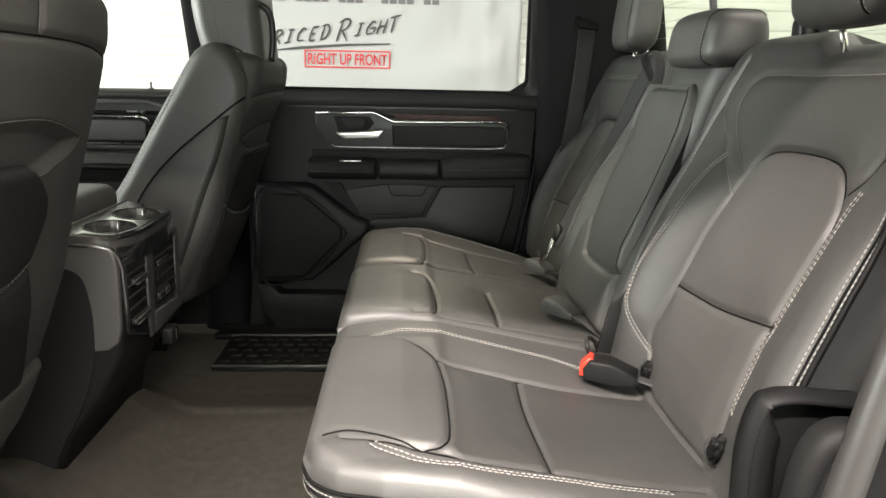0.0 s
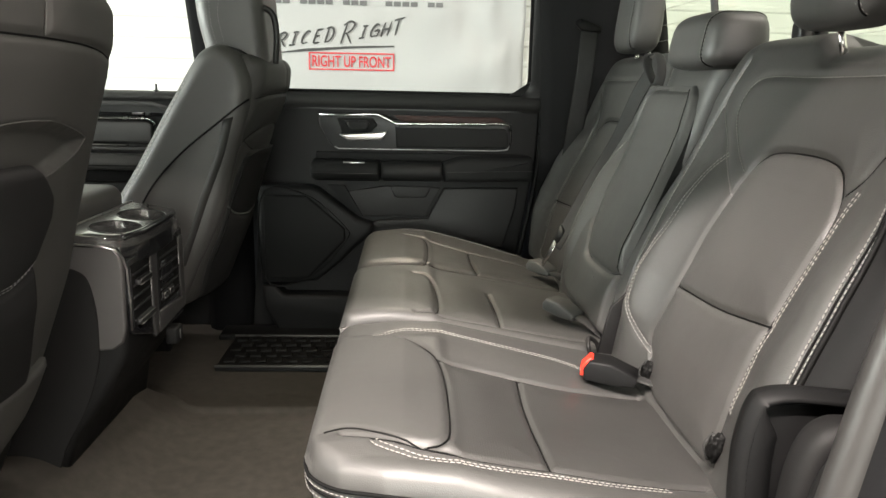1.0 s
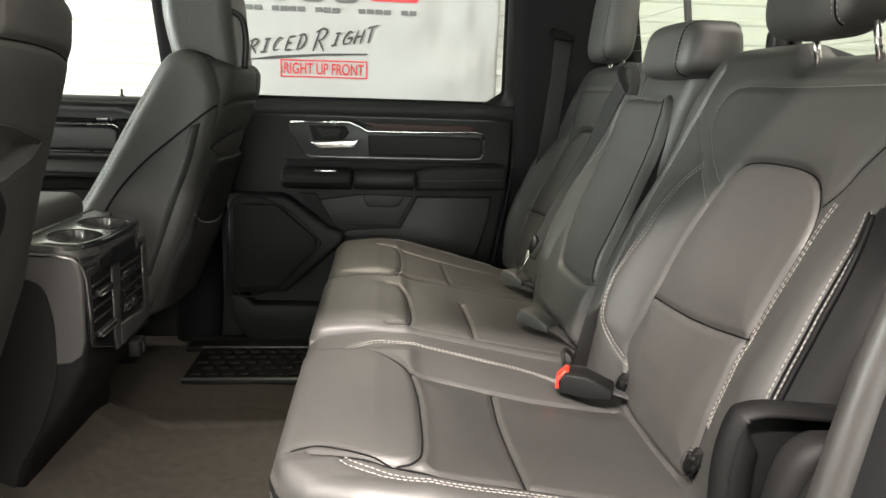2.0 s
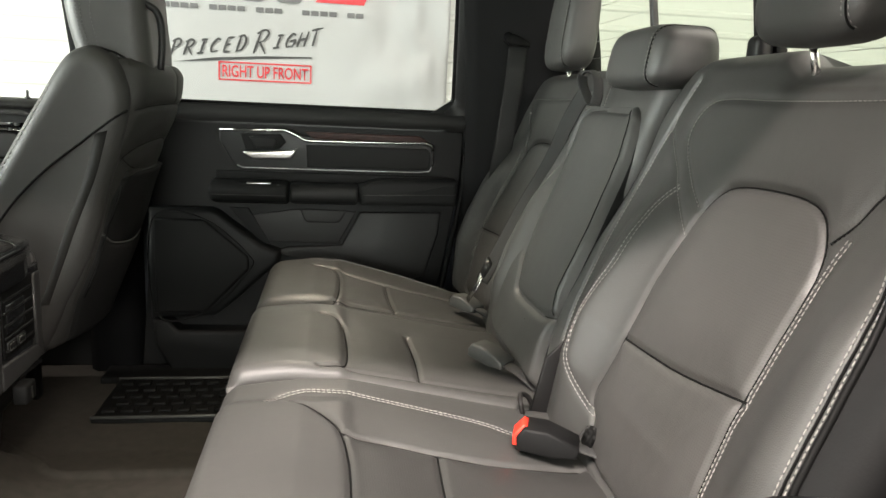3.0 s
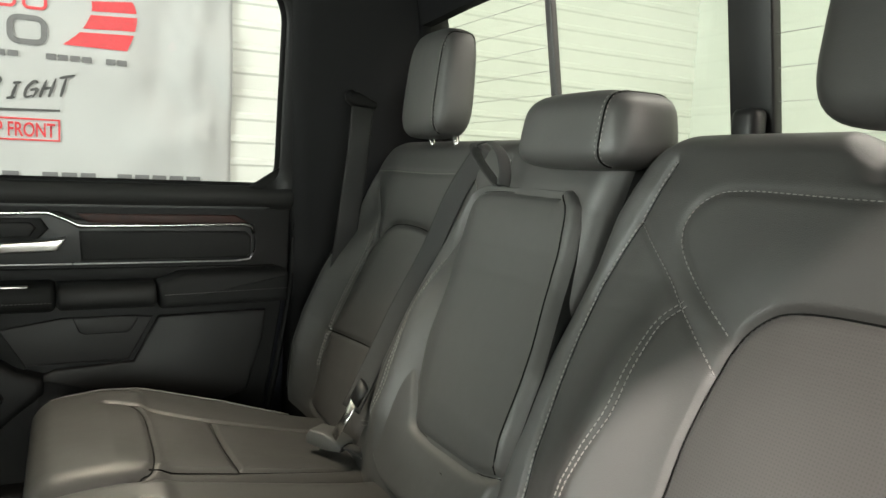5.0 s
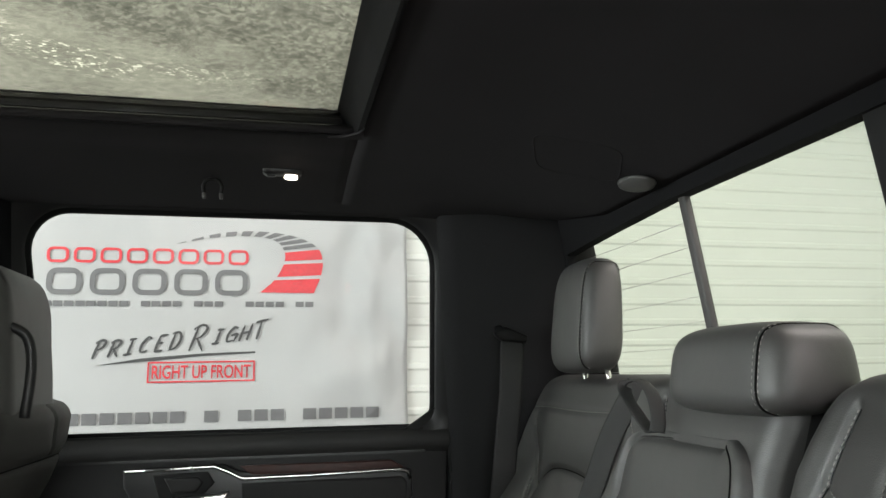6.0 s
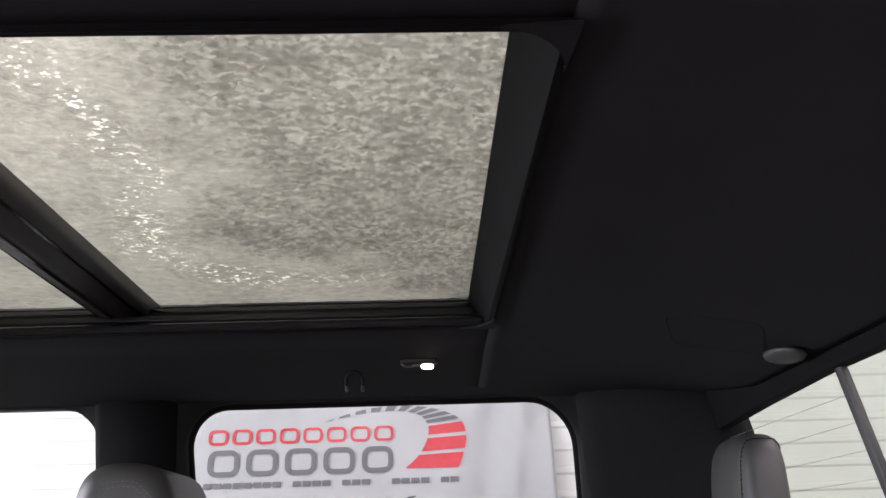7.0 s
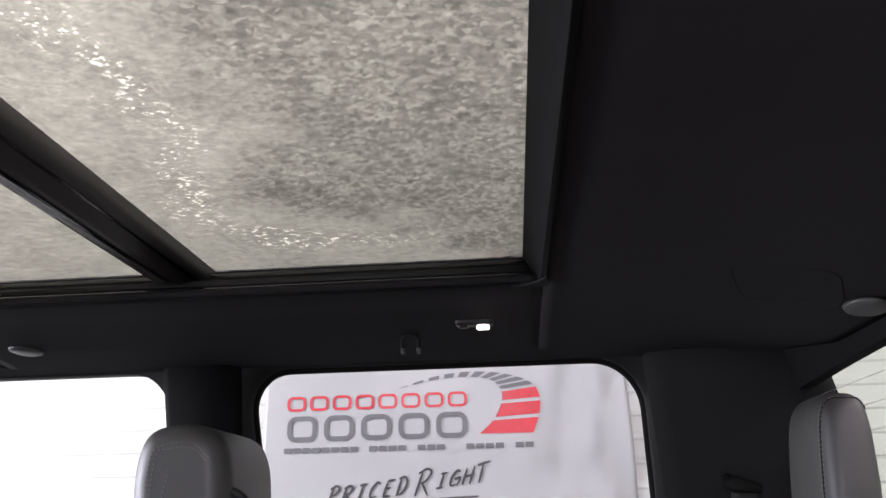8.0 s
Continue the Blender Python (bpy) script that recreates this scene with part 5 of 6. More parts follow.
part("seat_base", prism([(0.03, 0.30), (0.48, 0.27), (0.60, 0.40), (0.62, 0.30), (0.62, FLOOR + 0.05), (0.16, FLOOR + 0.05)], "y", 0.86, 2.08, 0.01), PLASTIC, bench, "black plastic base under the cushions")
part("base_foot", box(0.2, 0.5, 0.92, 1.02, FLOOR - 0.004, FLOOR + 0.055, 0.006), PLASTIC, bench)
part("base_foot", box(0.2, 0.5, 1.90, 2.00, FLOOR - 0.004, FLOOR + 0.055, 0.006), PLASTIC, bench)
part("back_shell", prism([(0.56, 0.36), (0.68, 0.40), (0.735, 0.80), (0.725, 0.866), (0.68, 0.86)], "y", 0.82, 2.11, 0.012), RUBBER, bench, "black rear shell of the backrest")


# head restraints
def head_restraint(name, cx, cy, cz, w, d, h, lean, label, posts, seam):
    t = thing(name, label, "headrest", (cx, cy, cz - h / 2), "head restraints of the rear bench")
    bm = bmesh.new()
    nu, nv = 40, 24
    def sgn(v, e):
        return math.copysign(abs(v) ** e, v)
    ringsv = []
    for j in range(nv + 1):
        b = -math.pi / 2 + math.pi * j / nv
        row = []
        for i in range(nu):
            a = 2 * math.pi * i / nu
            ex, ez = 0.45, 0.5
            px = sgn(math.cos(b), ez) * sgn(math.cos(a), ex) * d / 2
            py = sgn(math.cos(b), ez) * sgn(math.sin(a), ex) * w / 2
            pz = sgn(math.sin(b), ez) * h / 2
            # thicker below, pinched above, rear face drawn in
            px *= 1 - 0.25 * (pz / h + 0.5) * (1 if px > 0 else 0.3)
            py *= 1 - 0.10 * (pz / h + 0.5)
            v = Vector((cx + px + lean * (pz + h / 2), cy + py, cz + pz))
            row.append(bm.verts.new(v))
        ringsv.append(row)
    for A, B in zip(ringsv, ringsv[1:]):
        for i in range(nu):
            bm.faces.new((A[i], A[(i + 1) % nu], B[(i + 1) % nu], B[i]))
    bmesh.ops.remove_doubles(bm, verts=bm.verts, dist=0.0005)
    bmesh.ops.recalc_face_normals(bm, faces=bm.faces)
    part("pad", bm, LEATHER, t, "black leather pad")
    lines = []
    for y in seam:
        f = (y - cy) / (w / 2)
        loop = []
        for side, angles in ((-1, [-1.0 + 2.4 * k / 60 for k in range(61)]), (1, [1.4 - 0.9 * k / 20 for k in range(21)])):
            for b in angles:
                pz = sgn(math.sin(b), 0.5) * h / 2
                g = abs(f) / (1 - 0.10 * (pz / h + 0.5)) / max(1e-6, math.cos(b)) ** 0.5
                if g < 0.995:
                    px = side * math.cos(b) ** 0.5 * (1 - g ** (2 / 0.45)) ** 0.225 * d / 2
                    px *= 1 - 0.25 * (pz / h + 0.5) * (1 if px > 0 else 0.3)
                    loop.append(Vector((cx + px * 1.01 + lean * (pz + h / 2), y, cz + pz * 1.01)))
        lines.append(loop)
        part("seam", tube(loop, 0.0011, 6), DARKTHREAD, t, "dark sewn seam")
    part("stitching", stitches([[p + Vector((-0.0008, s, 0.0008)) for p in l] for l in lines for s in (-0.005, 0.005)], 0.004, 0.003, 0.0005), THREAD, t, "pale grey stitches")
    for y in posts:
        part("post", tube([(cx + 0.034, y, cz - h / 2 - 0.05), (cx + 0.016, y, cz - h / 2 + 0.02)], 0.005, 10), BRIGHT, t, "chrome post")
        part("collar", lathe([(0.010, 0), (0.010, 0.006), (0.008, 0.010)], (cx + 0.034, y, cz - h / 2 - 0.042)), PLASTIC, t)
    return t


head_restraint("head_restraint", 0.664, 1.482, 0.900, 0.238, 0.13, 0.102, 0.10, "low black leather middle headrest", (), (1.40,))
head_restraint("head_restraint", 0.650, 1.93, 0.995, 0.182, 0.085, 0.198, 0.10, "tall black leather headrest on chrome posts", (1.88, 1.975), (1.865,))
head_restraint("head_restraint", 0.640, 1.035, 0.988, 0.20, 0.085, 0.198, 0.10, "tall black leather headrest on chrome posts", (0.955, 1.075), (0.96,))

# belts and buckles
def buckle(name, at, aim, red, label, size=(0.075, 0.034, 0.022), material=PLASTIC):
    t = thing(name, label, "buckle", at, "belt buckles of the rear bench")
    a = Vector(aim).normalized()
    q = a.to_track_quat("X", "Z").to_matrix().to_4x4()
    m = Matrix.Translation(at) @ q
    L, W, H = size
    bm = prism([(0, -H / 2), (-0.004, 0), (0.004, H / 2), (L * 0.45, H / 2 + 0.002), (L, H * 0.22), (L, -H * 0.3), (L * 0.6, -H / 2)], "y", -W / 2, W / 2, 0.004)
    bmesh.ops.transform(bm, matrix=m, verts=bm.verts)
    part("housing", bm, material, t, "moulded plastic housing")
    if red:
        bm = prism([(-0.007, -H * 0.42), (-0.009, H * 0.05), (0.002, H * 0.56), (0.008, H * 0.52), (0.003, 0), (0.002, -H * 0.42)], "y", -W * 0.30, W * 0.34, 0.002)
        bmesh.ops.transform(bm, matrix=m, verts=bm.verts)
        part("button", bm, RED, t, "bright red release button")
    bm = tube([m @ Vector((L - 0.01, 0, 0)), m @ Vector((L + 0.03, 0, -0.004)), m @ Vector((L + 0.09, 0, -0.02))], 0.014, 10, flat=0.25)
    part("stalk", bm, WEBBING, t, "black webbing stalk")
    return t


buckle("seat_belt_buckle", (0.386, 1.182, 0.388), (0.85, -0.28, -0.12), True, "black seat belt buckle with red button on the cushion", (0.078, 0.046, 0.032), SIDEBLACK)
buckle("seat_belt_buckle", (0.395, 1.535, 0.385), (0.6, -0.75, -0.15), False, "dull grey seat belt buckle on the middle cushion", (0.075, 0.04, 0.026), GREYPLASTIC)
buckle("seat_belt_buckle", (0.415, 1.865, 0.385), (0.55, -0.8, -0.1), False, "dull grey seat belt buckle beside the far cushion", (0.07, 0.04, 0.026), GREYPLASTIC)

belt = thing("seat_belt", "black seat belt with chrome tongue beside the armrest", "seat belt", (0.45, 1.76, 0.4))
bpts = curve([(0.655, 1.745, 0.88), (0.618, 1.772, 0.80), (0.586, 1.796, 0.70), (0.535, 1.803, 0.60), (0.488, 1.806, 0.50), (0.458, 1.806, 0.44)], 8)
part("webbing", tube(bpts, 0.02, 10, flat=0.07, up=(1, 0.5, 0)), WEBBING, belt, "black webbing")
part("tongue", tube([(0.452, 1.775, 0.465), (0.440, 1.79, 0.425), (0.428, 1.80, 0.40)], 0.011, 10, flat=0.2, up=(1, 0, 0)), BRIGHT, belt, "chrome tongue")
part("tongue_grip", tube([(0.462, 1.76, 0.495), (0.452, 1.773, 0.465)], 0.016, 10, flat=0.35, up=(1, 0, 0)), PLASTIC, belt, "black tongue grip")

side_belt = thing("seat_belt", "black shoulder belt hanging from its pillar guide", "seat belt", (0.59, 2.14, 0.75))
part("webbing", tube([(0.588, 2.135, 0.965), (0.585, 2.145, 0.86), (0.575, 2.16, 0.74), (0.56, 2.16, 0.62)], 0.024, 10, flat=0.06, up=(0, 1, 0)), WEBBING, side_belt, "black webbing")
part("guide", prism([(0.552, 0.985), (0.575, 0.99), (0.618, 0.972), (0.616, 0.958), (0.566, 0.962), (0.553, 0.972)], "y", 2.125, 2.15, 0.006), RUBBER, side_belt, "black belt guide")
part("guide_cap", lathe([(0.011, 0.0), (0.011, -0.006), (0.008, -0.009), (0.002, -0.01)], (0.56, 2.135, 0.982), "y", 16), PILLAR, side_belt)

# ---- front seats ----
def front_seat(flip, label, DX, lean, rise):
    def Y(v):
        return 2.98 - v if flip else v
    t = thing("front_seat", label, "seat", (-0.35, Y(1.95), 0.15), "front seats")
    y0, y1 = sorted((Y(1.745), Y(2.165)))
    cyy = (y0 + y1) / 2
    # backrest: a side outline that leans back, drawn across and softly rounded
    side = [(-0.262, 0.865), (-0.24, 0.81), (-0.242, 0.745), (-0.268, 0.64), (-0.292, 0.52), (-0.335, 0.40), (-0.385, 0.29), (-0.46, 0.24), (-0.56, 0.30), (-0.585, 0.40), (-0.55, 0.50), (-0.485, 0.62), (-0.415, 0.76), (-0.36, 0.855), (-0.325, 0.883), (-0.292, 0.886)]
    if flip:
        side = [(x - 0.02 * min(1, max(0, 0.66 - z) / 0.12), z) for x, z in side]
    side = [(p.x, p.y) for p in curve([(*p, 0) for p in side], 4, True)]
    part("backrest", cushioned(side, y0, y1, 0.034), LEATHER, t, "black leather backrest")

    # bowed back panel with yoke and arc seams, and the pocket below
    def rear(xs, zs, bow):
        def place(P, h):
            f = (P[:, 0] - cyy) / ((y1 - y0) / 2)
            x = np.interp(P[:, 1], zs, xs) - bow * f ** 2
            return np.stack([x + h, P[:, 0], P[:, 1]], 1)
        return place
    prof_z, prof_x = [.28, .31, .47, .60, .70, .77, .80, .84, .875], [-.345, -.331, -.277, -.25, -.222, -.198, -.190, -.188, -.194]
    arc = [(y0 + 0.015, 0.655), (y0 + 0.07, 0.69), (y0 + 0.13, 0.706), (cyy, 0.712), (y1 - 0.13, 0.706), (y1 - 0.07, 0.69), (y1 - 0.015, 0.655)]
    yoke = [(y0 + 0.035, 0.773), (y0 + 0.1, 0.782), (cyy, 0.785), (y1 - 0.1, 0.782), (y1 - 0.035, 0.773)]
    fold = [(y1 - 0.05, 0.68), (y1 - 0.09, 0.662), (y1 - 0.12, 0.655)]
    fold2 = [(y0 + y1 - a, b) for a, b in fold]
    if flip:
        c = cyy - 0.115
        arc = [(c - 0.07, 0.688), (c - 0.015, 0.702), (c + 0.029, 0.707), (c + 0.09, 0.705), (c + 0.15, 0.693), (c + 0.212, 0.679)]
        fold = [(c + 0.212, 0.677), (c + 0.184, 0.661), (c + 0.143, 0.650), (c + 0.12, 0.642), (c + 0.097, 0.638)]
        prof_z, prof_x = [.22] + prof_z, [-.388, -.356, -.342, -.283] + prof_x[3:]
    slit = [(cyy, 0.79), (cyy, 0.862)]
    sunk = None
    if flip:
        yoke = [(y0 + 0.035, 0.797), (0.893, 0.798), (0.961, 0.797), (1.055, 0.794), (1.125, 0.789), (y1 - 0.045, 0.782)]
        slit = [(0.958, 0.80), (0.962, 0.83), (0.96, 0.862)]
        hollow = arc + fold + [(c - 0.05, 0.63), (c - 0.09, 0.66)]

        def sunk(P):
            d = dist(P, [hollow + hollow[:1]])
            return np.where(inside(P, hollow), -0.016 * np.clip(d / 0.011, 0, 1) ** 0.7, 0.0)
    seams = [yoke, slit] if flip else [arc, yoke, fold, fold2, slit]
    panel = Pad(rear(prof_x, prof_z, 0.04), [[.29, .40, .7, .87], [y0 + .03, y0 + .012, y0 + .008, y0 + .035]], [[.29, .40, .7, .87], [y1 - .03, y1 - .012, y1 - .008, y1 - .035]], 0.29, 0.868, seams, 0.026, 0.0045, 0.004, 0.003, 0.0042 if flip else 0.0055, sunk)
    panel.build(t, "back_panel", BACKVINYL, (-0.05, 0, 0), (), "black leather back panel")
    for sm in seams[:-1]:
        part("seam", tube(panel.line(sm, 0.001), 0.0012, 6), DARKTHREAD, t, "dark sewn seam")
    part("slit_seam", tube(panel.line(slit, 0.002), 0.0009, 6), GREYPLASTIC if flip else DARKTHREAD, t, "thin pale seam")
    if flip:
        for edge in (arc, fold):
            part("piping", tube(panel.line(edge, 0.0005), 0.0011, 6), BACKVINYL, t, "black piped edge")
    hem = [(y0 + .045, .535), (y0 + .10, .505), (cyy, .492), (y1 - .10, .505), (y1 - .045, .535)]
    pl, pr = [y0 + .07, y0 + .04, y0 + .05, y0 + .075], [y1 - .07, y1 - .04, y1 - .05, y1 - .075]
    pz = [.30, .40, .60, .655]
    if flip:
        pz = [.30, .37, .438, .50, .529, .56, .588, .61, .63, .655]
        pr = [1.09, 1.078, 1.048, 1.028, 1.018, 1.028, 1.038, 1.034, 1.014, .985]
        pl = [y0 + .03] * len(pz)
        hem = [(y0 + .035, .499), (0.90, .502), (0.953, .508), (0.972, .511), (0.995, .520), (1.010, .528)]
    pock = Pad(rear([v + 0.010 for v in prof_x], prof_z, 0.045), [pz, pl], [pz, pr], 0.30, 0.655, [hem], 0.014, 0.005, 0.005, 0.003, 0.0045 if flip else 0.006)
    # The near seat's pocket is blacker: missing shade is put into its colour.
    pock.build(t, "map_pocket", BLACKCLOTH if flip else DARKLEATHER, (-0.03, 0, 0), (), "black map pocket")
    if flip:
        part("pocket_hem", stitches([pock.line(hem, 0.001), pock.line([(a, b + 0.006) for a, b in hem], 0.0005)], 0.005, 0.002, 0.0006), DIMTHREAD, t, "grey stitched hem")
        foot = Pad(rear([v + 0.012 for v in prof_x], prof_z, 0.03), [[.23, .36], [y0 + .03, y0 + .03]], [[.23, .28, .343, .36], [1.05, 1.12, 1.145, 1.15]], 0.23, 0.357, [], 0.008, 0.004, 0.004, 0.002, 0.008)
        foot.build(t, "lower_trim", BACKVINYL, (-0.03, 0, 0), (), "satin grey lower trim")
    else:
        part("pocket_hem", tube(pock.line(hem, 0.002), 0.0022, 6), GREYPLASTIC, t, "thin pale hem")
        part("pocket_edge", tube(pock.line([(pl[1] + .012, .40), (pl[2] + .012, .60), (pl[3] + .01, .645), ((pl[3] + pr[3]) / 2, .65), (pr[3] - .01, .645), (pr[2] - .012, .60), (pr[1] - .012, .40)], 0.001), 0.002, 6), RUBBER, t)

    # sewn lines and a darker band on the flanks
    def fl(pts, e):
        return curve([(x - 0.08 * min(0, z - 0.8), e, z) for x, z in pts], 8)
    for yy, s in ((y0, -1), (y1, 1)):
        e = yy + s * 0.0008
        sweep = curve([(x - 0.08 * min(0, z - 0.8), e - s * d, z) for x, z, d in ((-.244, .772, .017), (-.254, .765, .008), (-.274, .750, .001), (-.32, .713, 0), (-.387, .658, 0), (-.443, .599, 0), (-.485, .535, 0), (-.51, .46, 0))], 8)
        part("flank_seam", tube(sweep, 0.0024, 6), DARKTHREAD, t, "dark sewn seam")
        a = fl([(-.298, .728), (-.319, .649), (-.353, .562), (-.379, .486), (-.41, .40)], e)
        b = fl([(-.276, .735), (-.300, .649), (-.335, .562), (-.363, .486), (-.395, .40)], e)
        bm = bmesh.new()
        ra, rb = [bm.verts.new(p) for p in a], [bm.verts.new(p) for p in b]
        for k in range(len(a) - 1):
            bm.faces.new((ra[k], ra[k + 1], rb[k + 1], rb[k]))
        band = part("flank_band", bm, BANDLEATHER, t, "darker vinyl band")
        band.modifiers.new("thick", "SOLIDIFY").thickness = 0.0006
        front = curve([(-0.375, e - s * 0.010, 0.815), (-0.445, e - s * 0.007, 0.675), (-0.508, e - s * 0.007, 0.55), (-0.55, e - s * 0.007, 0.455)], 10)
        part("stitching", stitches([front, [p + Vector((0.009, s * 0.002, 0)) for p in front]], 0.0065, 0.0035, 0.0012), THREAD, t, "pale grey stitches")
    part("top_seam", tube(curve([(-0.25, y0 + 0.04, 0.868), (-0.27, y0 + 0.028, 0.878), (-0.30, y0 + 0.024, 0.882), (-0.335, y0 + 0.024, 0.868), (-0.36, y0 + 0.02, 0.84)], 8), 0.0018, 6), DARKTHREAD, t)
    # headrest rising straight from the shoulder, a black bow behind either end
    hr = [(-.330, .83), (-.350, .885), (-.365, .96), (-.365, 1.02), (-.351, 1.055), (-.32, 1.068), (-.275, 1.067), (-.24, 1.05), (-.222, 1.01), (-.216, .95), (-.210, .885), (-.214, .84), (-.27, .81)]
    hr = [(p.x, p.y) for p in curve([(*p, 0) for p in hr], 4, True)]
    h0, h1 = (y0 + 0.14, y1 - 0.05) if flip else (y0 + 0.05, y1 - 0.14)
    part("headrest", cushioned(hr, h0, h1, 0.034), LEATHER, t, "black leather headrest")
    for e, s in ((h0, -1), (h1, 1)):
        rows = []
        for off in (0.0, 0.007):
            rows.append(curve([(-.322 + off, e + s * 0.0006, 0.884), (-.334 + off, e + s * 0.0006, 0.93), (-.337 + off, e + s * 0.0006, 0.98), (-.333 + off, e + s * 0.0006, 1.025), (-.312, e + s * 0.0006, 1.038 - off), (-.275, e + s * 0.0006, 1.039 - off), (-.25, e + s * 0.0006, 1.02 - off)], 8))
        part("headrest_stitching", stitches(rows + [curve([(-.300, e + s * 0.0006, 0.888), (-.312, e + s * 0.0006, 0.948), (-.306, e + s * 0.0006, 1.0)], 8)], 0.004, 0.003, 0.0007), DIMTHREAD, t, "grey stitches")
    for y in () if flip else (h0 + 0.03,):
        part("bow", tube(curve([(-.196, y, 0.850), (-.192, y, 0.90), (-.194, y, 0.938), (-.204, y, 0.962), (-.232, y, 0.976)], 6), 0.0070, 10, up=(0, 1, 0)), PLASTIC, t, "black carrier bow")
    # seat cushion and its riser
    part("cushion", box(-1.02, -0.48, y0 - 0.02, y1 + 0.02, 0.34, 0.47, 0.05, 5), LEATHER, t, "black leather cushion")
    part("riser", prism([(-0.95, 0.35), (-0.50, 0.35), (-0.52, 0.24), (-0.55, 0.17), (-0.92, 0.17)], "y", y0 + 0.02, y1 - 0.02, 0.012), RUBBER, t, "black seat riser")
    for y in (y0 + 0.05, y1 - 0.05):
        part("floor_rail", box(-0.95, -0.56, y - 0.018, y + 0.018, floor_z(-0.6, y) - 0.004, 0.178, 0.006), RUBBER, t, "black seat rail")
    # shift, raise and lean the back to fit its outline in the camera's view
    for ob in t.children:
        if ob.name.split(".")[0] not in ("cushion", "riser", "floor_rail"):
            for v in ob.data.vertices:
                v.co.x += DX + lean * min(0, v.co.z - 0.8)
                v.co.z += rise
    return t


front_seat(False, "black leather front seat with grey stitching, back panel and pocket", 0.0, 0.08, 0.0)
front_seat(True, "black leather front seat with grey stitching, back panel and pocket", -0.092, 0.0, 0.055)

# ---- centre console ----
con = thing("centre_console", "black centre console with cup holders and rear air vents", "console", (-0.6, YC, 0.1))
cy0, cy1 = 1.305, 1.630
body = [(-0.36, 0.47), (-0.352, 0.40), (-0.354, 0.35), (-0.395, 0.27), (-0.45, 0.20), (-0.475, 0.12), (-1.35, 0.12), (-1.35, 0.56), (-0.45, 0.565)]
part("body", prism([(x, min(z, 0.47) if x > -0.54 else z) for x, z in body], "y", cy0 + 0.006, cy1 - 0.006, 0.014, 3), RUBBER, con, "black carpeted console core")
part("base_skirt", prism([(-0.40, 0.32), (-0.455, 0.22), (-0.475, 0.10), (-1.35, 0.10), (-1.35, 0.30), (-0.9, 0.42), (-0.55, 0.40)], "y", YC, cy1 + 0.10, 0.025, 5), HARD, con, "flared lower skirt")
part("side_panel", prism([(p.x, p.y) for p in curve([(-0.52, 0.507, 0), (-0.45, 0.506, 0), (-0.412, 0.492, 0), (-0.399, 0.45, 0), (-0.396, 0.40, 0), (-0.402, 0.33, 0), (-0.43, 0.25, 0), (-0.468, 0.18, 0), (-0.485, 0.125, 0)], 5)] + [(-1.3, 0.125), (-1.3, 0.507)], "y", cy0 + 0.0005, cy0 + 0.02, 0.002), BLACKCLOTH, con, "dark carpeted side panel")
part("armrest_lid", box(-1.05, -0.453, cy0 + 0.012, cy1 - 0.012, 0.53, 0.604, 0.026, 5), LEATHER, con, "black leather lid")
# satin cup holder tray, two wells sunk into it
tray = [(p.x, p.y) for p in curve([(-0.447, cy0, 0), (-0.43, cy0, 0), (-0.40, cy0 + 0.002, 0), (-0.365, cy0 + 0.013, 0), (-0.345, cy0 + 0.045, 0), (-0.336, cy0 + 0.11, 0), (-0.336, cy1 - 0.11, 0), (-0.345, cy1 - 0.045, 0), (-0.365, cy1 - 0.013, 0), (-0.40, cy1 - 0.002, 0), (-0.43, cy1, 0), (-0.447, cy1, 0)], 3)]
bm = bmesh.new()
TZ, CUPS, NR = 0.556, ((-0.386, 1.388), (-0.386, 1.515)), 40
levels = [(0.020, 0.462), (0.020, 0.532), (0.0, 0.536), (0.0, 0.547), (0.003, 0.553), (0.008, TZ)]
loops = []
cx_, cy_ = -0.45, YC
for inset, z in levels:
    loops.append([bm.verts.new((x - inset * (1 if x > cx_ else -1) * 0.8, y - inset * (1 if y > cy_ else -1), z)) for x, y in tray])
for A, B in zip(loops, loops[1:]):
    for k in range(len(A)):
        bm.faces.new((A[k], A[(k + 1) % len(A)], B[(k + 1) % len(A)], B[k]))
edges = [bm.edges.get((loops[-1][k], loops[-1][(k + 1) % len(tray)])) for k in range(len(tray))]
holes = []
for hx, hy in CUPS:
    ringv = [bm.verts.new((hx + 0.041 * math.cos(2 * math.pi * k / NR), hy + 0.052 * math.sin(2 * math.pi * k / NR), TZ)) for k in range(NR)]
    edges += [bm.edges.new((ringv[k], ringv[(k + 1) % NR])) for k in range(NR)]
    holes.append(ringv)
bmesh.ops.triangle_fill(bm, use_beauty=True, use_dissolve=False, edges=edges)
for (hx, hy), ringv in zip(CUPS, holes):
    last = ringv
    for f, z in ((0.97, TZ - 0.005), (0.94, 0.53), (0.88, 0.478), (0.8, 0.473)):
        nxt = [bm.verts.new((hx + (v.co.x - hx) * f, hy + (v.co.y - hy) * f, z)) for v in ringv]
        for k in range(NR):
            bm.faces.new((last[k], last[(k + 1) % NR], nxt[(k + 1) % NR], nxt[k]))
        last = nxt
    bm.faces.new(last)
bmesh.ops.recalc_face_normals(bm, faces=bm.faces)
part("tray", bm, TRAY, con, "glossy black cup holder tray with two wells").data.set_sharp_from_angle(angle=0.5)
for hx, hy in CUPS:
    part("cup_rim", tube([(hx + 0.042 * math.cos(a), hy + 0.053 * math.sin(a), TZ + 0.0002) for a in (2 * math.pi * k / 32 for k in range(32))], 0.0014, 6, True), GLOSSBLACK, con)
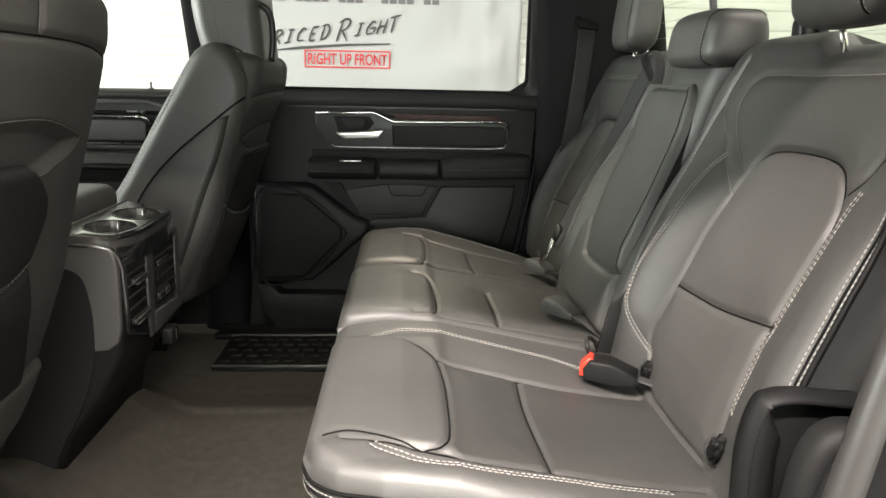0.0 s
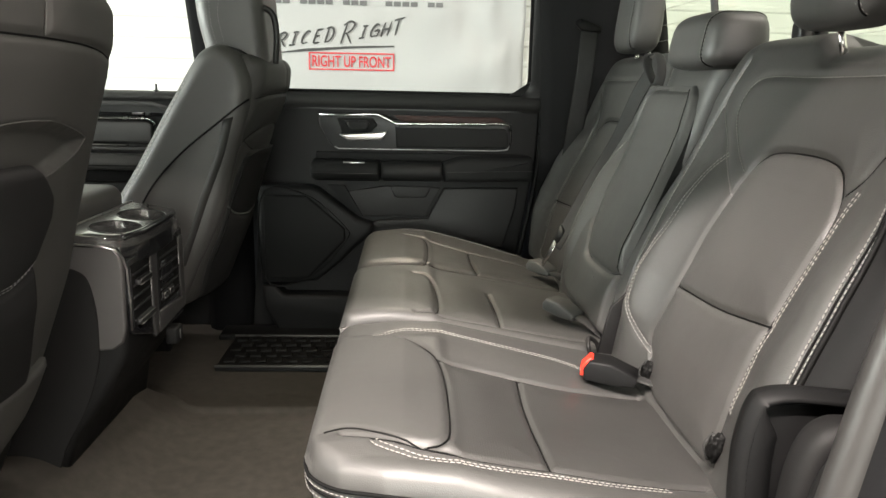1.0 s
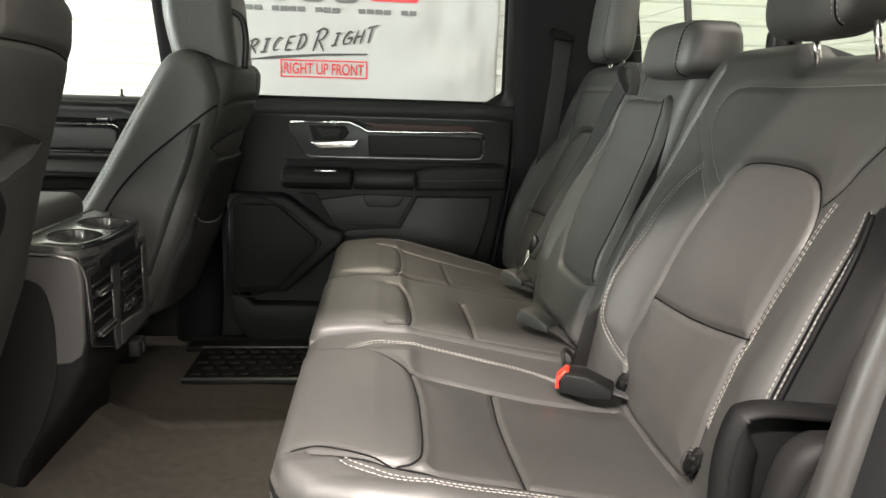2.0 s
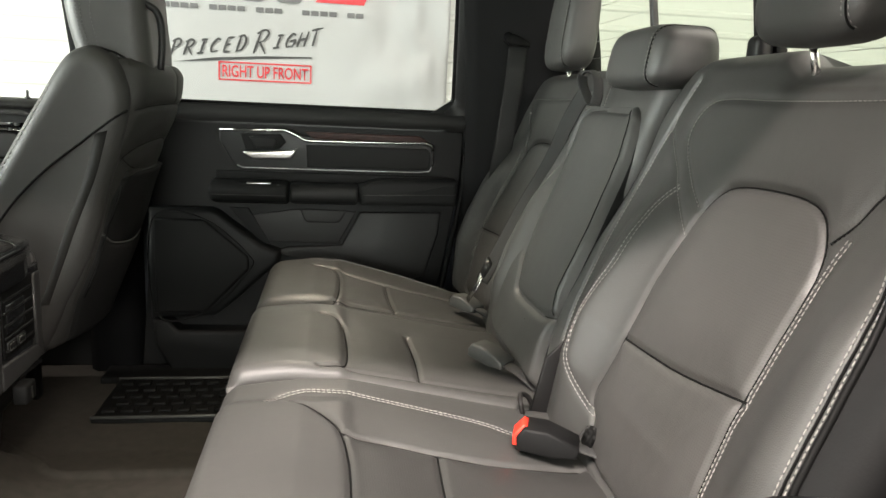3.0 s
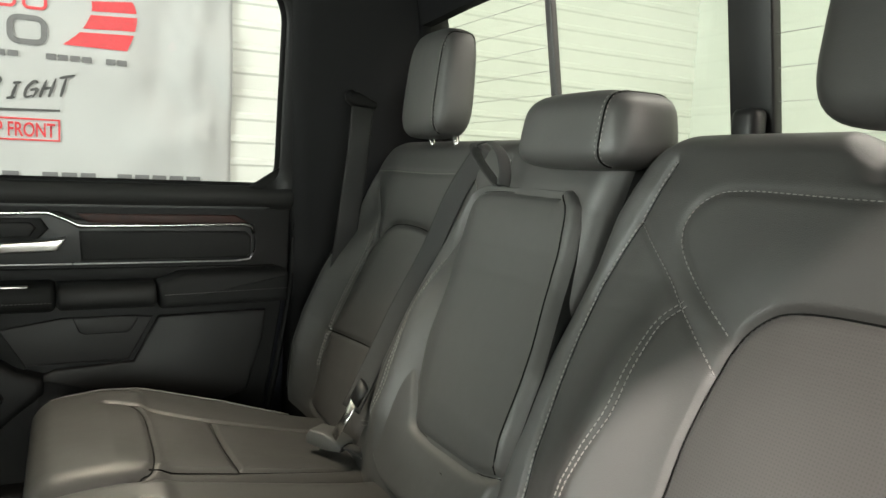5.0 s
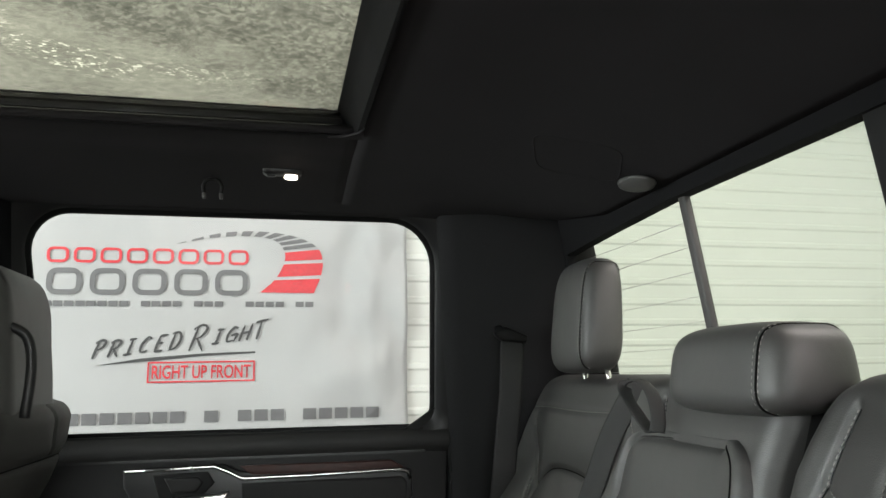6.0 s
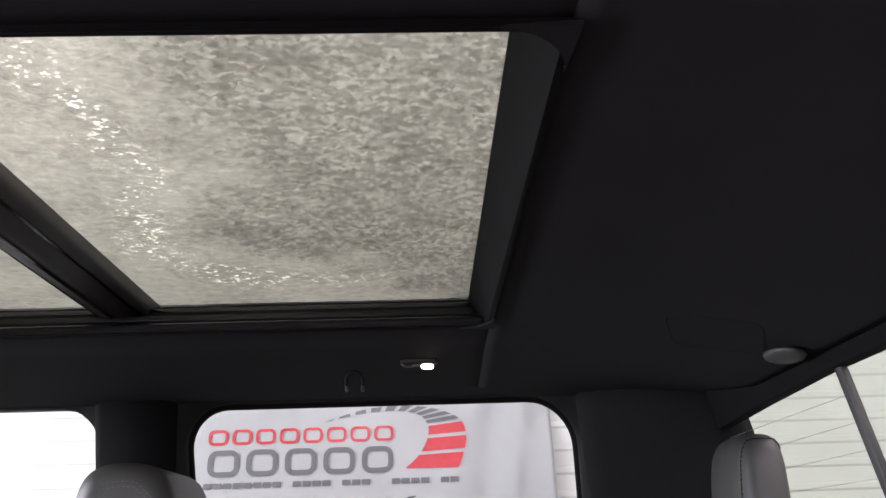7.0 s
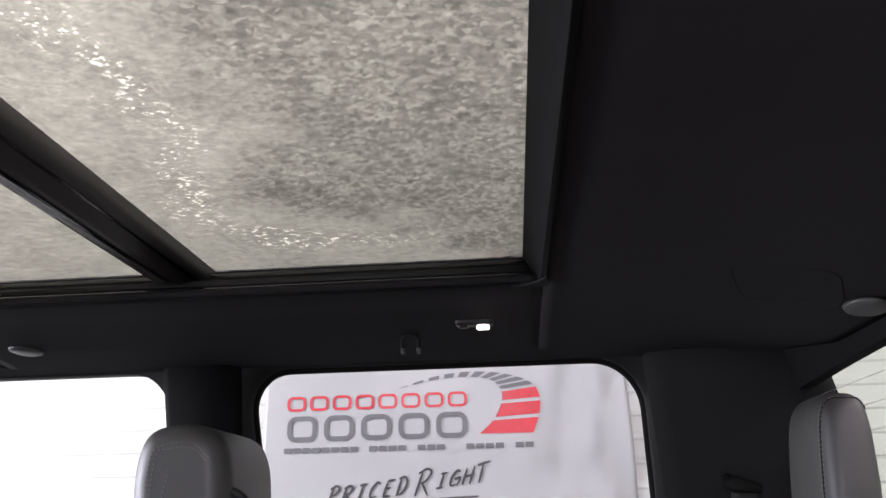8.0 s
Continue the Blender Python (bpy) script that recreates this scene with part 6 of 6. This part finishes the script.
part("well_liner", box(-0.43, -0.395, 1.40, 1.43, 0.4735, 0.495, 0.004), RUBBER, con, "black rubber finger")
part("tray_trim", tube([(-0.447, cy0 - 0.001, 0.545), (-0.42, cy0 - 0.001, 0.545), (-0.385, cy0 + 0.001, 0.543), (-0.362, cy0 + 0.006, 0.536), (-0.351, cy0 + 0.012, 0.52), (-0.347, cy0 + 0.015, 0.50), (-0.346, cy0 + 0.018, 0.44), (-0.348, cy0 + 0.020, 0.392)], 0.002, 8), CHROME, con, "silver trim line")
part("rear_lip", tube(curve([(-0.358, cy0 + 0.028, 0.551), (-0.341, cy0 + 0.08, 0.553), (-0.338, YC, 0.554), (-0.341, cy1 - 0.08, 0.553), (-0.358, cy1 - 0.028, 0.551)], 6), 0.006, 10), GLOSSBLACK, con, "glossy rear lip")
part("front_edge", tube([(-0.447, cy0, 0.556), (-0.447, cy1, 0.556)], 0.0022, 8), CHROME, con, "silver edge behind the lid")
part("rear_skirt", prism([(p.x, p.y) for p in curve([(-0.36, cy0 + 0.022, 0), (-0.343, cy0 + 0.07, 0), (-0.338, YC, 0), (-0.343, cy1 - 0.07, 0), (-0.36, cy1 - 0.022, 0)], 5)] + [(-0.375, cy1 - 0.03), (-0.375, cy0 + 0.03)], "z", 0.500, 0.545, 0.003), GLOSSBLACK, con, "glossy black skirt under the tray")
part("rear_face", prism([(cy0 + 0.015, 0.515), (cy1 - 0.015, 0.515), (cy1 - 0.02, 0.335), (1.44, 0.345), (cy0 + 0.02, 0.385)], "x", -0.354, -0.345, 0.003), GLOSSBLACK, con, "glossy black rear face")
part("centre_bar", prism([(1.420, 0.512), (1.456, 0.510), (1.448, 0.37), (1.44, 0.345), (1.426, 0.345), (1.420, 0.37)], "x", -0.35, -0.342, 0.003), CONSOLEBAR, con, "satin grey bar")
part("outer_bar", prism([(cy1 - 0.045, 0.50), (cy1 - 0.018, 0.50), (cy1 - 0.02, 0.352), (cy1 - 0.045, 0.36)], "x", -0.35, -0.342, 0.003), CONSOLEBAR, con, "satin grey bar")
part("lower_bar", prism([(1.447, 0.386), (cy1 - 0.043, 0.376), (cy1 - 0.02, 0.352), (1.447, 0.346)], "x", -0.35, -0.341, 0.003), CONSOLEBAR, con, "satin grey lower bar")
for y0, y1, z0 in ((cy0 + 0.022, 1.416, 0.395), (1.462, cy1 - 0.05, 0.392)):
    vent = part("air_vent", box(-0.3475, -0.3435, y0, y1, z0, 0.505, 0.002), RUBBER, con, "black air vent")
    for k in range(5):
        z = z0 + 0.010 + 0.020 * k
        part("slat", box(-0.346, -0.341, y0 + 0.004, y1 - 0.004, z, z + 0.004, 0.001), PLASTIC, vent)
for z, y0, y1 in ((0.466, 1.343, 1.402), (0.398, 1.336, 1.408)):
    tab = part("vent_tab", box(-0.345, -0.334, y0, y1, z, z + 0.011, 0.003), PLASTIC, con, "black vent tab")
    part("tab_rim", tube([(-0.3345, y0 + 0.003, z + 0.001), (-0.3345, y1 - 0.003, z + 0.001), (-0.3345, y1 - 0.003, z + 0.010), (-0.3345, y0 + 0.003, z + 0.010)], 0.0011, 6, True), CHROME, tab, "silver rim")
part("screen", box(-0.345, -0.342, 1.475, 1.545, 0.43, 0.475, 0.002), GLOSSBLACK, con, "small glossy display")
for y in (1.470, 1.505):
    port = part("usb_port", box(-0.345, -0.340, y, y + 0.03, 0.400, 0.418, 0.002), PLASTIC, con, "black socket")
    part("socket_rim", tube([(-0.3398, y + 0.004, 0.404), (-0.3398, y + 0.026, 0.404), (-0.3398, y + 0.026, 0.414), (-0.3398, y + 0.004, 0.414)], 0.0010, 6, True), CHROME, port, "silver rim")
outlet = part("power_outlet", box(-0.345, -0.322, 1.478, 1.518, 0.310, 0.343, 0.005), RUBBER, con, "black power outlet flap")
part("outlet_mark", box(-0.3222, -0.3212, 1.495, 1.500, 0.317, 0.336), CHROME, outlet, "pale printed mark", smooth=False)
for wy in (cy0 + 0.003, cy1 - 0.017):
    part("side_wall", prism([(-0.366, 0.541), (-0.353, 0.525), (-0.350, 0.50), (-0.352, 0.40), (-0.358, 0.375), (-0.375, 0.362), (-1.3, 0.30), (-1.3, 0.54), (-0.40, 0.544)], "y", wy, wy + 0.014, 0.004), CONSOLEBODY, con, "dark grey satin side wall")
# the tray is tilted down to the rear to mirror the far window to the camera
for ob in con.children:
    if ob.name.split(".")[0] in ("tray", "cup_rim", "front_edge"):
        for v in ob.data.vertices:
            if v.co.z > 0.53:
                v.co.z -= 0.10 * (v.co.x + 0.36)
con.location.x -= 0.016

# ---- floor storage lid with raised pattern, far foot well ----
bin_ = thing("floor_bin_lid", "black rubber floor bin lid with a raised grid", "floor mat", (-0.25, 2.07, FLOOR))
part("lid", box(-0.40, 0.12, 1.955, 2.20, FLOOR - 0.006, FLOOR + 0.012, 0.006), RUBBER, bin_, "black rubber lid")
part("edge_bar", tube([(-0.40, 1.957, FLOOR + 0.014), (0.12, 1.957, FLOOR + 0.014)], 0.004, 8), GREYPLASTIC, bin_, "pale front edge")
part("edge_bar", tube([(-0.40, 2.198, FLOOR + 0.014), (0.12, 2.198, FLOOR + 0.014)], 0.004, 8), GREYPLASTIC, bin_, "pale rear edge")
block = None
for r in range(5):
    for k in range(12):
        x = -0.385 + 0.042 * k + (0.021 if r % 2 else 0)
        y = 1.985 + 0.042 * r
        if block is None:
            block = part("block", box(x, x + 0.03, y, y + 0.026, FLOOR + 0.010, FLOOR + 0.018, 0.003), RUBBER, bin_)
            bx, by = x, y
        else:
            ob = new("block", block.data)
            ob.parent = bin_
            ob.location = block.location + Vector((x - bx, y - by, 0))
tagged(link("trim_door_sill", box(-0.45, 0.45, 2.20, 2.30, FLOOR - 0.01, FLOOR + 0.016, 0.006), RUBBER), "black plastic door sill", "trim", kind="structure")
tagged(link("trim_door_sill_near", box(-0.45, 0.5, NEARSIDE - 0.03, NEARSIDE + 0.10, FLOOR - 0.01, FLOOR + 0.016, 0.006), RUBBER), "black plastic door sill", "trim", kind="structure")

# seat rail end by the near front seat
latch = thing("rail_latch", "small black metal seat rail latch on the carpet", "latch", (-0.34, 1.16, 0.1))
lz = floor_z(-0.42, 1.18)
part("block", box(-0.50, -0.435, 1.10, 1.16, lz - 0.004, lz + 0.035, 0.008), RUBBER, latch)
part("bolt", lathe([(0.012, 0), (0.012, 0.006), (0.006, 0.010)], (-0.455, 1.125, lz + 0.034)), CHROME, latch, "steel bolt head")
part("bolt", lathe([(0.009, 0), (0.009, 0.006), (0.005, 0.009)], (-0.48, 1.145, lz + 0.034)), CHROME, latch, "steel bolt head")

# ---- near side: striker pillar, side bolster and its strap ----
bm = bmesh.new()
rows = []
for z, xs in ((0.05, 0.40), (0.30, 0.408), (0.45, 0.432), (0.60, 0.462), (0.75, 0.495), (0.95, 0.52), (1.10, 0.51), (1.22, 0.46)):
    y = 2 * YC - side_y(z)
    rows.append([bm.verts.new(p) for p in ((0.82, y - 0.045, z), (xs + 0.05, y - 0.045, z), (xs + 0.012, y - 0.03, z), (xs, y + 0.0, z), (xs + 0.012, y + 0.03, z), (xs + 0.08, y + 0.05, z), (0.62 if z < 0.84 else 0.66, y + 0.08, z), (0.80 - max(0, z - 0.84) * 0.3, y + 0.17, z))])
for A, B in zip(rows, rows[1:]):
    for k in range(len(A) - 1):
        bm.faces.new((A[k], B[k], B[k + 1], A[k + 1]))
bmesh.ops.recalc_face_normals(bm, faces=bm.faces)
q = tagged(link("trim_rear_quarter_near", bm, PILLAR), "black trimmed rear pillar by the open door", "pillar", kind="structure")
q.modifiers.new("thick", "SOLIDIFY").thickness = 0.012
tagged(link("trim_door_seal", tube(curve([(0.392, 0.60, 0.06), (0.40, 0.60, 0.3), (0.422, 0.602, 0.45), (0.452, 0.605, 0.6), (0.486, 0.61, 0.75), (0.51, 0.66, 0.95), (0.495, 0.72, 1.10), (0.42, 0.765, 1.2), (0.2, 0.775, 1.225), (-0.3, 0.775, 1.225)], 8), 0.017, 12), SEAL), "black rubber door seal", "trim", kind="structure")
# Flap and covers are darkened: a shadow falling here is put into their colour.
bol = thing("side_bolster", "black vinyl bolster between backrest and door", "bolster", (0.5, 0.755, 0.4))
part("pad", prism([(p.x, p.y) for p in curve([(0.43, 0.38, 0), (0.424, 0.45, 0), (0.427, 0.50, 0), (0.438, 0.529, 0), (0.47, 0.533, 0), (0.53, 0.530, 0), (0.60, 0.533, 0), (0.66, 0.55, 0), (0.68, 0.50, 0), (0.66, 0.34, 0), (0.55, 0.33, 0)], 4, True)], "y", 0.738, 0.750, 0.005, 3), SIDEBLACK, bol, "inner face of the flap, the hollow's shade put into its black")
# the flap's free edge: a lip that stands out to the door along its front and top
lip_out = curve([(0.421, 0, 0.36), (0.418, 0, 0.426), (0.417, 0, 0.475), (0.421, 0, 0.507), (0.428, 0, 0.529), (0.438, 0, 0.537), (0.465, 0, 0.540), (0.53, 0, 0.535), (0.60, 0, 0.538)], 6)
bm = bmesh.new()
rows = []
for k, p in enumerate(lip_out):
    a = lip_out[max(0, k - 1)]
    b = lip_out[min(len(lip_out) - 1, k + 1)]
    d = (b - a).normalized()
    inn = Vector((d.z, 0, -d.x))
    w = 0.034 if p.z < 0.50 else 0.034 - 0.022 * min(1, (p.z - 0.50) / 0.03)
    rows.append([bm.verts.new(q) for q in (Vector((p.x, 0.752, p.z)), Vector((p.x, 0.738, p.z)) - inn * 0.001, Vector((p.x, 0.730, p.z)) + inn * 0.004, Vector((p.x, 0.727, p.z)) + inn * w * 0.6, Vector((p.x, 0.735, p.z)) + inn * w, Vector((p.x, 0.750, p.z)) + inn * (w + 0.004))])
for A, B in zip(rows, rows[1:]):
    for k in range(5):
        bm.faces.new((A[k], A[k + 1], B[k + 1], B[k]))
bmesh.ops.recalc_face_normals(bm, faces=bm.faces)
part("flap", bm, SIDEBLACK, bol, "leather flap with a sewn edge, darkened in colour for shade").modifiers.new("thick", "SOLIDIFY").thickness = 0.003
part("stitching", stitches([[p + Vector((0.0065, 0.7268, 0)) for p in lip_out[:24]]], 0.004, 0.003, 0.0006), RUBBER, bol, "dark stitches")
part("latch_cover", cushioned([(p.x, p.y) for p in curve([(0.445, 0.36, 0), (0.447, 0.447, 0), (0.453, 0.486, 0), (0.463, 0.511, 0), (0.478, 0.524, 0), (0.50, 0.527, 0), (0.58, 0.52, 0), (0.60, 0.44, 0), (0.58, 0.34, 0), (0.50, 0.33, 0)], 5, True)], 0.684, 0.726, 0.016), HARD, bol, "dark grey moulded cover")
part("latch_roll", cushioned([(p.x, p.y) for p in curve([(0.450, 0.36, 0), (0.451, 0.455, 0), (0.457, 0.486, 0), (0.468, 0.505, 0), (0.49, 0.514, 0), (0.56, 0.51, 0), (0.59, 0.44, 0), (0.57, 0.34, 0), (0.50, 0.33, 0)], 5, True)], 0.640, 0.686, 0.018), HARD, bol, "dark grey moulded roll")
for nm, at in (("release_loop", (0.468, 0.905, 0.385)), ("release_loop", (0.470, 1.165, 0.375))):
    lp = thing(nm, "crumpled black webbing loop at the foot of the backrest", "strap", at, "loops of the rear bench")
    x, y, z = at
    bm = bmesh.new()
    bmesh.ops.create_icosphere(bm, subdivisions=4, radius=1.0)
    for v in bm.verts:
        w = 1 + 0.30 * noise.noise(v.co * 2.6 + Vector((y * 9, 0, 0))) + 0.14 * noise.noise(v.co * 7)
        v.co = Vector((x + 0.008 + v.co.x * w * 0.011, y + v.co.y * w * 0.010 - v.co.z * 0.006, z + 0.006 + v.co.z * w * 0.021))
    part("loop", bm, RUBBER, lp, "crumpled black elastic")
    part("fold", tube(curve([(x + 0.006, y + 0.006, z + 0.024), (x - 0.003, y + 0.009, z + 0.008), (x + 0.000, y + 0.004, z - 0.010)], 6), 0.003, 8, flat=0.5, up=(1, 0, 0)), WEBBING, lp)
anc = thing("child_seat_anchor", "dull steel child seat anchor between the cushions", "anchor", (0.44, 1.31, 0.36))
part("bracket", tube(curve([(0.425, 1.30, 0.352), (0.418, 1.30, 0.378), (0.425, 1.325, 0.382), (0.44, 1.335, 0.372), (0.45, 1.335, 0.35)], 6), 0.004, 8), CONSOLEGREY, anc)
part("plate", prism([(0.44, 0.35), (0.46, 0.44), (0.50, 0.48), (0.52, 0.46), (0.48, 0.35)], "y", 1.322, 1.330, 0.002), HARD, anc, "dark guide plate")

# ---- things on the headliner ----
lampthing = thing("reading_lamp", "lit oval reading lamp in the headliner", "lamp", (0.142, 1.975, 1.225))
lzz = liner_z(0.142, 1.965) - 0.001
part("lens", box(0.136, 0.158, 1.950, 1.963, lzz - 0.012, lzz - 0.004, 0.005, 3), lit("warm_lamp_lens", (1.0, 0.84, 0.66), 14.0), lampthing, "glowing warm lens")
part("surround", box(0.100, 0.165, 1.945, 1.971, lzz - 0.005, lzz + 0.012, 0.006, 3), PLASTIC, lampthing, "black surround")
part("switch", box(0.106, 0.122, 1.951, 1.964, lzz - 0.008, lzz, 0.003, 3), PLASTIC, lampthing)
data = bpy.data.lights.new("reading_light", "SPOT")
data.energy, data.color, data.spot_size, data.spot_blend, data.shadow_soft_size = READING, (1.0, 0.86, 0.68), radians(78), 1.0, 0.03
rl = new("reading_light", data)
rl.matrix_world = look((0.147, 1.957, lzz - 0.022), (0.15, 1.80, 0.4))
hook = thing("coat_hook", "small black coat hook with pale screw caps", "hook", (0.012, 2.04, 1.22))
hz = liner_z(0.016, 2.006) - 0.002
part("bow", tube(curve([(0.002, 2.008, hz - 0.024), (0.001, 2.004, hz - 0.010), (0.007, 2.0, hz - 0.002), (0.016, 2.0, hz), (0.025, 2.0, hz - 0.002), (0.031, 2.004, hz - 0.010), (0.030, 2.008, hz - 0.024)], 5), 0.0035, 8), RUBBER, hook)
for x in (0.002, 0.030):
    part("cap", box(x - 0.003, x + 0.003, 2.003, 2.012, hz - 0.032, hz - 0.022, 0.0015), GREYPLASTIC, hook, "pale cap")
for x, y, lab in ((0.645, 1.69, "unlit grey oval lamp in the headliner by the back window"), (-0.69, 1.99, "unlit grey oval lamp in the headliner by the front door")):
    cap = thing("ceiling_light", lab, "lamp", (x, y, liner_z(x, y)))
    cz = liner_z(x, y)
    bm = lathe([(0.026, -0.006), (0.024, -0.010), (0.015, -0.013), (0.002, -0.014)], (0, 0, 0), "z", 24)
    bmesh.ops.transform(bm, matrix=Matrix.Translation((x, y, cz)) @ Matrix.Rotation(0.22 if x > 0 else 0, 4, "Y") @ Matrix.Diagonal((1.0, 1.4, 1, 1)), verts=bm.verts)
    part("cover", bm, GREYPLASTIC, cap)
grl = thing("headliner_speaker", "faint rounded speaker bulge in the black headliner", "speaker", (0.53, 1.72, liner_z(0.53, 1.72)))
pts = [p[:2] for p in curve([(0.473, 1.637, 0), (0.524, 1.621, 0), (0.577, 1.614, 0), (0.605, 1.66, 0), (0.623, 1.721, 0), (0.573, 1.745, 0), (0.52, 1.755, 0), (0.488, 1.695, 0)], 6, True)]
part("ring", tube([(x, y, liner_z(x, y) + 0.0005) for x, y in pts], 0.0014, 6, True), HEADLINER, grl)
